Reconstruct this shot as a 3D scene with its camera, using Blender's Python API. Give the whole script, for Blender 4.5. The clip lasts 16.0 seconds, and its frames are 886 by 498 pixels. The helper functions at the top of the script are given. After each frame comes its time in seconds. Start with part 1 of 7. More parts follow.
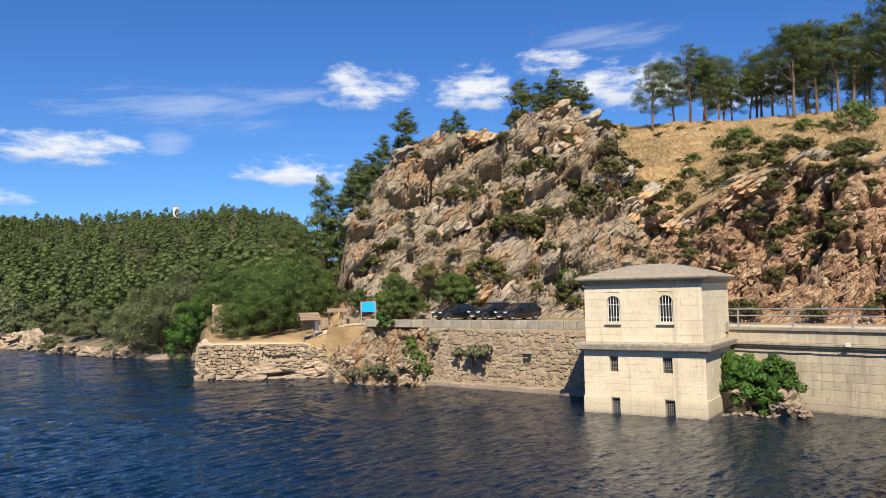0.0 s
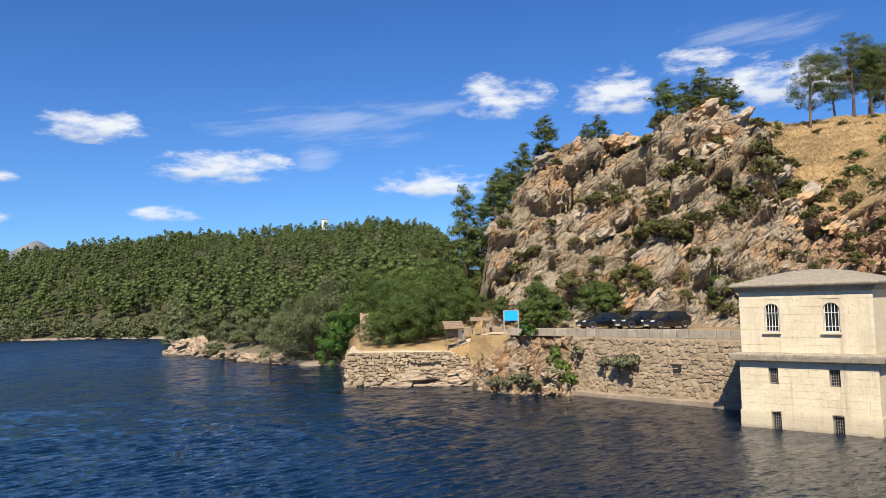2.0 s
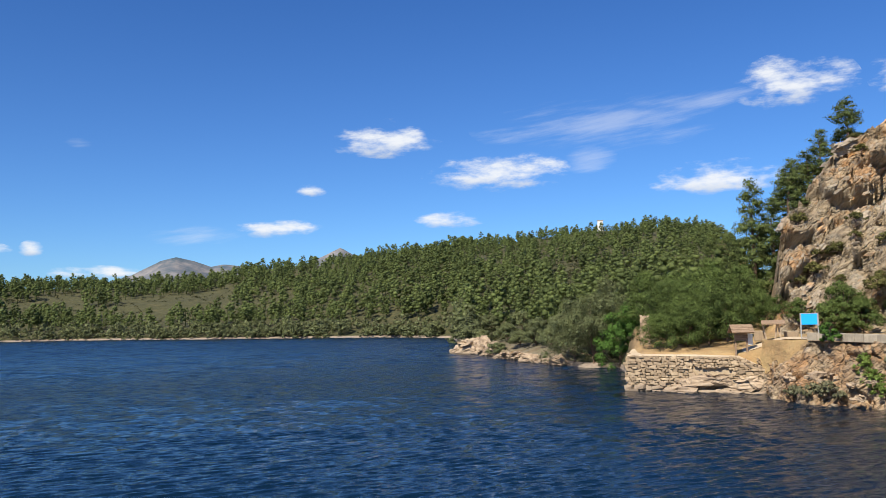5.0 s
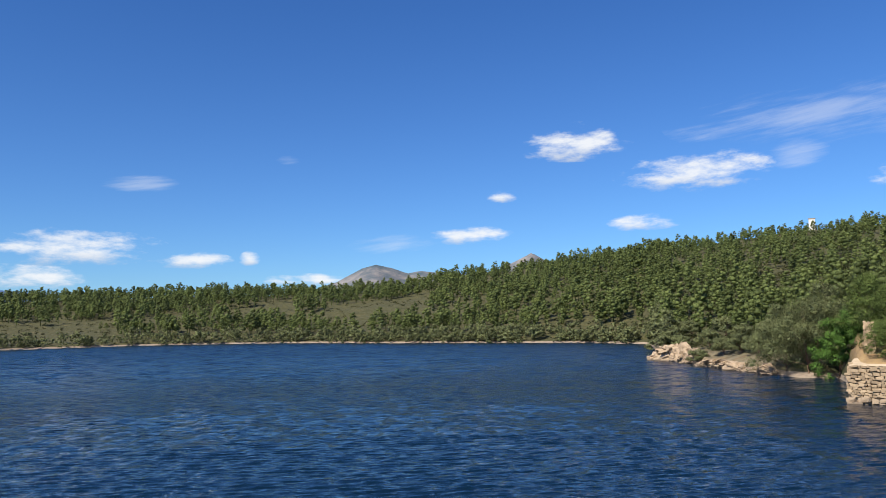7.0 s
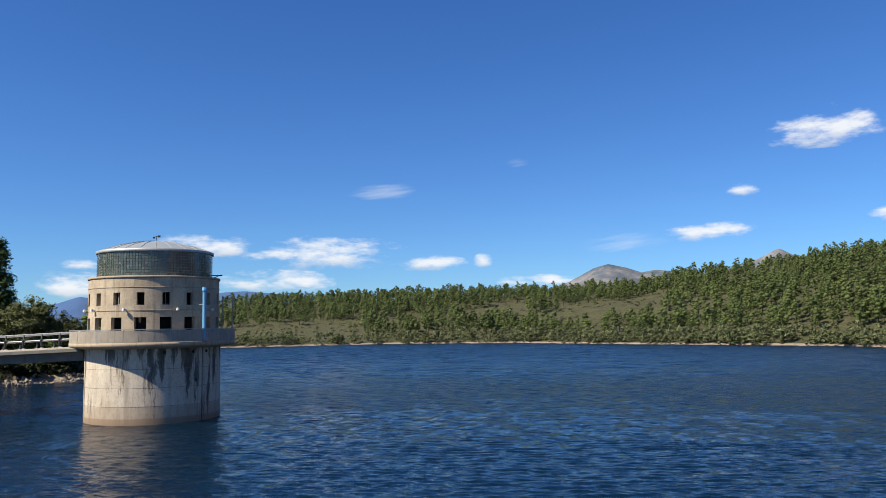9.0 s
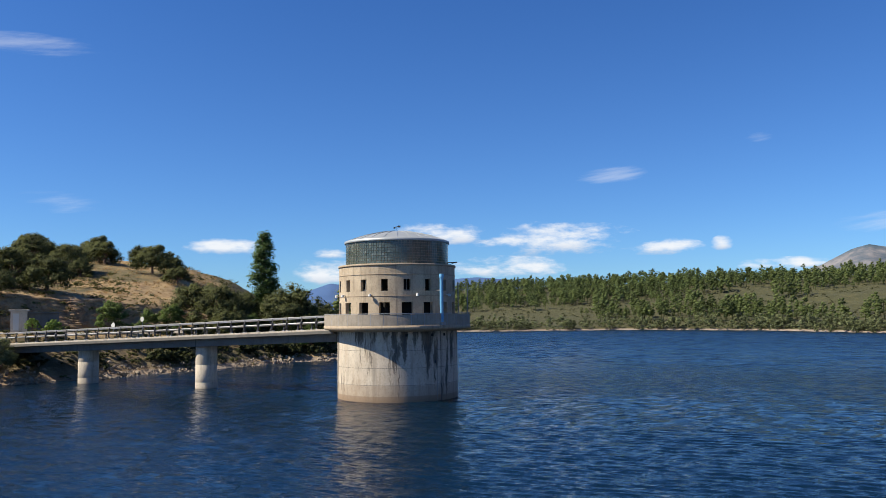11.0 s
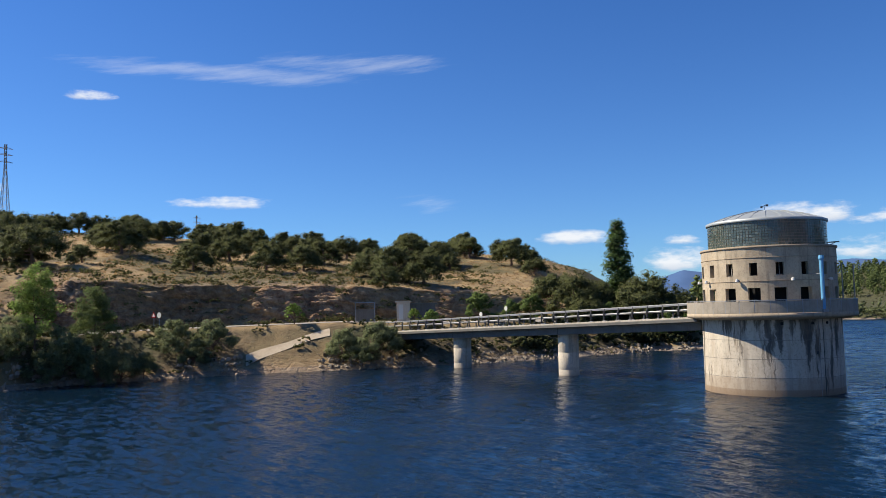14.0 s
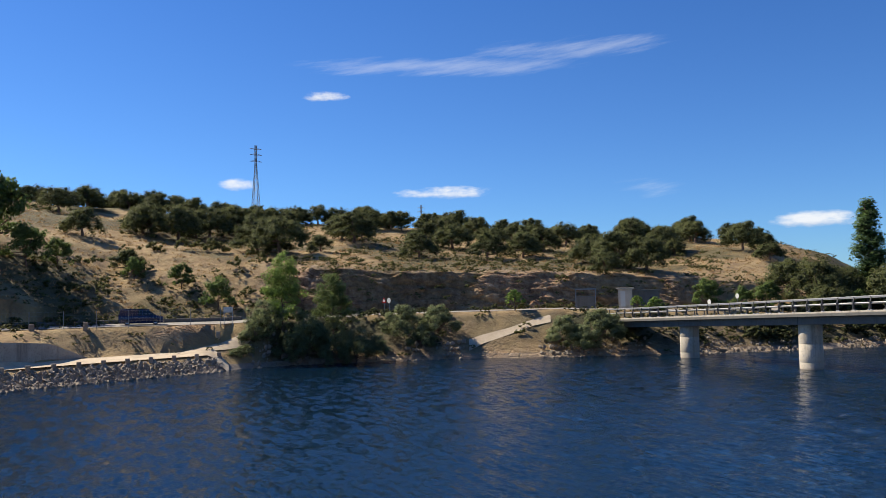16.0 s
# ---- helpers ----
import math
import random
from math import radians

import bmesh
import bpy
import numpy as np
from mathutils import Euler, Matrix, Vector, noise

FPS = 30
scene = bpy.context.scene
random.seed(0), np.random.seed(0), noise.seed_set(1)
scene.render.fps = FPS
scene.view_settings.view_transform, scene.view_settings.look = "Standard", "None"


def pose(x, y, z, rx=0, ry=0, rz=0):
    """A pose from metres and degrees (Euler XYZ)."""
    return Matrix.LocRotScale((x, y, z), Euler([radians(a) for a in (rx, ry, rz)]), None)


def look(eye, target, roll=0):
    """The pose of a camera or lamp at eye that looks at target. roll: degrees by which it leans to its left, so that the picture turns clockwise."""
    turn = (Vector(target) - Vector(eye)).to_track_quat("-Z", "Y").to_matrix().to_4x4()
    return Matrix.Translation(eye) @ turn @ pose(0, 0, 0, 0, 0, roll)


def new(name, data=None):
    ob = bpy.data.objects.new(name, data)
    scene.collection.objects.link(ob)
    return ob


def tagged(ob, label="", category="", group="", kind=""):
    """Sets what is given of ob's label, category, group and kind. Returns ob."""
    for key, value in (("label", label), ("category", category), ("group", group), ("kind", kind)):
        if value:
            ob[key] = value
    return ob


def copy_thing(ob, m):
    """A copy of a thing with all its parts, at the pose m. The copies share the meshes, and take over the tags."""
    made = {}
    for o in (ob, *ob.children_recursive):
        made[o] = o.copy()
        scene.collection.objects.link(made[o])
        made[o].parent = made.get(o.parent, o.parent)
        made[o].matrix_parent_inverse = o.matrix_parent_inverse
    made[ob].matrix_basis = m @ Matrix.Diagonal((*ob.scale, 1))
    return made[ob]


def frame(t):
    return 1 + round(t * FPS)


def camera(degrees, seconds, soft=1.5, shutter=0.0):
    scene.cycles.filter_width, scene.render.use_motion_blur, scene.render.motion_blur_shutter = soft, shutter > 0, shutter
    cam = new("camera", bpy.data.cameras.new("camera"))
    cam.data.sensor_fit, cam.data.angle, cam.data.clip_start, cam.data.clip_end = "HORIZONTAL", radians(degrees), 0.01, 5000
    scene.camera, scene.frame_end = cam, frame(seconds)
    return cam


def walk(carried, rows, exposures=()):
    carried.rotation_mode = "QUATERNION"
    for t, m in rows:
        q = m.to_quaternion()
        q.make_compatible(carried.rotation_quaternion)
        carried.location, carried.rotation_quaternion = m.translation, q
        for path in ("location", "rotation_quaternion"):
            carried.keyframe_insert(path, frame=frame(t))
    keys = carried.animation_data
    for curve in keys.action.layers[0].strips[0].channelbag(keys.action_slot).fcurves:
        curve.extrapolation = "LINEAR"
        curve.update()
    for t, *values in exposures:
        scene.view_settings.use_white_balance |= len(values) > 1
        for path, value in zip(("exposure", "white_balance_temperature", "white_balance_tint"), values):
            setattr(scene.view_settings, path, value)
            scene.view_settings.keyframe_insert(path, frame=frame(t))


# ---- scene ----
cam = camera(58.48, 16.0, 0.65)
EYE = 6.8  # metres above the water
ROWS = [
    (0.0, -0.00, 0.00, 0.00, 3.08, 1.27),
    (0.5, 0.05, -0.10, 2.26, 3.24, 1.39),
    (1.0, 0.06, -0.08, 4.82, 3.48, 1.47),
    (1.5, 0.02, 0.01, 7.50, 3.74, 1.50),
    (2.0, -0.12, 0.15, 10.18, 3.94, 1.48),
    (2.5, -0.19, 0.21, 12.90, 4.07, 1.47),
    (3.0, -0.16, 0.11, 15.83, 4.17, 1.47),
    (3.5, -0.09, -0.02, 19.10, 4.28, 1.37),
    (4.0, -0.03, -0.11, 22.72, 4.36, 1.28),
    (6.5, -0.36, -0.11, 40.38, 4.97, 1.17),
    (7.0, -0.29, -0.16, 43.81, 5.18, 1.09),
    (7.5, -0.25, -0.27, 47.86, 5.42, 0.93),
    (8.0, -0.24, -0.38, 52.12, 5.66, 0.85),
    (8.5, -0.27, -0.16, 56.41, 5.70, 0.90),
    (9.0, -0.26, 0.03, 60.47, 5.49, 0.93),
    (11.5, -0.02, -0.11, 81.40, 4.49, 0.70),
    (12.0, -0.13, -0.10, 85.84, 4.36, 0.88),
    (12.5, -0.34, -0.17, 90.12, 4.33, 1.07),
    (13.0, -0.50, -0.41, 94.16, 4.33, 1.21),
    (13.5, -0.65, -0.63, 98.15, 4.29, 1.24),
    (14.0, -0.71, -0.76, 102.01, 4.25, 1.27),
    (14.5, -0.66, -0.67, 105.98, 4.15, 1.23),
    (15.0, -0.55, -0.66, 110.12, 3.97, 1.16),
    (15.5, -0.74, -0.86, 114.16, 3.78, 1.10),
    (16.0, -0.96, -0.94, 117.77, 3.58, 0.93),
]
walk(cam, [(t, pose(x, y, EYE, 90 + pitch, roll, yaw)) for t, x, y, yaw, pitch, roll in ROWS])

# ---- world and light ----
SUN_AZ, SUN_EL = 180.0, 45.0  # degrees left of +y, and above the horizon


def toward(az, el=0.0):
    a, e = radians(az), radians(el)
    return Vector((-math.sin(a) * math.cos(e), math.cos(a) * math.cos(e), math.sin(e)))


def polar(az, r, z=0.0):
    a = radians(az)
    return Vector((-math.sin(a) * r, math.cos(a) * r, z))


sun = new("sun", bpy.data.lights.new("sun", "SUN"))
sun.data.energy, sun.data.angle, sun.data.color = 5.0, radians(0.53), (1.0, 0.90, 0.74)
sun.matrix_world = look(toward(SUN_AZ, SUN_EL) * 300, (0, 0, 0))

world = bpy.data.worlds.new("sky")
scene.world = world
world.use_nodes = True
wt = world.node_tree
wt.nodes.clear()


def wn(kind, **props):
    n = wt.nodes.new(kind)
    for k, v in props.items():
        if k == "op":
            n.operation = v
        elif k == "ins":
            for i, val in v.items():
                if isinstance(val, bpy.types.NodeSocket):
                    wt.links.new(val, n.inputs[i])
                else:
                    n.inputs[i].default_value = val
    return n


def wmath(op, a, b=0.0, c=0.0, clamp=False):
    n = wn("ShaderNodeMath", op=op, ins={0: a, 1: b, 2: c})
    n.use_clamp = clamp
    return n.outputs[0]


sky = wt.nodes.new("ShaderNodeTexSky")
sky.sky_type, sky.sun_disc = "NISHITA", False
sky.sun_elevation, sky.sun_rotation = radians(SUN_EL), radians(360 - SUN_AZ)
sky.altitude, sky.air_density, sky.dust_density, sky.ozone_density = 1000, 1.0, 0.3, 4.0
# clouds: bearing, height, half width and half height in degrees, and whether they are thin wisps
CLOUDS = [(18.6, 13.0, 6.4, 1.3, 1), (5.3, 14.3, 2.8, 1.5, 0), (25.6, 9.7, 4.0, 1.2, 0), (10.6, 8.5, 3.4, 1.0, 0), (-12.1, 17.4, 4.2, 0.9, 1),
          (-14.0, 13.8, 4.2, 1.7, 0), (-2.4, 14.1, 2.4, 1.6, 0), (-8.4, 15.8, 2.2, 1.0, 0), (19.2, 10.7, 1.4, 0.9, 1), (12.1, 14.2, 4.6, 0.6, 1),
          (33.9, 12.2, 3.1, 1.1, 0), (29.5, 6.5, 1.9, 0.5, 0), (-21.8, 12.8, 3.4, 1.4, 0)]
CLOUDS += [(69.0, 5.0, 4.6, 1.0, 0), (71.8, 3.1, 3.4, 0.75, 0), (39.4, 8.8, 1.0, 0.42, 0), (41.6, 6.0, 2.3, 0.6, 0), (47.3, 5.6, 2.8, 0.5, 1),
           (61.6, 4.4, 2.2, 0.5, 0), (57.5, 4.5, 0.55, 0.42, 0), (65.0, 9.8, 1.9, 0.5, 1), (53.6, 3.0, 2.5, 0.35, 0), (77.2, 5.6, 2.8, 0.7, 0), (54.7, 11.5, 0.9, 0.25, 1)]
CLOUDS += [(92.3, 4.7, 2.1, 0.5, 0), (85.0, 4.3, 1.1, 0.4, 0), (85.6, 2.8, 2.0, 0.8, 0), (118.0, 16.5, 8.6, 0.55, 1), (108.0, 17.5, 6.0, 0.6, 1), (126.3, 14.4, 1.4, 0.35, 0),
           (132.4, 8.1, 1.0, 0.42, 0), (117.4, 7.5, 2.9, 0.42, 0), (102.9, 7.6, 2.0, 0.6, 1), (139.6, 7.1, 1.0, 0.3, 0)]
sky_dir = wt.nodes.new("ShaderNodeTexCoord").outputs["Generated"]
sep = wn("ShaderNodeSeparateXYZ", ins={0: sky_dir})
bearing = wmath("MULTIPLY", wmath("ARCTAN2", wmath("MULTIPLY", sep.outputs[0], -1.0), sep.outputs[1]), 57.29578)
height = wmath("MULTIPLY", wmath("ARCSINE", sep.outputs[2]), 57.29578)
spread = wn("ShaderNodeCombineXYZ", ins={0: wmath("MULTIPLY", bearing, 0.42), 1: wmath("MULTIPLY", height, 1.15), 2: 0.0}).outputs[0]
puff = wn("ShaderNodeTexNoise", ins={"Vector": spread, "Scale": 0.8, "Detail": 9.0, "Roughness": 0.6}).outputs[0]
streak_dir = wn("ShaderNodeCombineXYZ", ins={0: wmath("MULTIPLY", wmath("ADD", bearing, wmath("MULTIPLY", height, 1.6)), 0.16), 1: wmath("ADD", height, wmath("MULTIPLY", bearing, 0.10)), 2: 3.0}).outputs[0]
streak = wn("ShaderNodeTexNoise", ins={"Vector": streak_dir, "Scale": 1.1, "Detail": 6.0, "Roughness": 0.62}).outputs[0]
dense, thin, base = 0.0, 0.0, 0.0
for cb, ch, cw, cv, wisp in CLOUDS:
    u = wmath("DIVIDE", wmath("SUBTRACT", bearing, cb), cw * 1.45)
    v = wmath("DIVIDE", wmath("SUBTRACT", height, ch), cv * 1.6)
    if not wisp:  # flatter below than above
        v = wmath("ADD", v, wmath("MULTIPLY", wmath("MINIMUM", v, 0.0), 0.6))
    near = wmath("SUBTRACT", 1.0, wmath("MULTIPLY_ADD", u, u, wmath("MULTIPLY", v, v)))
    if wisp:
        thin = wmath("MAXIMUM", thin, near)
    else:
        dense = wmath("MAXIMUM", dense, near)
        base = wmath("MAXIMUM", base, wmath("MULTIPLY", wmath("MULTIPLY", v, -1.0), wmath("GREATER_THAN", near, 0.0)))
cover = wmath("MULTIPLY_ADD", wmath("SUBTRACT", puff, 0.5), 5.6, wmath("MULTIPLY", dense, 1.55))
cover = wn("ShaderNodeMapRange", ins={0: cover, 1: 0.3, 2: 2.1, 3: 0.0, 4: 0.95})
cover.interpolation_type = "SMOOTHSTEP"
cover = wmath("MULTIPLY", cover.outputs[0], wmath("GREATER_THAN", dense, 0.001))
veil = wmath("MULTIPLY_ADD", wmath("SUBTRACT", streak, 0.5), 3.0, wmath("MULTIPLY", thin, 0.9))
veil = wn("ShaderNodeMapRange", ins={0: veil, 1: 0.2, 2: 1.5, 3: 0.0, 4: 0.3})
veil.interpolation_type = "SMOOTHSTEP"
veil = wmath("MULTIPLY", veil.outputs[0], wmath("GREATER_THAN", thin, 0.001))
cover = wmath("MAXIMUM", cover, veil)
up_high = wn("ShaderNodeMapRange", ins={0: height, 1: 0.0, 2: 22.0, 3: 0.0, 4: 1.0})
hue = wn("ShaderNodeMixRGB", ins={0: up_high.outputs[0], 1: (0.60, 0.91, 1.26, 1), 2: (0.44, 0.81, 1.30, 1)})
tinted = wn("ShaderNodeMixRGB", ins={0: 1.0, 1: sky.outputs[0], 2: hue.outputs[0]})
tinted.blend_type = "MULTIPLY"
under = wn("ShaderNodeMixRGB", ins={0: wmath("MULTIPLY", base, 1.1, clamp=True), 1: (8.9, 9.15, 9.5, 1), 2: (5.4, 6.1, 7.3, 1)})
clouded = wn("ShaderNodeMixRGB", ins={0: cover, 1: tinted.outputs[0], 2: under.outputs[0]})
SKY_COLOUR = clouded.outputs[0]
sky_bg = wt.nodes.new("ShaderNodeBackground")
wt.links.new(SKY_COLOUR, sky_bg.inputs["Color"])
sky_bg.inputs["Strength"].default_value = 0.068
wt.links.new(sky_bg.outputs[0], wt.nodes.new("ShaderNodeOutputWorld").inputs["Surface"])
scene.view_settings.exposure = 0.6

# ---- tools ----
rng = np.random.default_rng(7)


def material(name, colour=(0.5, 0.5, 0.5), rough=0.8, metal=0.0):
    m = bpy.data.materials.new(name)
    m.use_nodes = True
    b = m.node_tree.nodes["Principled BSDF"]
    b.inputs["Base Color"].default_value = (*colour, 1)
    b.inputs["Roughness"].default_value, b.inputs["Metallic"].default_value = rough, metal
    return m


class Nodes:
    """Short hand for a material's node tree."""

    def __init__(self, m):
        self.m, self.t = m, m.node_tree
        self.bsdf = self.t.nodes["Principled BSDF"]

    def node(self, kind, ins=None, **props):
        n = self.t.nodes.new(kind)
        for k, v in props.items():
            if k == "operation":
                n.operation = v
            elif k == "blend":
                n.blend_type = v
            elif k == "feature":
                n.feature = v
            elif k == "attribute":
                n.attribute_name = v
        for k, v in (ins or {}).items():
            self.put(n.inputs[k], v)
        return n

    def put(self, socket, v):
        if isinstance(v, bpy.types.NodeSocket):
            self.t.links.new(v, socket)
        else:
            socket.default_value = v

    def coords(self, scale=1.0, kind="Object", squash=(1, 1, 1), turn=(0, 0, 0)):
        c = self.t.nodes.new("ShaderNodeTexCoord").outputs[kind]
        return self.node("ShaderNodeMapping", {0: c, "Scale": tuple(scale * s for s in squash), "Rotation": turn}).outputs[0]

    def place(self, scale=1.0, squash=(1, 1, 1), turn=(0, 0, 0)):
        c = self.t.nodes.new("ShaderNodeNewGeometry").outputs["Position"]
        return self.node("ShaderNodeMapping", {0: c, "Scale": tuple(scale * s for s in squash), "Rotation": turn}).outputs[0]

    def beds(self, turn, squash):
        """Places turned first and then stretched along the turned axes."""
        c = self.node("ShaderNodeMapping", {0: self.place(), "Rotation": turn}).outputs[0]
        return self.node("ShaderNodeMapping", {0: c, "Scale": squash}).outputs[0]

    def noise(self, vec, scale=1.0, detail=4.0, rough=0.6):
        return self.node("ShaderNodeTexNoise", {"Vector": vec, "Scale": scale, "Detail": detail, "Roughness": rough}).outputs[0]

    def voronoi(self, vec, scale=1.0, feature="F1"):
        return self.node("ShaderNodeTexVoronoi", {"Vector": vec, "Scale": scale}, feature=feature)

    def ramp(self, fac, stops):
        n = self.node("ShaderNodeValToRGB", {0: fac})
        e = n.color_ramp.elements
        while len(e) < len(stops):
            e.new(0.5)
        for el, (p, c) in zip(e, stops):
            el.position = p
            el.color = (*c, 1) if isinstance(c, tuple) else (c, c, c, 1)
        return n.outputs[0]

    def math(self, op, a, b=0.0, clamp=False):
        n = self.node("ShaderNodeMath", {0: a, 1: b}, operation=op)
        n.use_clamp = clamp
        return n.outputs[0]

    def mix(self, fac, a, b, blend="MIX"):
        n = self.node("ShaderNodeMixRGB", {0: fac}, blend=blend)
        for k, v in ((1, a), (2, b)):
            self.put(n.inputs[k], (*v, 1) if isinstance(v, tuple) and len(v) == 3 else v)
        return n.outputs[0]

    def colour(self, v):
        self.put(self.bsdf.inputs["Base Color"], v)

    def rough(self, v):
        self.put(self.bsdf.inputs["Roughness"], v)

    def bump(self, height, strength=0.5, distance=0.05):
        n = self.node("ShaderNodeBump", {"Strength": strength, "Distance": distance, "Height": height})
        self.put(self.bsdf.inputs["Normal"], n.outputs[0])


def smooth(a, b, x):
    t = np.clip((np.asarray(x, float) - a) / (b - a), 0, 1)
    return t * t * (3 - 2 * t)


def hashed(i, k):
    h = (i[..., 0] * 374761393 + i[..., 1] * 668265263 + i[..., 2] * 2147483647 + k * 974634541).astype(np.int64)
    h = ((h ^ (h >> 13)) * 1274126177) & 0xFFFFFFFF
    h = ((h ^ (h >> 16)) * 2246822519) & 0xFFFFFFFF
    return (h ^ (h >> 15)) / 4294967296.0 % 1.0


def fuzz(p, k=0):
    """Smooth noise from 0 to 1 at the points p."""
    p = np.asarray(p, float)
    i = np.floor(p).astype(np.int64)
    f = p - i
    f = f * f * (3 - 2 * f)
    out = 0
    for dx in (0, 1):
        for dy in (0, 1):
            for dz in (0, 1):
                w = (f[..., 0] if dx else 1 - f[..., 0]) * (f[..., 1] if dy else 1 - f[..., 1]) * (f[..., 2] if dz else 1 - f[..., 2])
                out = out + w * hashed(i + np.array([dx, dy, dz]), k)
    return out


def fractal(p, octaves=4, k=0):
    p, out, w = np.asarray(p, float), 0, 0.5
    for o in range(octaves):
        out = out + w * fuzz(p * 2 ** o, k + o)
        w *= 0.5
    return out / (1 - 0.5 ** octaves)


def blocks(p, k=0):
    """Broken rock: each cell of a Voronoi pattern is a plane of its own, offset and tilted, with open joints. About -1 to 1."""
    i = np.floor(p).astype(np.int64)
    best, next_, off = np.full(len(p), 9.0), np.full(len(p), 9.0), np.zeros(len(p))
    for dx in (-1, 0, 1):
        for dy in (-1, 0, 1):
            for dz in (-1, 0, 1):
                c = i + np.array([dx, dy, dz])
                q = c + np.stack([hashed(c, k), hashed(c, k + 1), hashed(c, k + 2)], -1)
                d = ((p - q) ** 2).sum(1)
                tilt = np.stack([hashed(c, k + 3), hashed(c, k + 4), hashed(c, k + 5)], -1) - 0.5
                v = (hashed(c, k + 6) - 0.5) * 1.2 + ((p - q) * tilt).sum(1) * 1.6
                m = d < best
                next_ = np.where(m, best, np.minimum(next_, d))
                best[m], off[m] = d[m], v[m]
    return off - 0.55 * smooth(0.16, 0.02, np.sqrt(next_) - np.sqrt(best))


class Geo:
    """Gathers vertices and faces for one mesh."""

    def __init__(self):
        self.v, self.f, self.n = [], [], 0

    def add(self, verts, faces):
        self.v += [tuple(q) for q in verts]
        self.f += [tuple(self.n + i for i in face) for face in faces]
        self.n += len(verts)
        return self

    def box(self, x0, x1, y0, y1, z0, z1, m=None):
        vs = [Vector((x, y, z)) for z in (z0, z1) for y in (y0, y1) for x in (x0, x1)]
        if m is not None:
            vs = [m @ q for q in vs]
        return self.add(vs, [(0, 2, 3, 1), (4, 5, 7, 6), (0, 1, 5, 4), (2, 6, 7, 3), (0, 4, 6, 2), (1, 3, 7, 5)])

    def loft(self, rings, close=True, caps=True):
        """Joins rings of equal length."""
        k = len(rings[0])
        vs = [q for r in rings for q in r]
        fs = []
        for a in range(len(rings) - 1):
            for b in range(k if close else k - 1):
                c = (b + 1) % k
                fs.append((a * k + b, a * k + c, (a + 1) * k + c, (a + 1) * k + b))
        if caps and close:
            fs.append(tuple(reversed(range(k))))
            fs.append(tuple((len(rings) - 1) * k + b for b in range(k)))
        return self.add(vs, fs)

    def tube(self, path, radii, sides=6):
        path = [Vector(q) for q in path]
        if not hasattr(radii, "__len__"):
            radii = [radii] * len(path)
        rings = []
        for i, q in enumerate(path):
            d = (path[min(i + 1, len(path) - 1)] - path[max(i - 1, 0)]).normalized()
            u = d.cross(Vector((0, 0, 1)) if abs(d.z) < 0.95 else Vector((1, 0, 0))).normalized()
            w = u.cross(d)
            rings.append([q + (u * math.cos(t) - w * math.sin(t)) * radii[i] for t in (2 * math.pi * s / sides for s in range(sides))])
        return self.loft(rings)

    def lathe(self, profile, steps=48, a0=0.0, a1=360.0, m=None):
        """Turns (r, z) round the z axis."""
        full = abs(a1 - a0) >= 359.9
        cnt = steps if full else steps + 1
        rings = []
        for s in range(cnt):
            t = radians(a0 + (a1 - a0) * s / steps)
            ring = [Vector((r * math.cos(t), r * math.sin(t), z)) for r, z in profile]
            rings.append([m @ q for q in ring] if m is not None else ring)
        if full:
            rings.append(rings[0])
        return self.loft(rings, close=False, caps=False)

    def mesh(self, name, mats=(), flat=True):
        me = bpy.data.meshes.new(name)
        me.from_pydata(self.v, [], self.f)
        for mt in mats if isinstance(mats, (list, tuple)) else [mats]:
            me.materials.append(mt)
        if not flat:
            me.shade_smooth()
        me.update()
        return me


def quads(name, verts, faces, mat, flat=True):
    """A mesh from arrays."""
    me = bpy.data.meshes.new(name)
    nv, nf, k = len(verts), len(faces), faces.shape[1]
    me.vertices.add(nv)
    me.vertices.foreach_set("co", np.ascontiguousarray(verts, dtype=np.float32).ravel())
    me.loops.add(nf * k)
    me.loops.foreach_set("vertex_index", np.ascontiguousarray(faces, dtype=np.int32).ravel())
    me.polygons.add(nf)
    me.polygons.foreach_set("loop_start", np.arange(0, nf * k, k, dtype=np.int32))
    me.polygons.foreach_set("loop_total", np.full(nf, k, dtype=np.int32))
    me.update(calc_edges=True)
    me.validate()
    if mat:
        me.materials.append(mat)
    if not flat:
        me.shade_smooth()
    return me


def part(name, geo, mat, parent, label="", bevel=0.0, flat=True, m=None):
    """Links a Geo (or mesh) as one mesh object under a thing or a part."""
    me = geo.mesh(name, mat, flat) if isinstance(geo, Geo) else geo
    ob = new(name, me)
    if parent is not None:
        ob.parent = parent
    if m is not None:
        ob.matrix_basis = m
    if label:
        ob["label"] = label
    if bevel:
        b = ob.modifiers.new("bevel", "BEVEL")
        b.width, b.segments, b.limit_method, b.angle_limit = bevel, 2, "ANGLE", radians(40)
    return ob


def thing(name, label, category, m=None, group="", kind=""):
    ob = new(name)
    ob.empty_display_size = 0.2
    if m is not None:
        ob.matrix_basis = m
    return tagged(ob, label, category, group, kind)

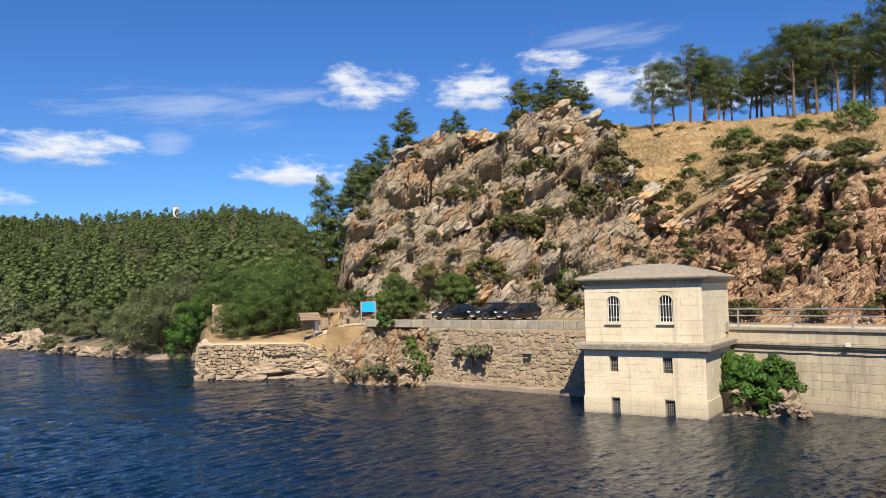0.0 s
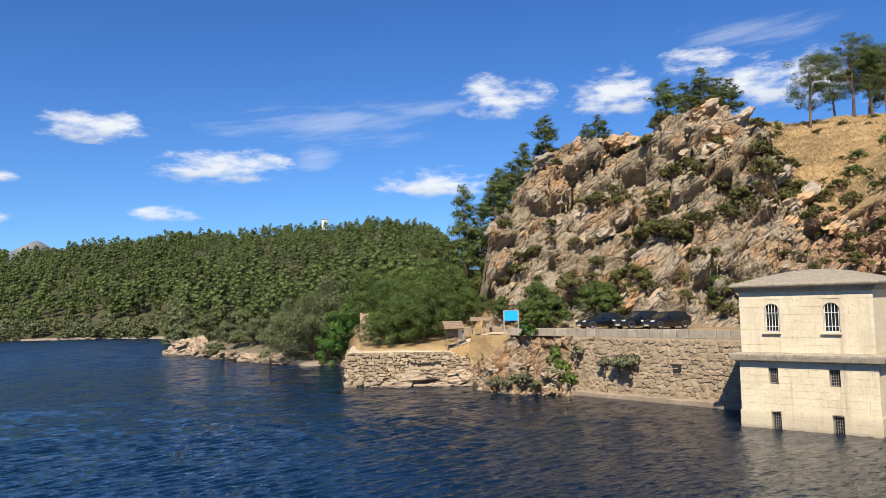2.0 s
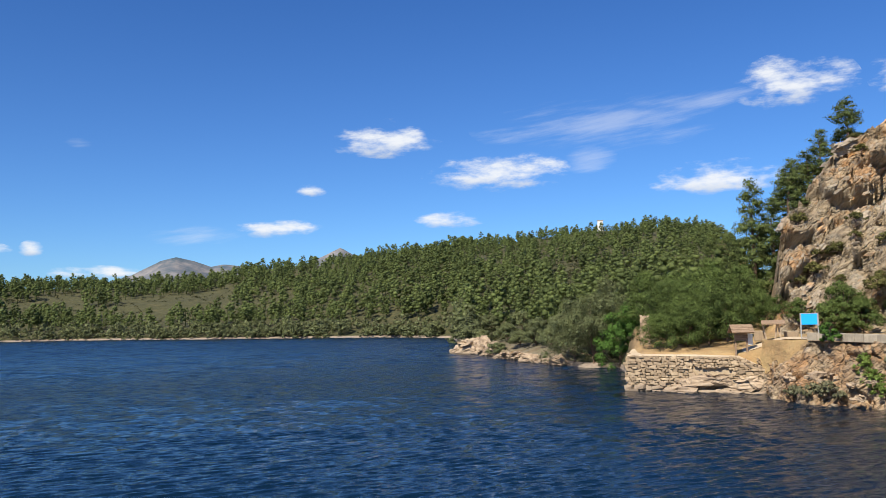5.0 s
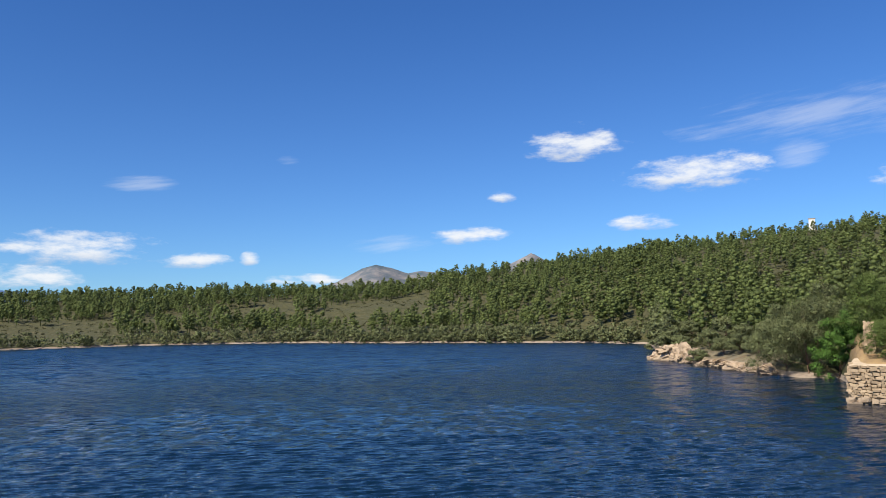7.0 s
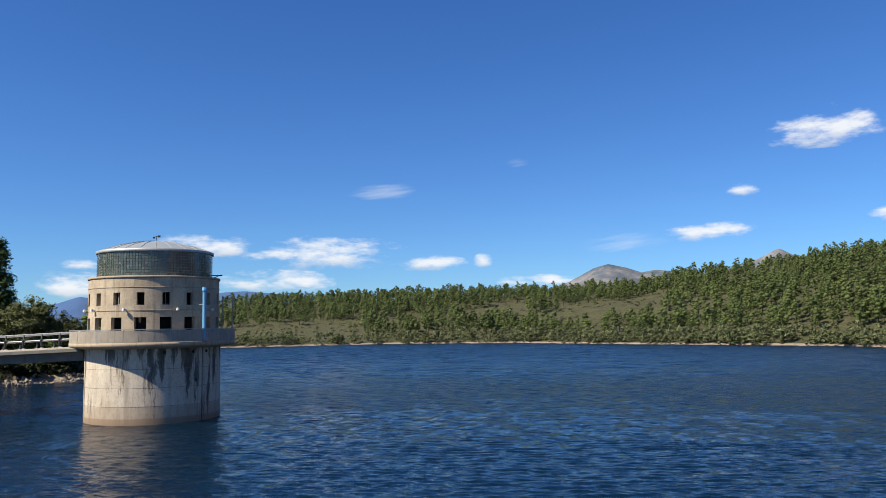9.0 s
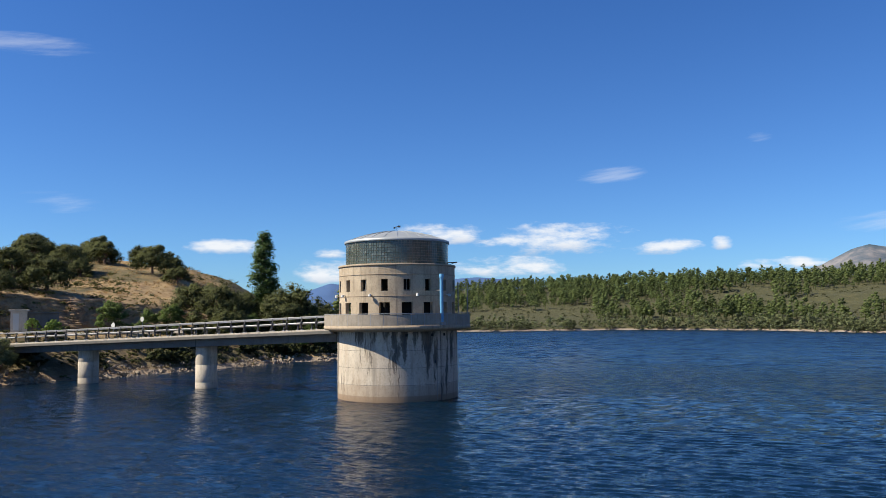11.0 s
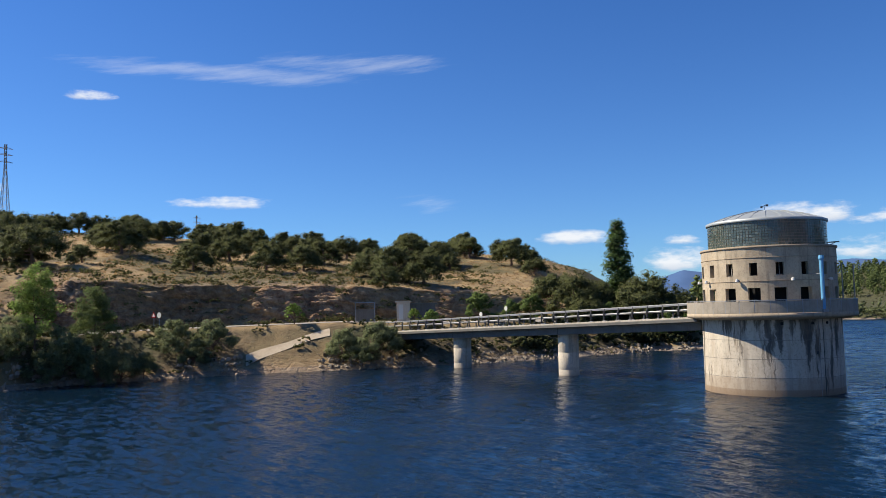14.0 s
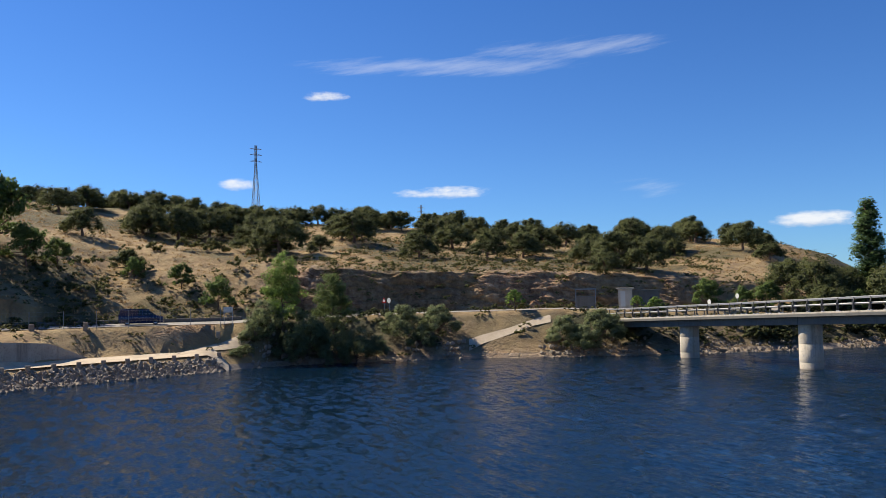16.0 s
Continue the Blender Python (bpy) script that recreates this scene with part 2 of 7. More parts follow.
# ---- ground materials ----
ground_mat = material("ground")
g = Nodes(ground_mat)
gp = g.place()
big, mid, fine = g.noise(gp, 0.06, 3), g.noise(gp, 0.45, 5), g.noise(gp, 3.0, 6, 0.7)
rock_a = g.node("ShaderNodeAttribute", attribute="rock").outputs["Fac"]
lush_a = g.node("ShaderNodeAttribute", attribute="lush").outputs["Fac"]
red_a = g.node("ShaderNodeAttribute", attribute="red").outputs["Fac"]
strata = g.noise(g.beds((0, radians(40), 0), (0.5, 0.7, 1.6)), 0.9, 7, 0.72)
cells = g.voronoi(g.beds((0, radians(40), 0), (0.45, 0.8, 1.4)), 0.75)
rockc = g.ramp(strata, [(0.28, (0.11, 0.09, 0.065)), (0.42, (0.29, 0.235, 0.165)), (0.56, (0.44, 0.36, 0.25)), (0.78, (0.55, 0.465, 0.34))])
rockc = g.mix(g.ramp(g.noise(gp, 0.16, 5, 0.7), [(0.52, 0.0), (0.64, 0.75)]), rockc, (0.50, 0.27, 0.11))
rockc = g.mix(g.ramp(g.noise(gp, 0.7, 5, 0.7), [(0.52, 0.0), (0.66, 0.6)]), rockc, (0.34, 0.33, 0.28))
redc = g.ramp(g.noise(gp, 1.1, 6, 0.75), [(0.32, (0.11, 0.064, 0.042)), (0.45, (0.35, 0.20, 0.115)), (0.56, (0.52, 0.35, 0.205)), (0.72, (0.63, 0.50, 0.35))])
rockc = g.mix(red_a, rockc, redc)
rockc = g.mix(g.ramp(cells.outputs["Color"], [(0.0, 0.0), (1.0, 0.4)]), rockc, (0.55, 0.44, 0.31), "MULTIPLY")
dry = g.ramp(mid, [(0.3, (0.26, 0.155, 0.075)), (0.5, (0.42, 0.27, 0.125)), (0.7, (0.54, 0.38, 0.18))])
dry = g.mix(g.ramp(fine, [(0.35, 0.0), (0.7, 0.55)]), dry, (0.26, 0.21, 0.10))
scrub = g.ramp(mid, [(0.3, (0.024, 0.031, 0.009)), (0.55, (0.044, 0.051, 0.014)), (0.72, (0.085, 0.072, 0.028)), (0.86, (0.33, 0.20, 0.10))])
soil = g.mix(lush_a, dry, scrub)
allc = g.mix(g.math("MULTIPLY", rock_a, 1.0, True), soil, rockc)
height = g.node("ShaderNodeSeparateXYZ", {0: g.place()}).outputs[2]
shore = g.math("MULTIPLY", g.math("LESS_THAN", height, 0.5), g.math("SUBTRACT", 1.0, rock_a), True)
allc = g.mix(shore, allc, g.ramp(fine, [(0.3, (0.16, 0.12, 0.09)), (0.6, (0.33, 0.27, 0.21))]))
g.colour(allc)
g.rough(0.95)
edges = g.voronoi(g.beds((0, radians(40), 0), (0.4, 0.75, 1.4)), 0.8, "DISTANCE_TO_EDGE").outputs["Distance"]
edges2 = g.voronoi(g.beds((0, radians(36), radians(15)), (0.5, 0.8, 1.7)), 2.3, "DISTANCE_TO_EDGE").outputs["Distance"]
crack = g.math("ADD", g.math("MULTIPLY", strata, 0.8), g.math("ADD", g.math("MULTIPLY", fine, 0.7), g.math("MULTIPLY", g.math("ADD", g.math("MINIMUM", edges, 0.12), g.math("MULTIPLY", g.math("MINIMUM", edges2, 0.1), 0.6)), g.math("MULTIPLY", rock_a, 7.0))))
g.bump(crack, 1.0, 0.3)

water_mat = material("water", (0.002, 0.011, 0.025), 0.05)
w_ = Nodes(water_mat)
w_.bsdf.inputs["IOR"].default_value = 1.33
chop = w_.noise(w_.beds((0, 0, radians(220)), (1.0, 0.42, 0)), 4.2, 4, 0.6)
far_off = w_.node("ShaderNodeVectorMath", {0: w_.place()}, operation="LENGTH").outputs["Value"]
jitter = w_.node("ShaderNodeTexNoise", {"Vector": w_.beds((0, 0, radians(220)), (1.0, 0.42, 0)), "Scale": 4.6, "Detail": 4.0}).outputs["Color"]
tilt = w_.node("ShaderNodeVectorMath", {0: jitter, 1: (0.5, 0.5, 0.5)}, operation="SUBTRACT").outputs[0]
tilt = w_.node("ShaderNodeVectorMath", {0: tilt, 1: (1, 1, 0)}, operation="MULTIPLY").outputs[0]
for scale_, lo_, hi_, weight_ in ((1.7, 20.0, 55.0, 1.7), (0.7, 60.0, 150.0, 2.0)):  # longer ripples, which carry further
    more = w_.node("ShaderNodeTexNoise", {"Vector": w_.beds((0, 0, radians(220)), (1.0, 0.36, 0)), "Scale": scale_, "Detail": 2.0}).outputs["Color"]
    more = w_.node("ShaderNodeVectorMath", {0: more, 1: (0.5, 0.5, 0.5)}, operation="SUBTRACT").outputs[0]
    more = w_.node("ShaderNodeVectorMath", {0: more, 1: (weight_, weight_, 0)}, operation="MULTIPLY").outputs[0]
    grow = w_.node("ShaderNodeVectorMath", {0: more}, operation="SCALE")
    w_.put(grow.inputs["Scale"], w_.ramp(w_.math("DIVIDE", far_off, 300.0), [(lo_ / 300, 0.0), (hi_ / 300, 1.0)]))
    tilt = w_.node("ShaderNodeVectorMath", {0: tilt, 1: grow.outputs[0]}, operation="ADD").outputs[0]
much = w_.node("ShaderNodeVectorMath", {0: tilt}, operation="SCALE")
gusts = w_.ramp(w_.noise(w_.place(), 0.03, 3), [(0.35, 1.35), (0.65, 2.3)])
wxy = w_.node("ShaderNodeSeparateXYZ", {0: w_.place()})
lee_w = w_.ramp(w_.math("DIVIDE", wxy.outputs[1], 60.0), [(0.12, 0.38), (0.7, 0.0)])  # calm under the west bank
lee_e = w_.ramp(w_.math("DIVIDE", w_.math("ADD", wxy.outputs[0], 25.0), 40.0), [(0.1, 0.0), (0.8, 0.6)])  # and under the crag
calm_ = w_.math("SUBTRACT", 1.0, w_.math("MAXIMUM", lee_w, lee_e))
w_.put(much.inputs["Scale"], w_.math("MULTIPLY", calm_, w_.math("MULTIPLY", w_.ramp(w_.math("DIVIDE", far_off, 300.0), [(0.05, 0.5), (0.2, 0.6), (0.5, 0.35)]), gusts)))
w_.rough(w_.ramp(w_.math("DIVIDE", far_off, 300.0), [(0.06, 0.03), (0.2, 0.10), (0.6, 0.27)]))
lean_n = w_.node("ShaderNodeVectorMath", {0: w_.node("ShaderNodeNewGeometry").outputs["Normal"], 1: much.outputs[0]}, operation="ADD").outputs[0]
lean_n = w_.node("ShaderNodeVectorMath", {0: lean_n}, operation="NORMALIZE").outputs[0]
bn = w_.node("ShaderNodeBump", {"Strength": 0.6, "Distance": 0.14, "Height": chop, "Normal": lean_n})
w_.put(w_.bsdf.inputs["Normal"], bn.outputs[0])

# ---- the lie of the land ----
# Seen from the middle of the dam: for each bearing (degrees left of +y) the distance of the shore, the bank's top, the
# terrace's end, the cliff's or cutting's top and the ridge, with their heights over the water.
def along(az, bearings, values):
    return np.interp(az, bearings, values)


SHORE = ([-60, -45, -29, -24.5, -19.6, -9.6, 5.4, 9.9, 16.4, 16.9, 17.6, 20, 22.5, 25.5, 28.6, 29.4, 34.4, 41.7, 48.3, 55.3, 64.6, 73, 82.5, 84.0, 87.2, 92, 96, 101.8, 109.5, 119, 128, 131.6, 134.5, 140, 146.6, 175, 178, 296],
         [43, 44, 46, 47.5, 49.6, 52.6, 64, 67.6, 68.2, 78, 92, 94, 100, 112, 131, 204, 222, 236, 254, 286, 302, 292, 300, 121, 118.6, 108, 102, 95.5, 91.7, 90, 87.5, 85, 81.3, 77.5, 73, 66, 30, 30])


def stations(az):
    """Distances and heights of the eight stations, each an array as long as az."""
    r0 = along(az, *SHORE)
    r1 = r0 + along(az, [5, 7, 10, 16.6, 17.2, 28, 30, 83, 85, 92, 101.8, 109.5, 119, 125, 131, 134, 141, 147], [0.5, 1.2, 0.8, 0.8, 4, 3, 5, 5, 12, 14, 11, 10, 8, 8, 3, 7, 10, 6])
    z1 = along(az, [4, 7, 9.5, 16.6, 17.2, 28, 30, 83, 85, 101.8, 109.5, 117, 125, 131, 134, 141, 147, 178, 180], [4.15, 4.1, 2.9, 2.85, 1.3, 1.3, 1.0, 1.0, 3.6, 4.6, 5.2, 5.0, 4.7, 4.55, 4.5, 4.5, 4.5, 4.5, 1.0])
    r2 = np.maximum(r1 + 2, along(az, [-29, -19.6, -9.6, 0, 5.4, 7.5, 10, 16.6, 17.2, 28, 30, 41.7, 55, 83, 85, 92, 101.8, 109.5, 117, 125, 132, 141, 147], [56, 60, 73, 77, 77, 76, 79, 84, 115, 160, 235, 280, 330, 350, 140, 128, 116, 110, 108, 104, 100, 96, 84]))
    z2 = along(az, [7, 9, 12, 17, 28, 30, 45, 83, 85, 101.8, 109.5, 117, 147, 178, 180], [4.2, 4.2, 4.4, 4.4, 3.0, 6.0, 5.5, 4.5, 4.6, 5.0, 5.3, 5.1, 4.7, 4.7, 1.2])
    r3 = np.maximum(r2 + 3, along(az, [-29, -24, -20.5, -16.7, -14, -12, -8.5, -3, 2.4, 3.7, 5.3, 6.4, 7.0, 8.2, 12, 28, 30, 41.7, 55, 83, 85, 92, 96, 101, 109, 117, 127, 132, 140, 147], [69, 70, 72, 76, 82, 86, 88, 90, 90, 88, 86, 84, 83, 96, 200, 240, 290, 330, 385, 400, 165, 150, 131, 118.4, 112.4, 110.4, 106.6, 114, 120, 110]))
    z3 = along(az, [-40, -29.6, -26.7, -24, -20.5, -16.7, -14, -12, -8.5, -7, -5, -3, 0, 2.4, 3.7, 5.3, 6.4, 6.9, 7.5, 8.2, 12, 28, 30, 45, 83, 85, 92, 96, 101, 109, 127, 132, 140, 147, 178, 180],
               [16, 16.2, 15.8, 17.0, 15.4, 13.4, 17, 25.0, 27.2, 26, 25.0, 24.6, 24.4, 23.6, 21.5, 17.3, 15.6, 13, 8, 5, 14, 14, 16, 13, 9, 5.0, 7.0, 8.5, 9.3, 9.7, 11, 12.0, 13.8, 15, 8, 2])
    r4 = np.maximum(r3 + 4, along(az, [-29, -12, 5, 8.2, 12, 30, 45, 83, 85, 92, 96, 105, 121, 147], [112, 118, 122, 150, 420, 450, 470, 490, 230, 190, 185, 195, 195, 175]))
    z4 = along(az, [-40, -29.7, -20, -12, -8, -3, 2.4, 5, 8.2, 12, 15.7, 29, 35, 43, 47, 51, 59, 73, 83, 85, 88, 92, 96, 105, 121, 137, 147, 178, 180], [28, 28.2, 29.5, 30.5, 30, 28.5, 26, 18, 10, 46, 49, 43, 37.5, 31.5, 25.5, 23.5, 24, 21, 18.5, 5, 6.5, 15.0, 18.6, 20.4, 24.2, 26, 27.5, 16, 4])
    r5 = np.full_like(az, 1300.0)
    z5 = along(az, [-40, 10, 30, 83, 90, 120, 150, 180], [30, 30, 20, 6, 6, 20, 20, 4])
    r6 = np.full_like(az, 4700.0)
    z6 = np.full_like(az, 3.0)
    return (np.stack([r0 - 7, r0, r1, r2, r3, r4, r5, r6]), np.stack([np.full_like(az, -4.0), np.full_like(az, -0.25), z1, z2, z3, z4, z5, z6]))


RAMP_ROAD = ([130, 131, 134, 141, 147, 153], [92, 91.5, 90, 88.3, 86, 84])


def ramp_cut(az, r, z):
    """The boat ramp's terrace between the shore and the far road."""
    w = smooth(129.5, 133.5, az) * smooth(155, 152, az)
    r0, rn = along(az, *SHORE), along(az, *RAMP_ROAD)
    hi = along(az, [131, 132, 134, 136, 153], [3.1, 2.9, 2.3, 1.7, 1.6])
    r2 = np.minimum(r0 + 6.6, rn - 1.6)
    rw = np.where(az > 141.0, along(az, [141.1, 144.3, 147.5, 153], [84.2, 81.2, 78.6, 75]), r2 + 0.3)  # foot of the wing wall or scarp
    brow = along(az, [131, 133, 137, 139.5, 141, 144.2, 147.5, 153], [3.9, 3.7, 3.4, 2.5, 1.8, 3.0, 3.55, 3.6])
    knots = [(r0 - 7, -4.0), (r0, -0.25), (r0 + 3.2, 1.35), (np.minimum(r2, rw - 0.2), hi), (rw + 0.8, brow), (rn - 0.6, 4.4), (rn + 6, 4.6)]
    low = np.full_like(np.asarray(z, float), -4.0)
    for (ra, za), (rb, zb) in zip(knots, knots[1:]):
        rb = np.maximum(rb, ra + 0.3)
        f = np.clip((r - ra) / (rb - ra), 0, 1)
        low = np.where(r >= ra, za + (zb - za) * f, low)
    w = np.where(r < rn + 6, w, 0)
    return z * (1 - w) + low * w


def ground_z(x, y):
    """The ground's height at x, y, without its roughness."""
    az = np.degrees(np.arctan2(-x, y))
    az = az + 360 if az < -60 else az
    rs, zs = stations(np.array([float(az)]))
    r = math.hypot(x, y)
    return float(ramp_cut(np.array([float(az)]), np.array([r]), np.array([np.interp(r, rs[:, 0], zs[:, 0])]))[0])


def on_ground(az, r):
    p = polar(az, r)
    return Vector((p.x, p.y, ground_z(p.x, p.y)))


columns = np.concatenate([np.arange(-60, -32, 2.0), np.arange(-32, 9, 0.13), np.arange(9, 30, 0.3), np.arange(30, 84, 0.4), np.arange(84, 150, 0.3), np.arange(150, 301, 3.0)])
steps = [3, 8, 12, 66, 60, 24, 5]
fracs = [(s, i / n) for s, n in enumerate(steps) for i in range(n)] + [(6, 1.0)]
RS, ZS = stations(columns)
rr = np.stack([RS[s] + (RS[s + 1] - RS[s]) * f for s, f in fracs], 1)
zz = np.stack([ZS[s] + (ZS[s + 1] - ZS[s]) * f for s, f in fracs], 1)
zz = ramp_cut(columns[:, None] + 0 * rr, rr, zz)
seg = np.array([s + f for s, f in fracs])[None, :] + 0 * rr
azs = columns[:, None] + 0 * rr
ca = np.radians(azs)
pts = np.stack([-np.sin(ca) * rr, np.cos(ca) * rr, zz], -1).reshape(-1, 3)
A_, S_, R_ = azs.ravel(), seg.ravel(), rr.ravel()
# which parts are bare rock, reddish broken rock, green scrub
crag = smooth(-33, -31, A_) * smooth(8.0, 6.6, A_) * smooth(2.85, 3.02, S_) * smooth(4.12, 4.0, S_)
grassy = smooth(-13.5, -15.5, A_) * smooth(3.95, 4.02, S_)
crag = crag * (1 - grassy)
patch = fractal(pts * 0.11, 3, 40)
crest = smooth(-13.5, -11, A_) * smooth(6, 4, A_) * smooth(4.0, 4.05, S_) * smooth(4.35, 4.2, S_) * (patch > 0.5)
cut_left = smooth(96, 100, A_) * smooth(132, 128, A_) * smooth(2.9, 3.0, S_) * smooth(4.12, 3.95, S_)
spit = smooth(20, 23, A_) * smooth(29.2, 28.6, A_) * smooth(0.9, 1.0, S_) * smooth(2.5, 2.0, S_)
out_dir = np.stack([np.sin(ca), -np.cos(ca), 0 * ca + 0.35], -1).reshape(-1, 3)
DIP = radians(34)  # the beds rise to the east
lay = np.stack([(pts[:, 0] * math.cos(DIP) + pts[:, 2] * math.sin(DIP)) * 0.74, pts[:, 1] * 0.8, (pts[:, 2] * math.cos(DIP) - pts[:, 0] * math.sin(DIP)) * 1.15], -1)
steep = np.clip(crag + crest * 0.6 + spit * 0.4 + cut_left * 0.3, 0, 1)
sel = steep > 0.01
shift = np.zeros(len(pts))
q = lay[sel]
shift[sel] = steep[sel] * (2.1 * blocks(q * 0.16, 3) + 1.2 * blocks(q * 0.4, 9) + 0.55 * blocks(q * 0.95, 17) + 0.2 * blocks(q * 2.2, 23) + 1.6 * (fractal(q * 0.1, 3, 5) - 0.5))
hold = smooth(3.0, 3.12, S_) * smooth(4.3, 4.0, S_) + spit
pts += out_dir * (shift * np.clip(hold, 0, 1))[:, None]
rough = smooth(2.9, 3.2, S_) * smooth(6, 5, S_) * (1 - steep)
pts[:, 2] += rough * ((fractal(pts * 0.05, 4, 60) - 0.5) * 2.4 + (fractal(pts * 0.5, 3, 70) - 0.5) * 0.7)
bank = smooth(0.8, 1.0, S_) * smooth(2.2, 1.9, S_) * smooth(16.8, 17.5, A_) * (1 - 0.9 * smooth(130, 132, A_)) * (1 - 0.6 * smooth(109, 111, A_) * smooth(119, 117, A_))
pts[:, 2] += bank * (fractal(pts * 0.8, 4, 80) - 0.5) * 1.3
scarp = smooth(131.5, 133.5, A_) * smooth(153, 150, A_) * smooth(7.2, 8.2, R_ - along(A_, *SHORE)) * smooth(-0.2, -1.4, R_ - along(A_, *RAMP_ROAD))
pts[:, 2] += scarp * ((fractal(pts * 0.35, 3, 83) - 0.5) * 0.7 + (fractal(pts * 1.3, 3, 84) - 0.5) * 0.5)
nc, nr = rr.shape
idx = np.arange(nc * nr).reshape(nc, nr)
faces = np.stack([idx[:-1, :-1], idx[:-1, 1:], idx[1:, 1:], idx[1:, :-1]], -1).reshape(-1, 4)[:, ::-1]
gm = quads("ground", pts, faces, ground_mat)
lush = (smooth(9, 11, A_) * (1 - smooth(17.2, 16.8, A_) * smooth(92, 84, R_))) * smooth(84, 83, A_) * 0.95 + smooth(84, 85, A_) * (0.16 + 0.6 * smooth(0.47, 0.6, fractal(pts * 0.07, 3, 33))) + (A_ < 9) * (0.05 + 0.4 * smooth(0.55, 0.65, fractal(pts * 0.12, 3, 35)))
red = smooth(-13, -17, A_) * smooth(4.2, 3.9, S_) * 1.0 * (A_ < 9) + cut_left
# shade under bridge and bushes is painted on the bank as dark scrub colour
shade_bank = smooth(85.5, 87.5, A_) * smooth(131, 129.5, A_) * smooth(1.15, 1.3, S_) * smooth(2.05, 1.9, S_)
lush = np.maximum(lush, shade_bank * (1 - 0.4 * smooth(108, 110, A_) * smooth(119, 117, A_)) * (0.85 + 0.3 * smooth(0.42, 0.55, fractal(pts * 0.25, 3, 37))))
ramp_bank = smooth(131, 133, A_) * smooth(153, 151, A_) * (R_ < along(A_, *RAMP_ROAD) + 6)
lush = lush * (1 - 0.75 * ramp_bank)
dug = ramp_bank * smooth(139, 137, A_) * smooth(7.2, 7.9, R_ - along(A_, *SHORE)) * smooth(9.6, 8.6, R_ - along(A_, *SHORE))
bank_l = smooth(85, 87, A_) * smooth(131.5, 130, A_) * smooth(0.9, 1.0, S_) * smooth(2.1, 1.8, S_)
red = np.clip(red + bank_l * 0.8 + dug, 0, 1)
for key, val in (("rock", np.clip(dug * 0.8 + bank_l * (1 - 0.6 * shade_bank) * (0.2 + 0.4 * smooth(0.35, 0.55, patch)) + (steep - cut_left * 0.3) * 1.3 + cut_left * (0.45 + 0.5 * smooth(0.4, 0.6, patch)), 0, 1)), ("lush", np.clip(lush, 0, 1)), ("red", np.clip(red, 0, 1))):
    gm.attributes.new(key, "FLOAT", "POINT").data.foreach_set("value", val.astype(np.float32))
tagged(new("ground", gm), "dry grass, scrub and broken brown rock round a reservoir", "ground", kind="structure")

# the water, with its waves
def wave_height(x, y, r, az):
    q = np.random.default_rng(12)
    z = np.zeros_like(x)
    for k in range(46):
        lam = 0.32 * (0.95 / 0.32) ** (k / 45.0)
        t = radians(50) + q.normal() * 0.3
        ph = q.random() * 6.28
        wob = 0.9 * np.sin(x * 0.013 * (1 + 0.1 * k) + k) + 0.9 * np.sin(y * 0.017 + 2.1 * k)
        a = 0.0075 * lam ** 0.6 * smooth(lam * 85 + 10, lam * 60 + 5, r)
        z += a * np.sin((-math.sin(t) * x + math.cos(t) * y) * 2 * math.pi / lam + ph + wob)
    for k in range(16):  # longer waves, out on the open water
        lam = 2.6 * (6.0 / 2.6) ** (k / 15.0)
        t = radians(50) + q.normal() * 0.35
        z += 0.0045 * lam * smooth(75, 130, r) * np.sin((-math.sin(t) * x + math.cos(t) * y) * 2 * math.pi / lam + q.random() * 6.28 + 1.3 * np.sin(x * 0.021 + k) + 1.3 * np.sin(y * 0.019 + 2 * k))
    p = np.stack([x * 0.016, y * 0.016, 0 * x], -1)
    calm = 0.55 + 0.6 * fractal(p, 3, 21)
    calm = calm * (1 - 0.3 * smooth(12, 0, az) - 0.25 * smooth(88, 104, az) - 0.1 * smooth(40, 22, r))
    return z * np.clip(calm, 0.12, 1.1)


w_az = np.radians(np.concatenate([[-50, -40], np.arange(-33, 152, 0.2), [160, 170, 176]]))
w_r = np.concatenate([[2, 10, 16], np.arange(20, 48, 0.13), np.arange(48, 110, 0.36), np.arange(110, 330, 1.2), [340, 400, 520]])
wa, wr = np.meshgrid(w_az, w_r, indexing="ij")
wx, wy = -np.sin(wa) * wr, np.cos(wa) * wr
wz = wave_height(wx, wy, wr, np.degrees(wa))
wz[:, :3] = 0
ii = np.arange(wx.size).reshape(wx.shape)
wf = np.stack([ii[:-1, :-1], ii[:-1, 1:], ii[1:, 1:], ii[1:, :-1]], -1).reshape(-1, 4)[:, ::-1]
wm = quads("water", np.stack([wx, wy, wz], -1).reshape(-1, 3), wf, water_mat, False)
water = tagged(new("water", wm), "deep blue rippled reservoir water", "water", kind="structure")

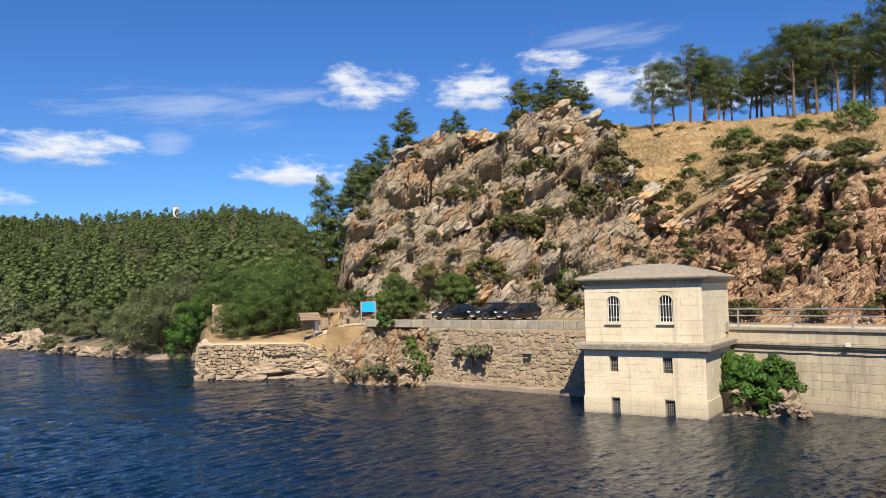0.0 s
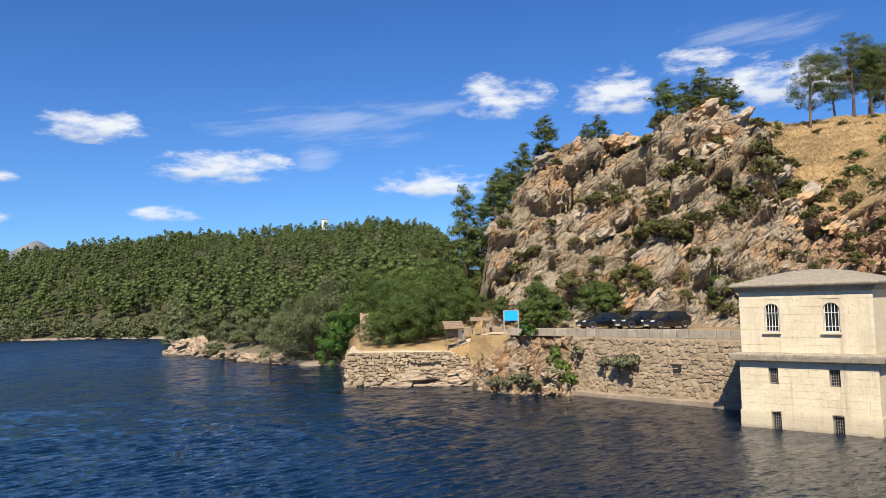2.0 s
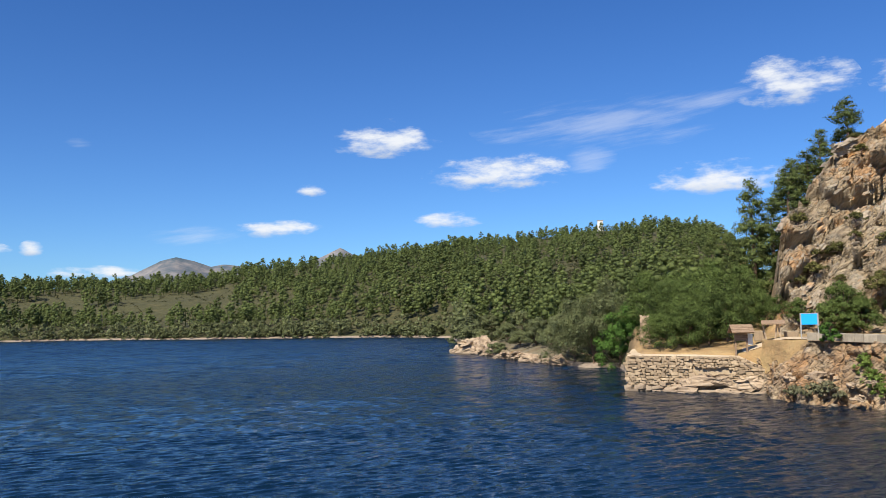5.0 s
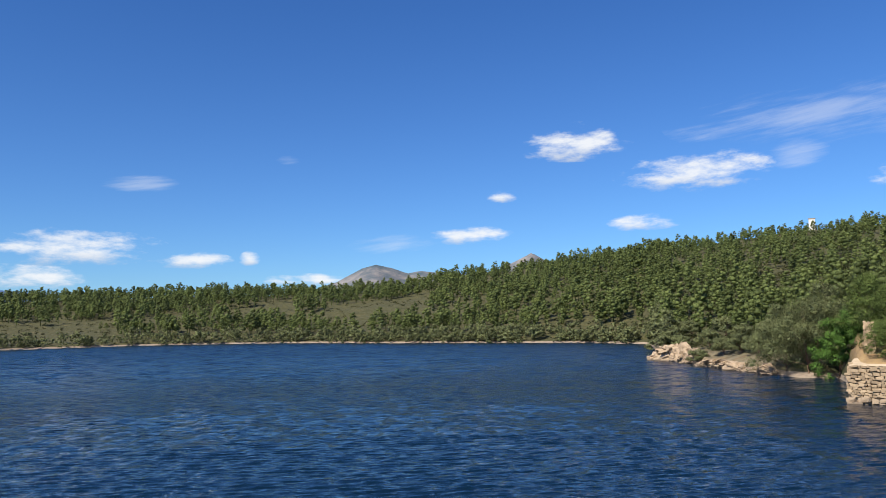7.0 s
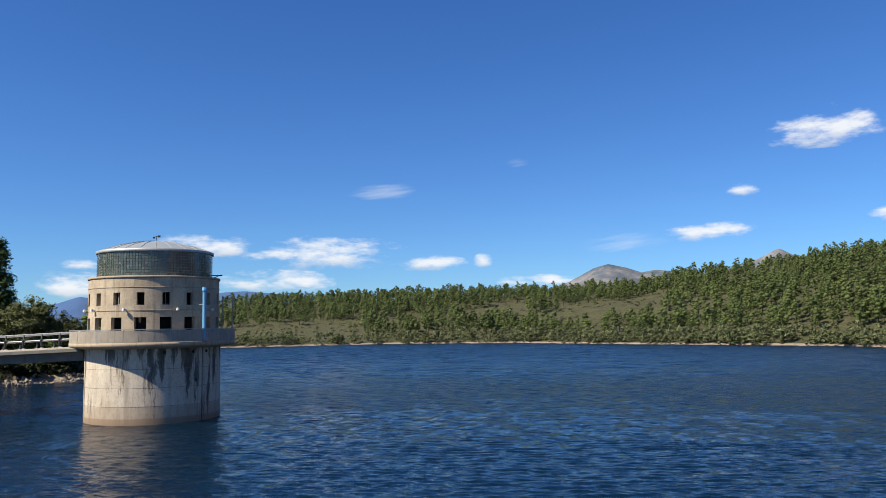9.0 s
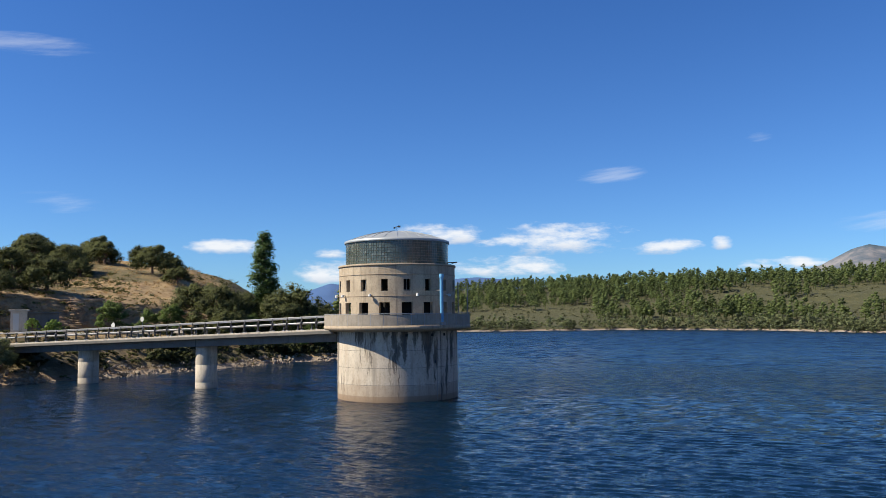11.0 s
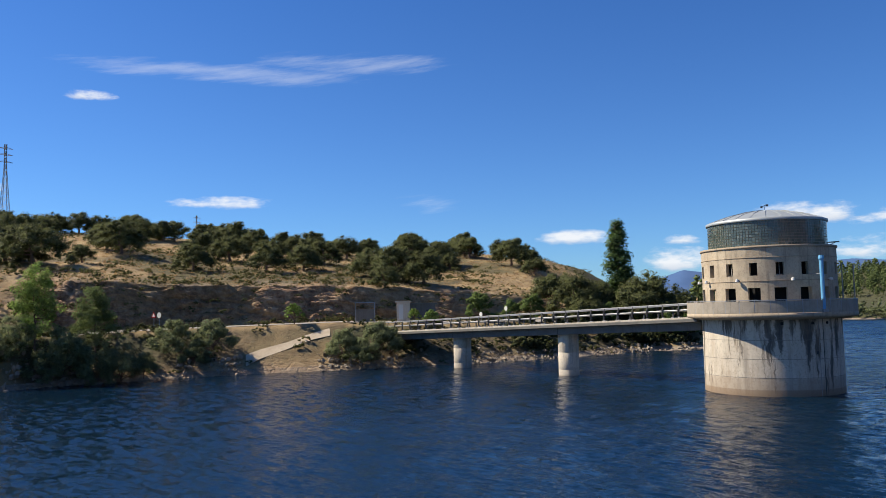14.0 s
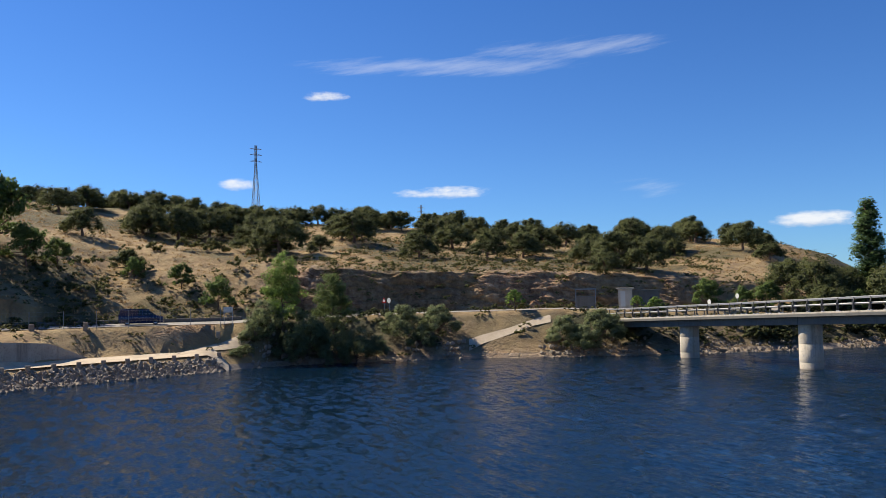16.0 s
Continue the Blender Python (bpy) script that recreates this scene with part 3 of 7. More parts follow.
# ---- building materials ----
def masonry(name, light, dark, stain=(0.16, 0.13, 0.10), scale=1.0, rough=0.9, wet=True, vary=0.35):
    m = material(name, light, rough)
    n = Nodes(m)
    own = n.node("ShaderNodeObjectInfo").outputs["Random"]
    p = n.place()
    a, b = n.noise(p, 0.7 * scale, 5, 0.65), n.noise(p, 7 * scale, 5, 0.7)
    c = n.mix(n.ramp(a, [(0.35, 0.0), (0.68, 1.0)]), light, dark)
    c = n.mix(n.math("MULTIPLY", own, vary), c, tuple(0.62 * v for v in dark))
    c = n.mix(n.ramp(b, [(0.52, 0.0), (0.72, 0.5)]), c, stain)
    drip = n.noise(n.place(1.0, (1.6, 1.6, 0.12)), 1.3 * scale, 4, 0.6)
    c = n.mix(n.ramp(drip, [(0.54, 0.0), (0.72, 0.55)]), c, stain)
    if wet:  # the tide mark left by the reservoir
        z = n.node("ShaderNodeSeparateXYZ", {0: n.place()}).outputs[2]
        mark = n.ramp(n.math("ADD", n.math("MULTIPLY", z, 0.5), n.math("MULTIPLY", a, 0.12)), [(0.05, 0.75), (0.13, 0.35), (0.42, 0.15), (0.5, 0.0)])
        c = n.mix(mark, c, (0.20, 0.16, 0.12))
    n.colour(c)
    n.bump(n.math("ADD", b, n.math("MULTIPLY", a, 0.6)), 0.5, 0.03)
    return m


ashlar = masonry("pale_limestone", (0.70, 0.61, 0.44), (0.58, 0.49, 0.34), (0.33, 0.27, 0.19), vary=0.05)
ashlar_joint = masonry("old_mortar", (0.66, 0.57, 0.41), (0.55, 0.46, 0.32), (0.30, 0.25, 0.18))
roof_mat = masonry("lichened_roof_stone", (0.46, 0.40, 0.30), (0.27, 0.225, 0.17), (0.09, 0.075, 0.06), 7.0, wet=False)
ledge_mat = masonry("weathered_ledge_stone", (0.44, 0.385, 0.29), (0.26, 0.22, 0.17), (0.07, 0.06, 0.05), 5.0, wet=False)
rubble = masonry("rubble_stone", (0.52, 0.405, 0.27), (0.34, 0.255, 0.165), (0.14, 0.105, 0.075), 1.8, vary=0.8)
rubble_joint = masonry("rubble_mortar", (0.46, 0.36, 0.24), (0.34, 0.26, 0.17), (0.14, 0.11, 0.08), 2.0)
coping_mat = masonry("grey_coping_stone", (0.47, 0.41, 0.31), (0.30, 0.26, 0.20), (0.12, 0.10, 0.085), 2.6, wet=False, vary=0.5)
dam_mat = masonry("dam_stone", (0.58, 0.50, 0.36), (0.44, 0.37, 0.26), (0.15, 0.13, 0.10), 1.2, vary=0.35)
concrete = masonry("stained_concrete", (0.66, 0.59, 0.47), (0.52, 0.45, 0.35), (0.10, 0.09, 0.08), 0.8)
drum_mat = masonry("warm_concrete", (0.46, 0.37, 0.26), (0.34, 0.265, 0.18), (0.13, 0.10, 0.08), 1.2, wet=False)
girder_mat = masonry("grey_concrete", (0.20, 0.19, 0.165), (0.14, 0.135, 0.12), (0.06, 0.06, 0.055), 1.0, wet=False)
dark_iron = material("dark_iron", (0.05, 0.05, 0.05), 0.6, 0.3)
white_iron = material("pale_painted_iron", (0.62, 0.62, 0.58), 0.5)
galv = material("galvanised_steel", (0.34, 0.34, 0.33), 0.55, 0.5)
dull_steel = material("weathered_steel", (0.30, 0.29, 0.27), 0.6, 0.5)
# near-black that stands in for the shade inside windows and openings
inside_shade = material("interior_shade", (0.02, 0.02, 0.02), 0.9)
glass_mat = material("window_glass", (0.02, 0.025, 0.03), 0.08)
blue_paint = material("blue_paint", (0.13, 0.36, 0.58), 0.4)
sign_blue = material("sign_blue", (0.0, 0.34, 0.86), 0.5)
old_wood = material("old_wood", (0.24, 0.16, 0.10), 0.85)
ow = Nodes(old_wood)
own_ = ow.noise(ow.coords(1.0, "Object", (1, 14, 14)), 2.0, 5)
ow.colour(ow.ramp(own_, [(0.3, (0.13, 0.085, 0.05)), (0.7, (0.34, 0.24, 0.16))]))
asphalt = material("pale_old_asphalt", (0.36, 0.32, 0.27), 0.9)
asn = Nodes(asphalt)
asn.colour(asn.mix(asn.noise(asn.place(), 0.5, 4), (0.34, 0.30, 0.25), (0.26, 0.23, 0.19)))
asn.bump(asn.noise(asn.place(), 20, 3), 0.3, 0.01)
track_mat = material("sandy_track", (0.50, 0.40, 0.27), 0.95)
tn = Nodes(track_mat)
tn.colour(tn.mix(tn.ramp(tn.noise(tn.place(), 0.8, 6, 0.7), [(0.35, 0.0), (0.65, 1.0)]), (0.60, 0.49, 0.34), (0.45, 0.35, 0.235)))
tn.bump(tn.noise(tn.place(), 4, 6, 0.7), 0.7, 0.06)
boulder_mat = masonry("boulder_rock", (0.50, 0.39, 0.27), (0.33, 0.25, 0.175), (0.12, 0.10, 0.08), 2.2, vary=0.6)
crag_mat = masonry("crag_rock", (0.42, 0.35, 0.26), (0.28, 0.235, 0.18), (0.12, 0.10, 0.085), 1.4, wet=False, vary=0.7)
cn = Nodes(crag_mat)
_base = cn.bsdf.inputs["Base Color"].links[0].from_socket
_c = cn.mix(cn.ramp(cn.noise(cn.place(), 0.22, 4, 0.7), [(0.5, 0.0), (0.62, 0.8)]), _base, (0.52, 0.30, 0.13))
_c = cn.mix(cn.ramp(cn.noise(cn.place(), 1.8, 5, 0.7), [(0.52, 0.0), (0.66, 0.6)]), _c, (0.33, 0.33, 0.28))
cn.colour(_c)
red_rock = masonry("red_broken_rock", (0.50, 0.37, 0.23), (0.29, 0.175, 0.105), (0.12, 0.085, 0.06), 0.9, wet=False, vary=0.6)

UNIT = Geo().box(-0.5, 0.5, -0.5, 0.5, -0.5, 0.5)
_b = bmesh.new()
_unit_me = UNIT.mesh("block")
_b.from_mesh(_unit_me)
bmesh.ops.bevel(_b, geom=_b.edges[:], offset=0.03, segments=1, affect="EDGES")
_b.to_mesh(_unit_me)
_b.free()
BLOCKS = {}


def block_mesh(mat):
    if mat.name not in BLOCKS:
        me = _unit_me.copy()
        me.materials.append(mat)
        BLOCKS[mat.name] = me
    return BLOCKS[mat.name]


def piece(name, parent, mesh_, m):
    ob = new(name, mesh_)
    ob.parent = parent
    ob.matrix_basis = m
    return ob


def frame_at(o, d):
    """Axes at o: x along d, y to its left, z up."""
    d = Vector(d).normalized()
    return Matrix(((d.x, -d.y, 0, o[0]), (d.y, d.x, 0, o[1]), (0, 0, 1, o[2] if len(o) > 2 else 0), (0, 0, 0, 1)))


def wall_with_holes(x0, x1, z0, z1, holes, y0, y1):
    """A slab in the xz plane with rectangular holes that go through it."""
    geo = Geo()
    xs = sorted({x0, x1, *[h[0] for h in holes], *[h[1] for h in holes]})
    zs = sorted({z0, z1, *[h[2] for h in holes], *[h[3] for h in holes]})
    for a, b in zip(xs, xs[1:]):
        for c, d in zip(zs, zs[1:]):
            if not any(h[0] <= a and b <= h[1] and h[2] <= c and d <= h[3] for h in holes):
                geo.box(a, b, y0, y1, c, d)
    return geo


def courses(parent, mat, m, x0, x1, z0, z1, holes, h, w, seed, proud=0.012, gap=0.012, name="stone_block", y=0.0, out=-1):
    """Lays blocks in courses on a wall's face, leaving the holes free."""
    r = random.Random(seed)
    me = block_mesh(mat)
    n = max(1, round((z1 - z0) / h))
    hh = (z1 - z0) / n
    for k in range(n):
        za, zb = z0 + k * hh, z0 + (k + 1) * hh
        cuts = sorted([hl for hl in holes if hl[2] < zb - 0.04 and hl[3] > za + 0.04])
        spans, at_ = [], x0
        for hl in cuts:
            if hl[0] > at_:
                spans.append((at_, hl[0]))
            at_ = max(at_, hl[1])
        if at_ < x1:
            spans.append((at_, x1))
        for a, b in spans:
            xx = a
            first = (b - a > w) and k % 2
            while xx < b - 1e-4:
                ww = min(w * r.uniform(0.75, 1.25) * (0.5 if first else 1), b - xx)
                if b - xx - ww < 0.25 * w:
                    ww = b - xx
                first = False
                d = 0.12
                pr = proud * r.uniform(0.4, 1.3)
                mm = m @ Matrix.Translation((xx + ww / 2, y + out * (pr - d / 2), (za + zb) / 2)) @ Matrix.Diagonal((ww - gap, d, zb - za - gap, 1))
                piece(name, parent, me, mm)
                xx += ww


# ---- the intake house in the water ----
HM = frame_at((7.7, 44.1, 0), (5.6, -3.5, 0))
HW, HD = 6.6, 6.2
house = thing("intake_house", "pale stone valve house with barred windows standing in water", "building", HM)
UP = [(1.36, 2.12, 4.9, 6.36), (4.22, 5.0, 4.9, 6.36)]
LOW = [(1.47, 1.95, 2.25, 3.08), (4.38, 4.9, 2.25, 3.08), (1.52, 2.02, -1.2, 0.86), (4.44, 4.98, -1.2, 0.86)]
IN = 0.10
uw = part("upper_wall", wall_with_holes(IN, HW - IN, 3.7, 7.12, UP, 0.08 + IN, 0.6), ashlar_joint, house)
side = Geo().box(HW - 0.6, HW - IN - 0.03, 0.6, HD - IN, 3.7, 7.12).box(IN + 0.03, 0.6, 0.6, HD - IN, 3.7, 7.12).box(0.6, HW - 0.6, HD - 0.6, HD - IN, 3.7, 7.12)
part("side_wall", side, ashlar, house)
lw = part("lower_wall", wall_with_holes(0, HW, -1.5, 3.42, LOW, 0.08, 0.6), ashlar_joint, house)
part("side_wall", Geo().box(HW - 0.6, HW - 0.03, 0.6, HD, -1.5, 3.42).box(0.03, 0.6, 0.6, HD, -1.5, 3.42).box(0.6, HW - 0.6, HD - 0.5, HD - 0.03, -1.5, 3.42), ashlar, house)
# near-black sheets behind the windows paint the shade of the room
part("interior", Geo().box(0.62, HW - 0.62, 1.6, 1.7, -1.5, 7.0).box(0.62, HW - 0.62, 0.62, 1.6, 3.3, 3.4), inside_shade, house)
# the ledge, with a chamfer below
def collar(z_, grow_):
    return [Vector((a, b, z_)) for a, b in ((-grow_, -grow_ + 0.06), (HW + grow_, -grow_ + 0.06), (HW + grow_, HD + 0.05), (-grow_, HD + 0.05))]


part("ledge", Geo().loft([collar(3.38, 0.03), collar(3.46, 0.34), collar(3.70, 0.40), collar(3.80, 0.40), collar(3.86, 0.02)]), ledge_mat, house, "dark weathered stone ledge", bevel=0.02)
part("cornice", Geo().loft([collar(6.94, -0.06), collar(7.02, 0.06), collar(7.12, 0.08), collar(7.2, 0.2)]), ledge_mat, house, bevel=0.01)
rings = []
for z_, g_, k_ in ((7.2, 0.26, 0), (7.33, 0.3, 0), (7.38, 0.24, 0), (7.72, -0.9, 0), (8.0, -2.0, 0), (8.1, -2.75, 0)):
    rings.append([Vector((a, b, z_)) for a, b in ((-g_, -g_), (HW + g_, -g_), (HW + g_, HD + g_), (-g_, HD + g_))])
part("roof", Geo().loft(rings), roof_mat, house, "lichened hipped stone roof", bevel=0.04)
for a, b, c, d in UP:
    w = part("window", wall_with_holes(a, b, c, d, [(a + 0.07, b - 0.07, c + 0.06, d - 0.05)], 0.30, 0.36), white_iron, house, "arched window with pale vertical bars")
    part("pane", Geo().box(a + 0.05, b - 0.05, 0.345, 0.352, c + 0.05, d - 0.04), glass_mat, w)
    part("sill", Geo().box(a - 0.08, b + 0.08, 0.02, 0.34, c - 0.1, c), ashlar, w, bevel=0.01)
    # arch: spandrels that round the opening's top
    arch = Geo()
    cx, rr0 = (a + b) / 2, (b - a) / 2
    top = d
    for s_ in (-1, 1):
        ring = [(cx + s_ * rr0, top)] + [(cx + s_ * rr0 * math.cos(t), top - rr0 + rr0 * math.sin(t)) for t in (math.pi / 2 * q / 8 for q in range(9))]
        n_ = len(ring)
        vs = [Vector((x, 0.17, z)) for x, z in ring] + [Vector((x, 0.6, z)) for x, z in ring]
        fs = [tuple(range(n_)), tuple(reversed(range(n_, 2 * n_)))] + [(i, (i + 1) % n_, n_ + (i + 1) % n_, n_ + i) for i in range(n_)]
        arch.add(vs, fs)
    part("arch", arch, ashlar, w)
    for k in range(5):
        x_ = a + (b - a) * (k + 0.5) / 5
        part("bar", Geo().tube([(x_, 0.25, c - 0.02), (x_, 0.25, d - 0.02)], 0.018, 6), white_iron, w)
    for z_ in (c + 0.28, d - 0.5):
        part("crossbar", Geo().box(a, b, 0.235, 0.265, z_, z_ + 0.03), white_iron, w)
for a, b, c, d in LOW:
    w = part("grille", Geo().box(a, b, 0.42, 0.44, max(c, -0.3), d), inside_shade, house, "small opening with an iron grille")
    for k in range(5):
        x_ = a + (b - a) * (k + 0.5) / 5
        part("bar", Geo().box(x_ - 0.012, x_ + 0.012, 0.26, 0.285, max(c, -0.3), d), dull_steel, w)
    for k in range(6):
        z_ = max(c, -0.1) + (d - max(c, -0.1)) * (k + 0.5) / 6
        part("crossbar", Geo().box(a, b, 0.235, 0.26, z_ - 0.012, z_ + 0.012), dull_steel, w)
courses(uw, ashlar, Matrix.Identity(4), IN, HW - IN, 3.86, 6.94, UP, 0.385, 1.0, 11, y=0.16, gap=0.006, proud=0.006)
courses(lw, ashlar, Matrix.Identity(4), 0, HW, 0.9, 3.38, LOW, 0.35, 1.05, 12, y=0.06, gap=0.006, proud=0.006)
courses(lw, ashlar, Matrix.Identity(4), -0.05, HW + 0.05, -0.3, 0.9, LOW, 0.4, 1.05, 13, y=0.02, gap=0.006, proud=0.008)
sideM = Matrix.Translation((HW, 0, 0)) @ pose(0, 0, 0, 0, 0, 90)
courses(uw, ashlar, Matrix.Translation((-IN, IN + 0.06, 0)) @ sideM, 0, HD - 0.2, 3.86, 6.94, [], 0.385, 1.0, 14, gap=0.006, proud=0.006)
courses(lw, ashlar, sideM, 0.06, HD, 0.9, 3.38, [], 0.35, 1.05, 15, gap=0.006, proud=0.006)
courses(lw, ashlar, sideM, 0.02, HD, -0.3, 0.9, [], 0.4, 1.05, 16, y=-0.05, gap=0.006, proud=0.008)

# ---- rubble stones ----
def stone_mesh(mat, seed, rough_=0.3):
    r = random.Random(seed)
    b = bmesh.new()
    pts_ = []
    for sx in (-0.5, 0.5):
        for sy in (-0.5, 0.5):
            for sz in (-0.5, 0.5):
                for _ in range(2):
                    pts_.append((sx * (1 - rough_ * 2 * r.random()), sy * (1 - rough_ * 2 * r.random()), sz * (1 - rough_ * 2 * r.random())))
    for q in pts_:
        b.verts.new(q)
    bmesh.ops.convex_hull(b, input=b.verts[:])
    loose = [v for v in b.verts if not v.link_faces]
    bmesh.ops.delete(b, geom=loose, context="VERTS")
    me = bpy.data.meshes.new("stone")
    b.to_mesh(me)
    b.free()
    me.materials.append(mat)
    return me


def rock_mesh(mat, seed, slab=0.7, n=16):
    """An angular boulder, about one metre across."""
    r = random.Random(seed)
    b = bmesh.new()
    for _ in range(n):
        d = Vector((r.gauss(0, 1), r.gauss(0, 1), r.gauss(0, 1))).normalized() * r.uniform(0.42, 0.58)
        b.verts.new((d.x, d.y * 0.85, d.z * slab))
    bmesh.ops.convex_hull(b, input=b.verts[:])
    bmesh.ops.delete(b, geom=[v for v in b.verts if not v.link_faces], context="VERTS")
    bmesh.ops.bevel(b, geom=b.edges[:], offset=0.009, segments=1, affect="EDGES")
    me = bpy.data.meshes.new("rock")
    b.to_mesh(me)
    b.free()
    me.materials.append(mat)
    return me


def worn_rock(mat, seed, slab=0.75):
    """A boulder with a broken, layered surface."""
    me = rock_mesh(mat, seed, slab, 13)
    b = bmesh.new()
    b.from_mesh(me)
    bmesh.ops.triangulate(b, faces=b.faces[:])
    for _ in range(5):
        long_ = [e for e in b.edges if e.calc_length() > 0.13]
        if long_:
            bmesh.ops.subdivide_edges(b, edges=long_, cuts=1)
            bmesh.ops.triangulate(b, faces=b.faces[:])
    b.normal_update()
    q = np.array([v.co for v in b.verts])
    d = 0.16 * blocks(q * 2.2 @ np.array([[0.9, 0.2, 0.3], [-0.3, 0.9, 0.2], [-0.2, -0.3, 1.9]]), seed) + 0.15 * (fractal(q * 4.0, 4, seed) - 0.5) + 0.05 * blocks(q * 6.0, seed + 3)
    for v, k in zip(b.verts, d):
        v.co += v.normal * (float(k) - 0.03)
    b.to_mesh(me)
    b.free()
    return me


RUBBLE = [stone_mesh(rubble, 40 + i, 0.24) for i in range(8)]


def rubble_face(parent, m, x0, x1, zlo, zhi, h, w, seed, limit=300, y=0.0, name="stone", meshes=None):
    """Random stones in rough courses on a face. zlo, zhi: functions of x. The first `limit` are parts, the rest one joined part."""
    r = random.Random(seed)
    meshes = meshes or RUBBLE
    spots_ = []
    z = min(zlo(x0), zlo(x1))
    while z < max(zhi(x0), zhi(x1)):
        hh = h * r.uniform(0.7, 1.35)
        x = x0 + r.uniform(-0.3, 0)
        while x < x1:
            ww = w * r.choice((0.45, 0.6, 0.8, 1.0, 1.3, 1.7))
            xm, zm = x + ww / 2, z + hh / 2 + r.uniform(-0.3, 0.3) * h
            if x0 < xm < x1 and zlo(xm) <= zm <= zhi(xm) - 0.05:
                spots_.append((xm, zm, ww, hh * r.uniform(0.85, 1.1)))
            x += ww
        z += hh
    r.shuffle(spots_)
    rest = Geo()
    for i, (xm, zm, ww, hh) in enumerate(spots_):
        mm = m @ Matrix.Translation((xm, y + 0.08 - r.uniform(-0.02, 0.05), zm)) @ pose(0, 0, 0, r.uniform(-5, 5), r.uniform(-14, 14), r.uniform(-5, 5)) @ Matrix.Diagonal((ww * 1.04, 0.34, hh * r.uniform(0.8, 1.25), 1))
        me = meshes[r.randrange(len(meshes))]
        if i < limit:
            piece(name, parent, me, mm)
        else:
            rest.add([mm @ v.co for v in me.vertices], [tuple(p_.vertices) for p_ in me.polygons])
    if rest.v:
        o = part("small_stones", rest, rubble, parent)
        o["kind"] = "stuff"


# ---- retaining wall, parapet and road ----
WM = frame_at((-6.5, 63.4, 0), (14.5, -12.0, 0))  # x from the jetty toward the house, y away from the water
wall_r = tagged(new("retaining_wall", Geo().box(7.0, 29, 0.0, 0.7, -1.5, 4.17).mesh("retaining_wall", rubble_joint)), "brown rubble stone retaining wall below the road", "wall", kind="structure")
wall_r.matrix_basis = WM
IDM = Matrix.Identity(4)
parapet = thing("parapet", "low parapet of grey weathered coping stones", "wall", WM, kind="structure")
PM = block_mesh(coping_mat)
_r = random.Random(5)
x_ = 0.4
while x_ < 28.6:
    w_p = _r.uniform(0.75, 1.15)
    piece("coping_stone", parapet, PM, Matrix.Translation((x_ + w_p / 2, 0.22, 4.44 + _r.uniform(-0.012, 0.012))) @ pose(0, 0, 0, 0, _r.uniform(-0.5, 0.5), _r.uniform(-0.6, 0.6)) @ Matrix.Diagonal((w_p - 0.035, 0.46, 0.56, 1)))
    x_ += w_p
toe = thing("wall_toe", "pale stone footing at the waterline below the wall", "wall", WM, kind="structure")
x_ = 6.2
while x_ < 22:
    w_p = _r.uniform(0.8, 1.9)
    piece("footing_stone", toe, block_mesh(boulder_mat), Matrix.Translation((x_ + w_p / 2, -0.15 + _r.uniform(-0.05, 0.05), -0.1 + _r.uniform(-0.05, 0.05))) @ pose(0, 0, 0, _r.uniform(-4, 4), _r.uniform(-2, 2), _r.uniform(-3, 3)) @ Matrix.Diagonal((w_p - 0.02, 0.9, 0.85, 1)))
    x_ += w_p
drain = thing("drain_opening", "dark square drain opening in the rubble wall", "opening", WM)
# the mouth is a near-black block, a hole's shade put into colour
part("mouth", Geo().box(15.35, 15.95, -0.10, 0.02, 1.95, 2.5), inside_shade, drain)
part("lintel", Geo().box(15.2, 16.1, -0.14, 0.06, 2.5, 2.65), boulder_mat, drain, bevel=0.02)


def strip(name, label, mat, a0, a1, near, far, lift=0.03, n=60, cat="road"):
    """A road or track laid on the ground between two distances, both functions of the bearing."""
    geo = Geo()
    rows_ = []
    for i in range(n + 1):
        a = a0 + (a1 - a0) * i / n
        d0, d1 = near(a), far(a)
        row = []
        for j in range(5):
            p = polar(a, d0 + (d1 - d0) * j / 4)
            p.z = ground_z(p.x, p.y) + lift
            row.append(p)
        rows_.append(row)
    geo.loft(rows_, close=False, caps=False)
    geo.f = [tuple(reversed(f)) for f in geo.f]
    return tagged(new(name, geo.mesh(name, mat, False)), label, cat, kind="structure")


shore_at = lambda a: float(along(np.array([a]), *SHORE)[0])
strip("road_east", "pale worn road behind the parapet", asphalt, -34, 4.6, lambda a: shore_at(a) + 1.2, lambda a: shore_at(a) + 7.5)
strip("footpath", "sandy footpath from the road to the jetty", track_mat, 4.8, 9.6, lambda a: along(a, [4.8, 7, 9.6], [65.5, 66.5, 68.8]), lambda a: along(a, [4.8, 7, 9.6], [69.5, 70, 70.5]), 0.05, 30, "path")

# ---- dam wall beside the house ----
DM = frame_at((16.1, 46.1, 0), (0.68, -0.73, 0))
dam = tagged(new("dam_wall", Geo().box(-1.5, 15, 0.06, 3.0, -1.5, 4.38).mesh("dam_wall", ashlar_joint)), "stained stone block dam wall with ledge", "wall", kind="structure")
dam.matrix_basis = DM
courses(dam, dam_mat, IDM, -0.6, 13, 0.75, 3.42, [], 0.42, 1.15, 21, y=0.05, gap=0.014)
courses(dam, dam_mat, IDM, -0.6, 13, -0.3, 0.75, [], 0.35, 1.3, 22, y=-0.04, gap=0.012)
courses(dam, dam_mat, IDM, -0.6, 13, 3.62, 4.22, [], 0.60, 1.3, 23, y=0.05, gap=0.014)
part("ledge", Geo().box(-0.8, 13, -0.16, 0.1, 3.46, 3.6), ledge_mat, dam, bevel=0.02)
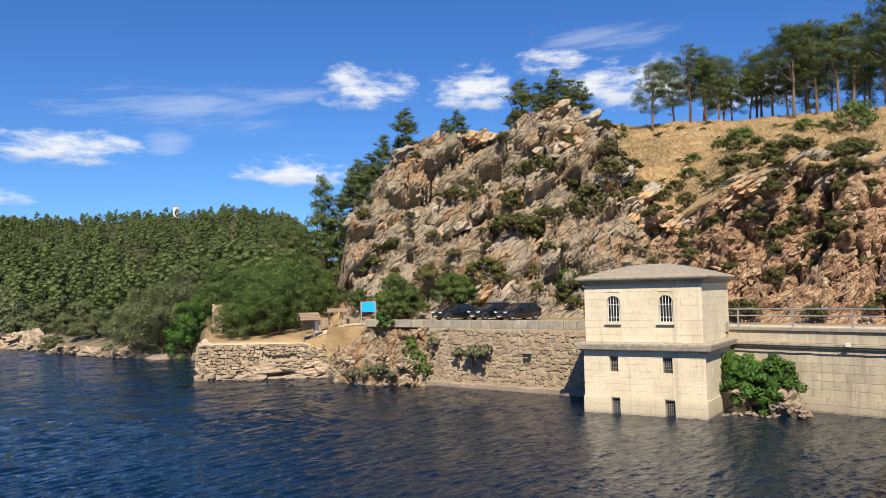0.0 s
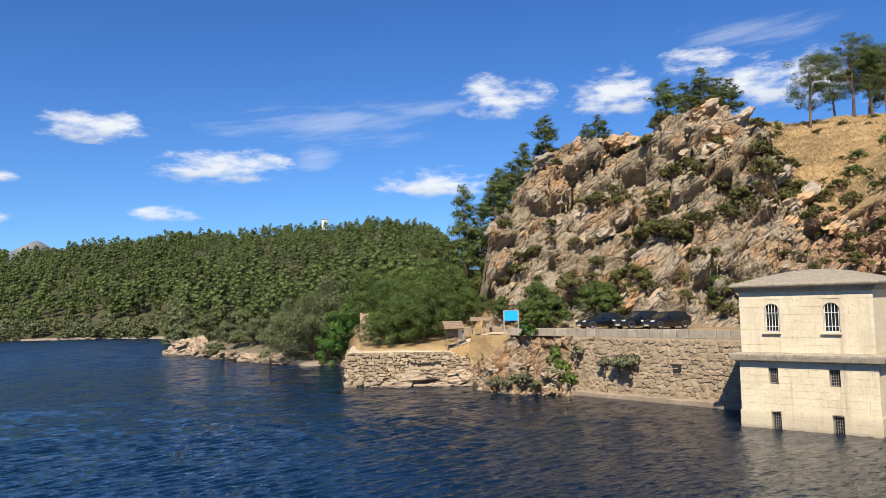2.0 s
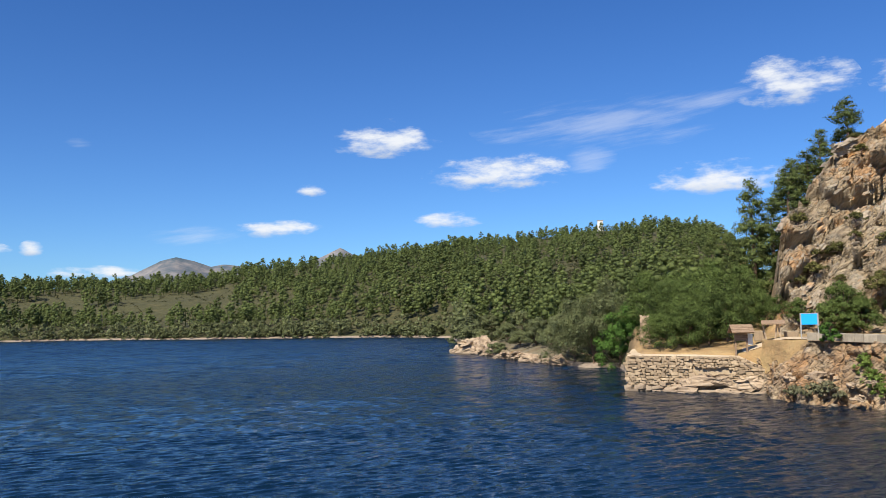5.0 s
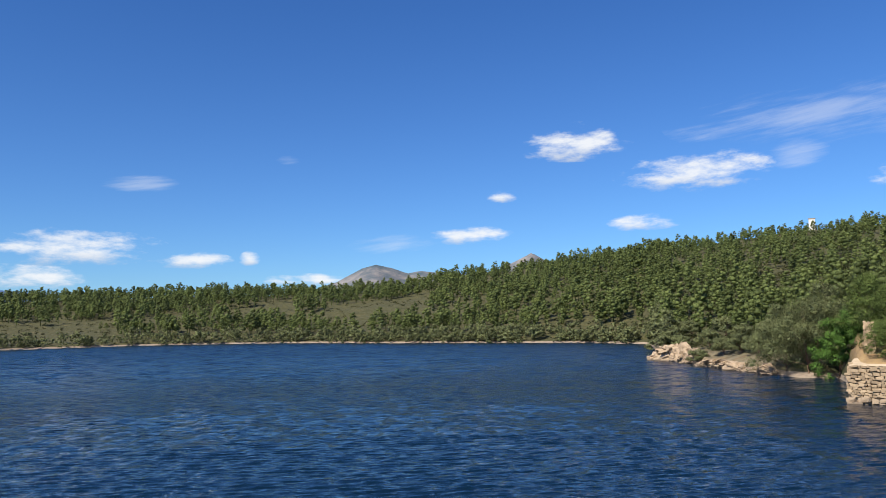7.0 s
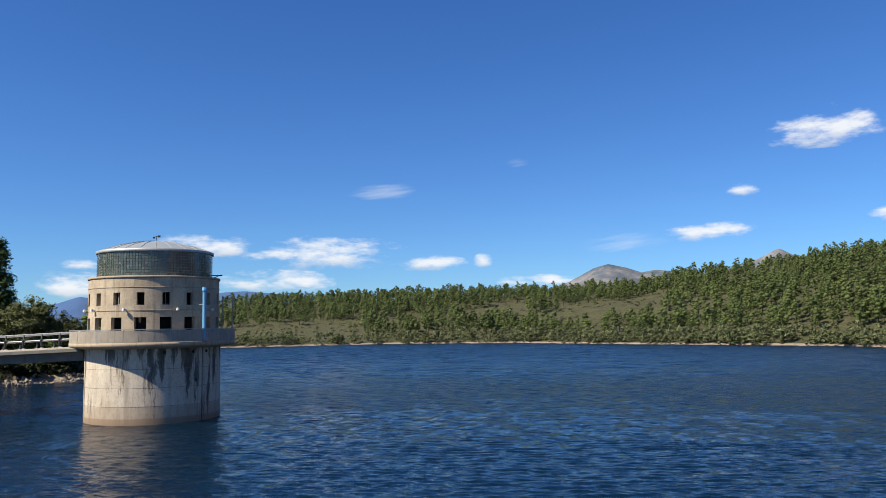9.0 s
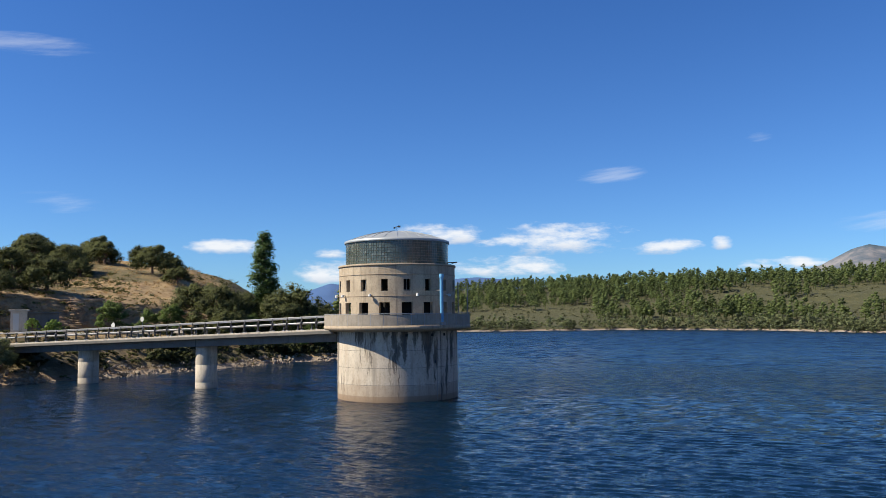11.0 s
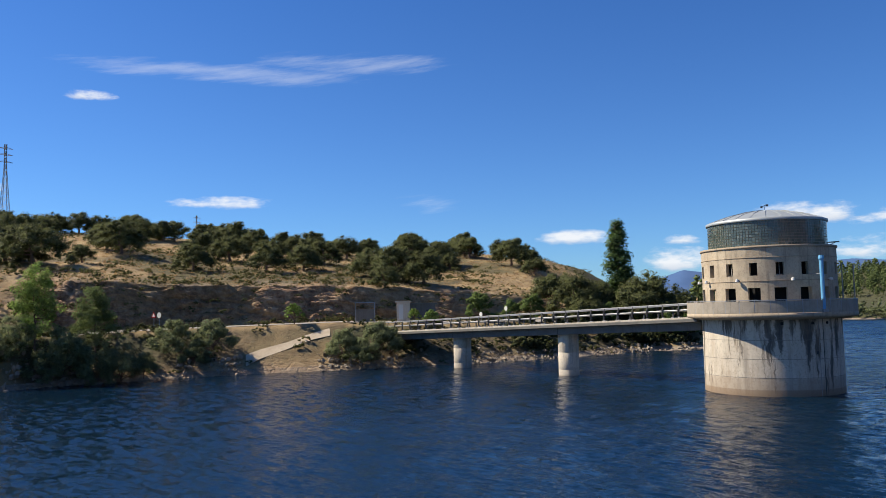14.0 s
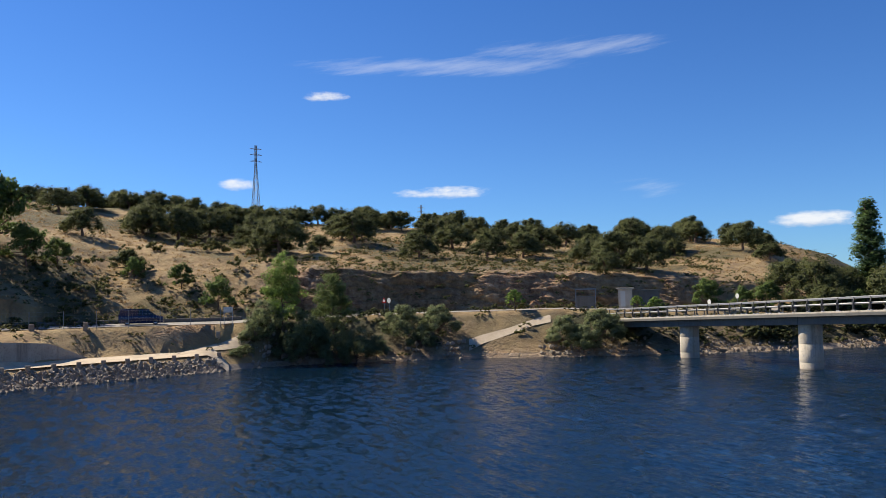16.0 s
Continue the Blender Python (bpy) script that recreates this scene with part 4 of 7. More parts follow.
part("coping", Geo().box(-0.8, 13, -0.08, 0.6, 4.25, 4.42), coping_mat, dam, bevel=0.02)
cable = tagged(part("cable", Geo().tube([(-0.6 + 0.8 * i, -0.2, 3.40 - 0.05 * math.sin(i * 1.3) ** 2) for i in range(17)], 0.035), dark_iron, None), "black cable slung along the dam ledge", "cable")
cable.matrix_basis = DM
box_ = tagged(part("junction_box", Geo().box(6.9, 7.12, -0.32, -0.16, 3.50, 3.68), white_iron, None, bevel=0.01), "small white junction box on the ledge", "box")
box_.matrix_basis = DM
rail = thing("guard_rail", "grey two-bar steel guard rail along the dam road", "railing", DM)
for k in range(5):
    x_ = 0.9 + 3.1 * k
    po = part("post", Geo().box(x_ - 0.04, x_ + 0.04, 0.26, 0.34, 4.40, 5.46).box(x_ - 0.1, x_ + 0.1, 0.2, 0.4, 4.40, 4.43), galv, rail, bevel=0.006)
for z_ in (5.42, 5.05):
    part("rail_bar", Geo().tube([(-1.0, 0.3, z_), (14, 0.3, z_)], 0.035, 8), galv, rail)
# the crest on which the camera stands
crest_ = Geo()
for (xa, ya), (xb, yb) in (((26.0, 35.6), (0.6, -0.9)), ((0.6, -0.9), (-24.0, -52.0))):
    d = Vector((xb - xa, yb - ya, 0))
    crest_.box(-0.6, d.length + 0.6, -1.7, 1.7, -1.5, 5.2 if xa > 1 else 5.194, frame_at((xa, ya, 0), d))
tagged(new("dam_crest", crest_.mesh("dam_crest", dam_mat)), "plain stone dam crest on which one stands", "dam", kind="structure")

# ---- jetty of dry stone ----
jetty = thing("jetty", "ruined dry-stone jetty with a rocky foot", "jetty", frame_at((-20.2, 64.6, 0), (8.6, 0.9, 0)))
JW = 14.2
jtop = lambda x: along(x, [0, 8.6, 9.6, 14.2], [2.85, 2.8, 2.55, 0.25])
core = Geo()
outline = [(0.12, 0.22), (4, 0.2), (8.6, 0.2), (11, 0.1), (14.2, -0.2)]
ring0 = [Vector((x, y, -1.5)) for x, y in outline] + [Vector((14.2, 1.6, -1.5)), Vector((9, 6, -1.5)), Vector((-1.2, 9.5, -1.5)), Vector((-0.5, 4, -1.5))]
ring1 = [Vector((x, y + 0.16, jtop(x) - 0.08)) for x, y in outline] + [Vector((14.2, 1.6, 0.2)), Vector((9, 6, 2.75)), Vector((-1.2, 9.5, 2.85)), Vector((-0.4, 4, 2.8))]
core.loft([ring0, ring1])
jc = part("core", core, rubble_joint, jetty)
rubble_face(jc, IDM, 0.0, 5.4, lambda x: 0.35 + 0.1 * x, jtop, 0.2, 0.4, 31, 230, 0.10)
rubble_face(jc, IDM, 5.4, 13.6, lambda x: 0.0 if x > 8.2 else 1.9, jtop, 0.17, 0.33, 32, 150, 0.10)
rubble_face(jc, Matrix.Translation((0.1, 0.2, 0)) @ pose(0, 0, 0, 0, 0, 97) @ Matrix.Diagonal((1, -1, 1, 1)), 0.0, 8.5, lambda x: 0.2, lambda x: 2.85, 0.3, 0.5, 33, 60, 0.0)
rubble_face(jc, Matrix.Translation((0, 0, 0)), 0.0, 5.0, lambda x: -0.4, lambda x: 0.55 + 0.04 * x, 0.45, 0.8, 34, 40, 0.04, meshes=[stone_mesh(boulder_mat, 90 + i) for i in range(4)])
part("earth_top", Geo().loft([[Vector((q.x, q.y, q.z + 0.05)) for q in ring1], [Vector((q.x * 0.96 + 0.3, q.y * 0.94 + 0.25, q.z + 0.12)) for q in ring1]]), track_mat, jetty, "trodden sandy surface")

BOULDERS = [worn_rock(boulder_mat, 200 + i) for i in range(6)]


def boulder(x, y, z, sx, sy, sz, rz=0, k=0, rx=0, label="weathered brown boulder on the bank", mesh_=None):
    ob = tagged(new("boulder", (mesh_ or BOULDERS)[k % len(mesh_ or BOULDERS)]), label, "rock", "boulders on the bank")
    ob.matrix_basis = pose(x, y, z, rx, 0, rz) @ Matrix.Diagonal((sx, sy, sz, 1))
    return ob


jm = frame_at((-20.2, 64.6, 0), (8.6, 0.9, 0))
for x, y, z, sx, sy, sz, rz, k, rx in ((5.2, -0.1, 0.6, 5.4, 1.5, 1.7, 3, 4, 6), (9.4, -0.15, 0.7, 4.2, 1.5, 1.9, -3, 5, 8), (11.8, -0.1, 0.3, 3.8, 1.6, 1.2, 4, 1, 4), (7.0, -0.1, 1.0, 4.0, 1.8, 2.2, 5, 0, 12), (4.4, -0.3, 0.1, 4.8, 1.9, 1.3, 0, 1, 0), (8.4, -0.35, 0.05, 4.2, 1.8, 1.0, 4, 2, 0), (10.6, -0.4, -0.1, 3.4, 1.6, 0.8, 3, 3, 0)):
    q = jm @ Vector((x, y, z))
    boulder(q.x, q.y, q.z, sx, sy, sz, rz + 6, k, rx)
# broken bank between the jetty and the wall
bx, bf = np.meshgrid(np.linspace(-4.6, 7.4, 110), np.linspace(0, 1, 60), indexing="ij")
rocky = np.maximum(smooth(-1.6, -0.4, bx + 0.8 * np.sin(bf * 5)), 0.9 * smooth(0.62, 0.45, bf + 0.1 * np.sin(bx * 3)))
reach = along(bx, [-4.6, -2.8, -1.2, 0.4, 4, 7.4], [0.3, 0.8, 2.0, 3.0, 2.6, 0.9])
bz = along(bf, [0, 0.12, 0.3, 0.62, 0.86, 1.0], [-1.2, 0.15, 1.3, 3.0, 4.0, 4.12]) * rocky + along(bf, [0, 0.1, 0.45, 0.8, 1.0], [-1.0, 0.1, 1.3, 3.1, 4.1]) * (1 - rocky)
by = -reach * (1 - bf) + 0.9 * bf - 0.4
bp = np.stack([bx, by, bz], -1).reshape(-1, 3)
push = 0.75 * blocks(bp * 0.55, 31) + 0.35 * blocks(bp * 1.5, 37)
edge_ = (smooth(0.02, 0.15, bf) * smooth(1.0, 0.82, bf) * (0.06 + 0.94 * rocky)).ravel()
bp += (push * edge_)[:, None] * np.array([0.1, -0.85, 0.5])
ii = np.arange(bx.size).reshape(bx.shape)
bfc = np.stack([ii[:-1, :-1], ii[:-1, 1:], ii[1:, 1:], ii[1:, :-1]], -1).reshape(-1, 4)[:, ::-1]
bank_me = quads("bank", bp, bfc, ground_mat)
for key, val in (("rock", rocky.ravel() * smooth(0.99, 0.86, bf).ravel()), ("lush", 0.1 + 0 * bf.ravel()), ("red", 0.15 + 0 * bf.ravel())):
    bank_me.attributes.new(key, "FLOAT", "POINT").data.foreach_set("value", val.astype(np.float32))
bank_ob = tagged(new("bank", bank_me), "eroded rocky bank with a sandy path below the parapet", "bank", kind="structure")
bank_ob.matrix_basis = WM
for k in range(30):
    x = 0.4 + 7.4 * _r.random()
    f = _r.random()
    q = WM @ Vector((x, -2.3 * (1 - f) - 0.3 + 0.3 * f + _r.uniform(-0.3, 0.3), 3.2 * f ** 0.9 - 0.1))
    s = _r.uniform(0.35, 0.85)
    boulder(q.x, q.y, q.z, s * 1.3, s, s * 0.8, _r.uniform(0, 360), k, _r.uniform(-25, 25))
for x, y, z, s, k in ((5.0, -0.9, 1.5, 2.6, 0), (2.6, -1.6, 2.0, 1.6, 3), (6.9, -0.5, 0.5, 2.2, 4), (0.6, -1.8, 1.9, 1.5, 1)):
    q = WM @ Vector((x, y, z))
    boulder(q.x, q.y, q.z - 0.15 * s, s * 1.1, s * 0.7, s * 0.8, 20 * k - 40, k, 20)
# ruined pillar beyond the jetty
ruin = thing("ruined_pillar", "ruined rubble stone pillar among the trees", "ruin", pose(*polar(15.9, 74.5, 0), 0, 0, 12) @ Matrix.Diagonal((0.66, 0.66, 1, 1)))
rc = part("core", Geo().loft([[Vector((a * w, b * w, z)) for a, b in ((-1, -1), (1, -1), (1, 1), (-1, 1))] for z, w in ((0.5, 0.62), (3.0, 0.6), (5.2, 0.52), (6.0, 0.42))]), rubble_joint, ruin)
for turn in (0, 90, 180, 270):
    rubble_face(rc, pose(0, 0, 0, 0, 0, turn) @ Matrix.Translation((0, -0.55, 0)), -0.6, 0.6, lambda x: 0.8, lambda x: 6.1 - 0.2 * abs(x), 0.3, 0.4, 50 + turn, 60, 0.02)
# boulder and fig beside the house
q = HM @ Vector((HW + 3.2, 2.9, 0))
boulder(q.x, q.y, 0.8, 2.0, 1.6, 2.4, 30, 1, 25, "large pale split boulder at the dam's foot")
boulder(q.x + 0.6, q.y - 0.9, 0.2, 1.6, 1.0, 0.9, 80, 4, 10, "large pale split boulder at the dam's foot")
for k in range(8):
    q = HM @ Vector((HW + 0.5 + 0.35 * k, 2.2 + _r.uniform(-0.5, 0.4), 0))
    boulder(q.x, q.y, 0.02, 0.6, 0.5, 0.4, 40 * k, k)
# rocks of the spit
for k in range(60):
    a = 21.5 + 7.4 * _r.random()
    s = _r.uniform(0.8, 2.6)
    p = polar(a, shore_at(a) + _r.uniform(-0.3, 2.5) + (0.8 if a > 27 else 0))
    boulder(p.x, p.y, 0.1 + 0.2 * s * _r.random(), s * 1.6, s, s * 0.8, _r.uniform(0, 360), k, _r.uniform(-15, 15), "pale rounded rock along the spit")
for a, r_, s, z in ((28.3, 129, 5.5, 0.9), (27.5, 128, 4.5, 1.2), (28.8, 131, 3.5, 0.3), (26.7, 124, 4.0, 0.6)):
    p = polar(a, r_)
    boulder(p.x, p.y, z, s * 1.3, s * 0.9, s * 0.95, 30, int(s), 18, "big sloping rock slab at the spit's tip")

# ---- the intake tower ----
TC = polar(80.4, 66.7)
TM = Matrix.Translation(TC) @ pose(0, 0, 0, 0, 0, math.degrees(math.atan2(-TC.y, -TC.x)))
tower = thing("intake_tower", "round concrete intake tower with glass-block drum, standing in water", "tower", TM)
# pale concrete with black runs of dirty water below the deck and a brown band above the waterline
shaft_mat = masonry("streaked_concrete", (0.64, 0.57, 0.45), (0.50, 0.43, 0.33), (0.16, 0.14, 0.12), 0.8, wet=False, vary=0.0)
sm = Nodes(shaft_mat)
base_c = sm.bsdf.inputs["Base Color"].links[0].from_socket
local = sm.node("ShaderNodeSeparateXYZ", {0: sm.coords()})
turn = sm.math("ARCTAN2", local.outputs[1], local.outputs[0])
wob = sm.math("MULTIPLY", sm.math("SUBTRACT", sm.noise(sm.coords(), 1.1, 4), 0.5), 0.10)
bent = sm.math("ADD", turn, wob)
runs = sm.noise(sm.node("ShaderNodeCombineXYZ", {0: sm.math("MULTIPLY", bent, 4.4), 1: sm.math("MULTIPLY", local.outputs[2], 0.10), 2: 2.0}).outputs[0], 1.7, 5, 0.62)
reach = sm.math("SUBTRACT", 1.0, sm.math("DIVIDE", sm.math("SUBTRACT", 5.5, local.outputs[2]), 5.2))
drips = sm.ramp(sm.math("ADD", runs, sm.math("MULTIPLY", reach, 0.13)), [(0.605, 0.0), (0.665, 0.8), (0.75, 0.94)])
base_c = sm.mix(drips, base_c, (0.055, 0.048, 0.042))
rust = sm.noise(sm.node("ShaderNodeCombineXYZ", {0: sm.math("MULTIPLY", bent, 4.4), 1: sm.math("MULTIPLY", local.outputs[2], 0.16), 2: 7.0}).outputs[0], 2.4, 4, 0.6)
base_c = sm.mix(sm.ramp(rust, [(0.52, 0.0), (0.72, 0.4)]), base_c, (0.30, 0.20, 0.12))
level = sm.math("ADD", local.outputs[2], sm.math("MULTIPLY", wob, 1.2))
base_c = sm.mix(sm.ramp(sm.math("MULTIPLY", level, 0.6), [(0.0, 0.9), (0.25, 0.8), (0.29, 0.5), (0.74, 0.38), (0.80, 0.06)]), base_c, (0.22, 0.145, 0.085))
sm.colour(base_c)
shaft = part("shaft", Geo().lathe([(4.98, -2.5), (4.98, 5.6)], 128), shaft_mat, tower, flat=False)
for z_ in (1.3, 2.62, 3.97):
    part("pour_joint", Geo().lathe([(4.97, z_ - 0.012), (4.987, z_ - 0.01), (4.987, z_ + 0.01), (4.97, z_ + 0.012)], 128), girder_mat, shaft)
stain = material("black_streak", (0.05, 0.045, 0.04), 0.9)
_r = random.Random(9)
part("seam", Geo().box(4.97, 5.0, -0.02, 0.02, 0.0, 5.5, pose(0, 0, 0, 0, 0, 43)), stain, shaft)
deck = part("deck", Geo().lathe([(4.5, 5.4), (5.1, 5.42), (6.02, 5.58), (6.1, 5.66), (6.1, 5.9), (4.4, 5.92)], 96), drum_mat, tower, flat=False)
rail_t = part("railing", Geo().lathe([(6.06, 6.80), (6.1, 6.80), (6.1, 6.86), (6.02, 6.86), (6.02, 6.80)], 96), galv, tower)
panel_mat = masonry("thin_concrete_panel", (0.40, 0.35, 0.28), (0.30, 0.26, 0.20), (0.16, 0.13, 0.10), 2.0, wet=False, vary=0.25)
for k in range(36):
    a = k * 10
    if 100 < a < 118:
        continue
    part("railing_panel", Geo().lathe([(6.03, 5.92), (6.07, 5.92), (6.07, 6.76), (6.03, 6.76), (6.03, 5.92)], 4, a + 0.25, a + 9.75), panel_mat, rail_t)
    part("post", Geo().box(6.0, 6.06, -0.03, 0.03, 5.9, 6.82, pose(0, 0, 0, 0, 0, a)), galv, rail_t)
# drum wall with two rows of windows
N = 17
drum_wall_mat = masonry("tan_concrete", (0.52, 0.43, 0.30), (0.37, 0.295, 0.205), (0.11, 0.09, 0.07), 1.2, wet=False, vary=0.0)
ROWS_T = [(6.75, 7.73, 0.86), (8.62, 9.54, 0.55)]
# near-black cylinder paints the shade behind the drum's windows
dw = part("drum_core", Geo().lathe([(3.8, 5.9), (3.8, 10.5)], 48), inside_shade, tower)
levels = [5.9, 6.75, 7.73, 8.62, 9.54, 10.65]
for k in range(N):
    a0, a1 = 360 / N * (k - 0.5) + 9.0, 360 / N * (k + 0.5) + 9.0
    am = (a0 + a1) / 2
    for z0, z1 in zip(levels, levels[1:]):
        hole = next((w for lo, hi, w in ROWS_T if lo == z0), 0)
        spans = [(a0, a1)] if not hole else [(a0, am - math.degrees(hole / 2 / 4.84)), (am + math.degrees(hole / 2 / 4.84), a1)]
        for s0, s1 in spans:
            drum = Geo().lathe([(4.84, z0), (4.84, z1), (4.5, z1), (4.5, z0), (4.84, z0)], 4, s0, s1)
            for sa in (s0, s1):
                t = radians(sa)
                vs = [Vector((r_ * math.cos(t), r_ * math.sin(t), z)) for r_, z in ((4.84, z0), (4.84, z1), (4.5, z1), (4.5, z0))]
                drum.add(vs, [(0, 1, 2, 3)])
            part("wall_panel", drum, drum_wall_mat, dw)
for z_ in (8.2, 9.9):
    part("band", Geo().lathe([(4.84, z_), (4.87, z_ + 0.01), (4.87, z_ + 0.05), (4.84, z_ + 0.06)], 96), drum_mat, dw)
part("rim", Geo().lathe([(4.2, 10.62), (4.9, 10.62), (4.92, 10.66), (4.92, 10.78), (4.1, 10.8)], 96), drum_mat, tower, "concrete rim", flat=False)
for k in range(N):
    am = radians(360 / N * k + 9.0)
    if k % 3 == 0:
        part("window_frame", Geo().box(4.56, 4.6, -0.26, 0.26, 8.64, 8.70, pose(0, 0, 0, 0, 0, math.degrees(am))).box(4.56, 4.6, -0.02, 0.02, 8.64, 9.52, pose(0, 0, 0, 0, 0, math.degrees(am))), dull_steel, dw)
# glass blocks
gb = material("glass_block", (0.10, 0.13, 0.12), 0.12)
gbn = Nodes(gb)
gbn.colour(gbn.ramp(gbn.node("ShaderNodeNewGeometry").outputs["Random Per Island"], [(0.0, (0.06, 0.08, 0.07)), (0.8, (0.10, 0.125, 0.11)), (1.0, (0.16, 0.19, 0.17))]))
blocks_g = Geo()
for row in range(9):
    z0 = 10.82 + row * 0.205
    for k in range(120):
        a = k * 3.0
        blocks_g.box(4.18, 4.295, -0.093, 0.093, z0 + 0.024, z0 + 0.185, pose(0, 0, 0, 0, 0, a + _r.uniform(-0.05, 0.05)))
gd = part("glass_drum", Geo().lathe([(4.265, 10.7), (4.265, 12.7)], 96), panel_mat, tower, "drum of glass blocks in concrete joints")
o = part("glass_masonry", blocks_g, gb, gd, "greenish glass blocks")
o["kind"] = "stuff"
metal_roof = material("zinc_roof", (0.36, 0.39, 0.39), 0.5, 0.35)
mz = Nodes(metal_roof)
mz.colour(mz.mix(mz.noise(mz.place(), 1.2, 4), (0.30, 0.33, 0.33), (0.44, 0.46, 0.45)))
roof_t = part("roof", Geo().lathe([(4.2, 12.62), (4.38, 12.62), (4.4, 12.66), (4.4, 12.82), (4.28, 12.86), (3.0, 13.3), (1.6, 13.62), (0.5, 13.75), (0.02, 13.78)], 96), metal_roof, tower, "low zinc dome", flat=False)
for k in range(24):
    a = k * 15
    part("roof_seam", Geo().tube([pose(0, 0, 0, 0, 0, a) @ Vector(q) for q in ((4.22, 0, 12.89), (3.0, 0, 13.32), (1.6, 0, 13.64), (0.5, 0, 13.77))], 0.02, 5), metal_roof, roof_t)
vane = part("wind_vane", Geo().tube([(0, 0, 13.75), (0, 0, 14.2)], 0.02).tube([(-0.02, -0.18, 14.12), (0, 0.18, 14.2)], 0.03).box(-0.02, 0.02, 0.1, 0.3, 14.1, 14.26).box(-0.02, 0.02, -0.28, -0.12, 14.0, 14.14), dark_iron, tower)
# blue pipe at the deck's edge
pa = pose(0, 0, 0, 0, 0, 35.0)
pipe = part("pipe", Geo().tube([pa @ Vector((6.0, 0, 6.0)), pa @ Vector((6.0, 0, 9.6))], 0.14, 10), blue_paint, tower, "pale blue vertical pipe")
part("pipe_cap", Geo().tube([pa @ Vector((6.0, 0, 9.6)), pa @ Vector((6.0, 0, 9.68)), pa @ Vector((6.0, 0, 9.9))], [0.19, 0.2, 0.17], 10), blue_paint, pipe)
part("pipe_foot", Geo().box(5.8, 6.25, -0.2, 0.2, 5.9, 6.15, pa), galv, pipe, bevel=0.02)
part("pipe_bracket", Geo().box(4.84, 6.0, -0.03, 0.03, 8.6, 8.66, pa), dull_steel, pipe)
for a, r_, z0, z1 in ((74, 5.2, 5.9, 9.4), (79, 5.9, 5.9, 9.3)):
    part("mast", Geo().tube([pose(0, 0, 0, 0, 0, a) @ Vector((r_, 0, z0)), pose(0, 0, 0, 0, 0, a) @ Vector((r_, 0, z1))], 0.045, 6), dull_steel, tower)
part("davit", Geo().tube([pose(0, 0, 0, 0, 0, 72) @ Vector(q) for q in ((4.4, 0, 10.7), (4.4, 0, 11.0), (5.2, 0, 11.0))], 0.05, 6).tube([pose(0, 0, 0, 0, 0, 72) @ Vector(q) for q in ((4.4, 0, 10.75), (5.0, 0, 11.0))], 0.03, 5), dark_iron, tower)
for a in (-80, -60, -25, 18, 55):
    lamp = part("wall_lamp", Geo().box(4.84, 5.02, -0.05, 0.05, 8.28, 8.34, pose(0, 0, 0, 0, 0, a)).lathe([(0.02, 0.1), (0.1, 0.08), (0.13, -0.1), (0.02, -0.12)], 10, m=pose(0, 0, 0, 0, 0, a) @ Matrix.Translation((5.09, 0, 8.3))), white_iron, tower)
# near-black plates paint the shade in the outlet holes
for a in (8, 33, 48):
    part("outlet", Geo().box(4.96, 5.005, -0.1, 0.1, 5.05, 5.25, pose(0, 0, 0, 0, 0, a)), inside_shade, shaft)
part("bolt_ring", Geo().box(4.98, 5.04, -0.06, 0.06, 2.95, 3.15, pose(0, 0, 0, 0, 0, 36)), dark_iron, shaft)
part("hanging_cable", Geo().tube([pose(0, 0, 0, 0, 0, 38) @ Vector(q) for q in ((5.03, 0, 5.5), (5.04, 0, 2.4), (5.05, 0, -0.3))], 0.02, 5), dull_steel, shaft)
# ---- footbridge to the tower ----
BD = Vector((10.5, 12.6, 0)).normalized()
BO = TC - BD * 50.2
FALL = 2.06  # degrees that it climbs toward the tower
BM = frame_at((BO.x, BO.y, 0), BD) @ Matrix.Translation((45, 0, 5.4)) @ pose(0, 0, 0, 0, -FALL, 0) @ Matrix.Translation((-45, 0, -5.3))  # x toward the tower, y away from the dam
L = 45.0
bridge = thing("footbridge", "grey concrete bridge on round piers with steel guard rails", "bridge", BM)
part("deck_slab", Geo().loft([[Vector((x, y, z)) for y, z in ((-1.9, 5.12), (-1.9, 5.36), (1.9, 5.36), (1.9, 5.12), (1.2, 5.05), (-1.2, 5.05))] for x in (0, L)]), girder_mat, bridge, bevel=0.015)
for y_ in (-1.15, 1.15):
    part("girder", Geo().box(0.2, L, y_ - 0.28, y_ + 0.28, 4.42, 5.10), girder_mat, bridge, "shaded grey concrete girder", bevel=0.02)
for y_ in (-1.75, 1.75):
    part("kerb", Geo().box(0, L, y_ - 0.14, y_ + 0.14, 5.362, 5.52), concrete, bridge, bevel=0.02)
    s_ = -1 if y_ < 0 else 1
    for k in range(32):
        x_ = 0.6 + 1.58 * k
        if x_ > L - 0.3:
            break
        p_ = part("rail_post", Geo().tube([(x_, y_ - s_ * 0.05, 5.5), (x_, y_ + s_ * 0.10, 5.75), (x_, y_ + s_ * 0.12, 6.2), (x_, y_ - s_ * 0.02, 6.5), (x_, y_ - s_ * 0.02, 6.62)], [0.07, 0.08, 0.075, 0.06, 0.05], 6), dark_iron, bridge)
        part("post_foot", Geo().box(x_ - 0.09, x_ + 0.09, y_ - 0.1, y_ + 0.1, 5.5, 5.6), galv, p_)
    part("top_rail", Geo().loft([[Vector((x, y_ - s_ * 0.08 + a, z)) for a, z in ((-0.07, 6.56), (0.07, 6.56), (0.07, 6.68), (-0.07, 6.68))] for x in (0, L)]), galv, bridge, bevel=0.02)
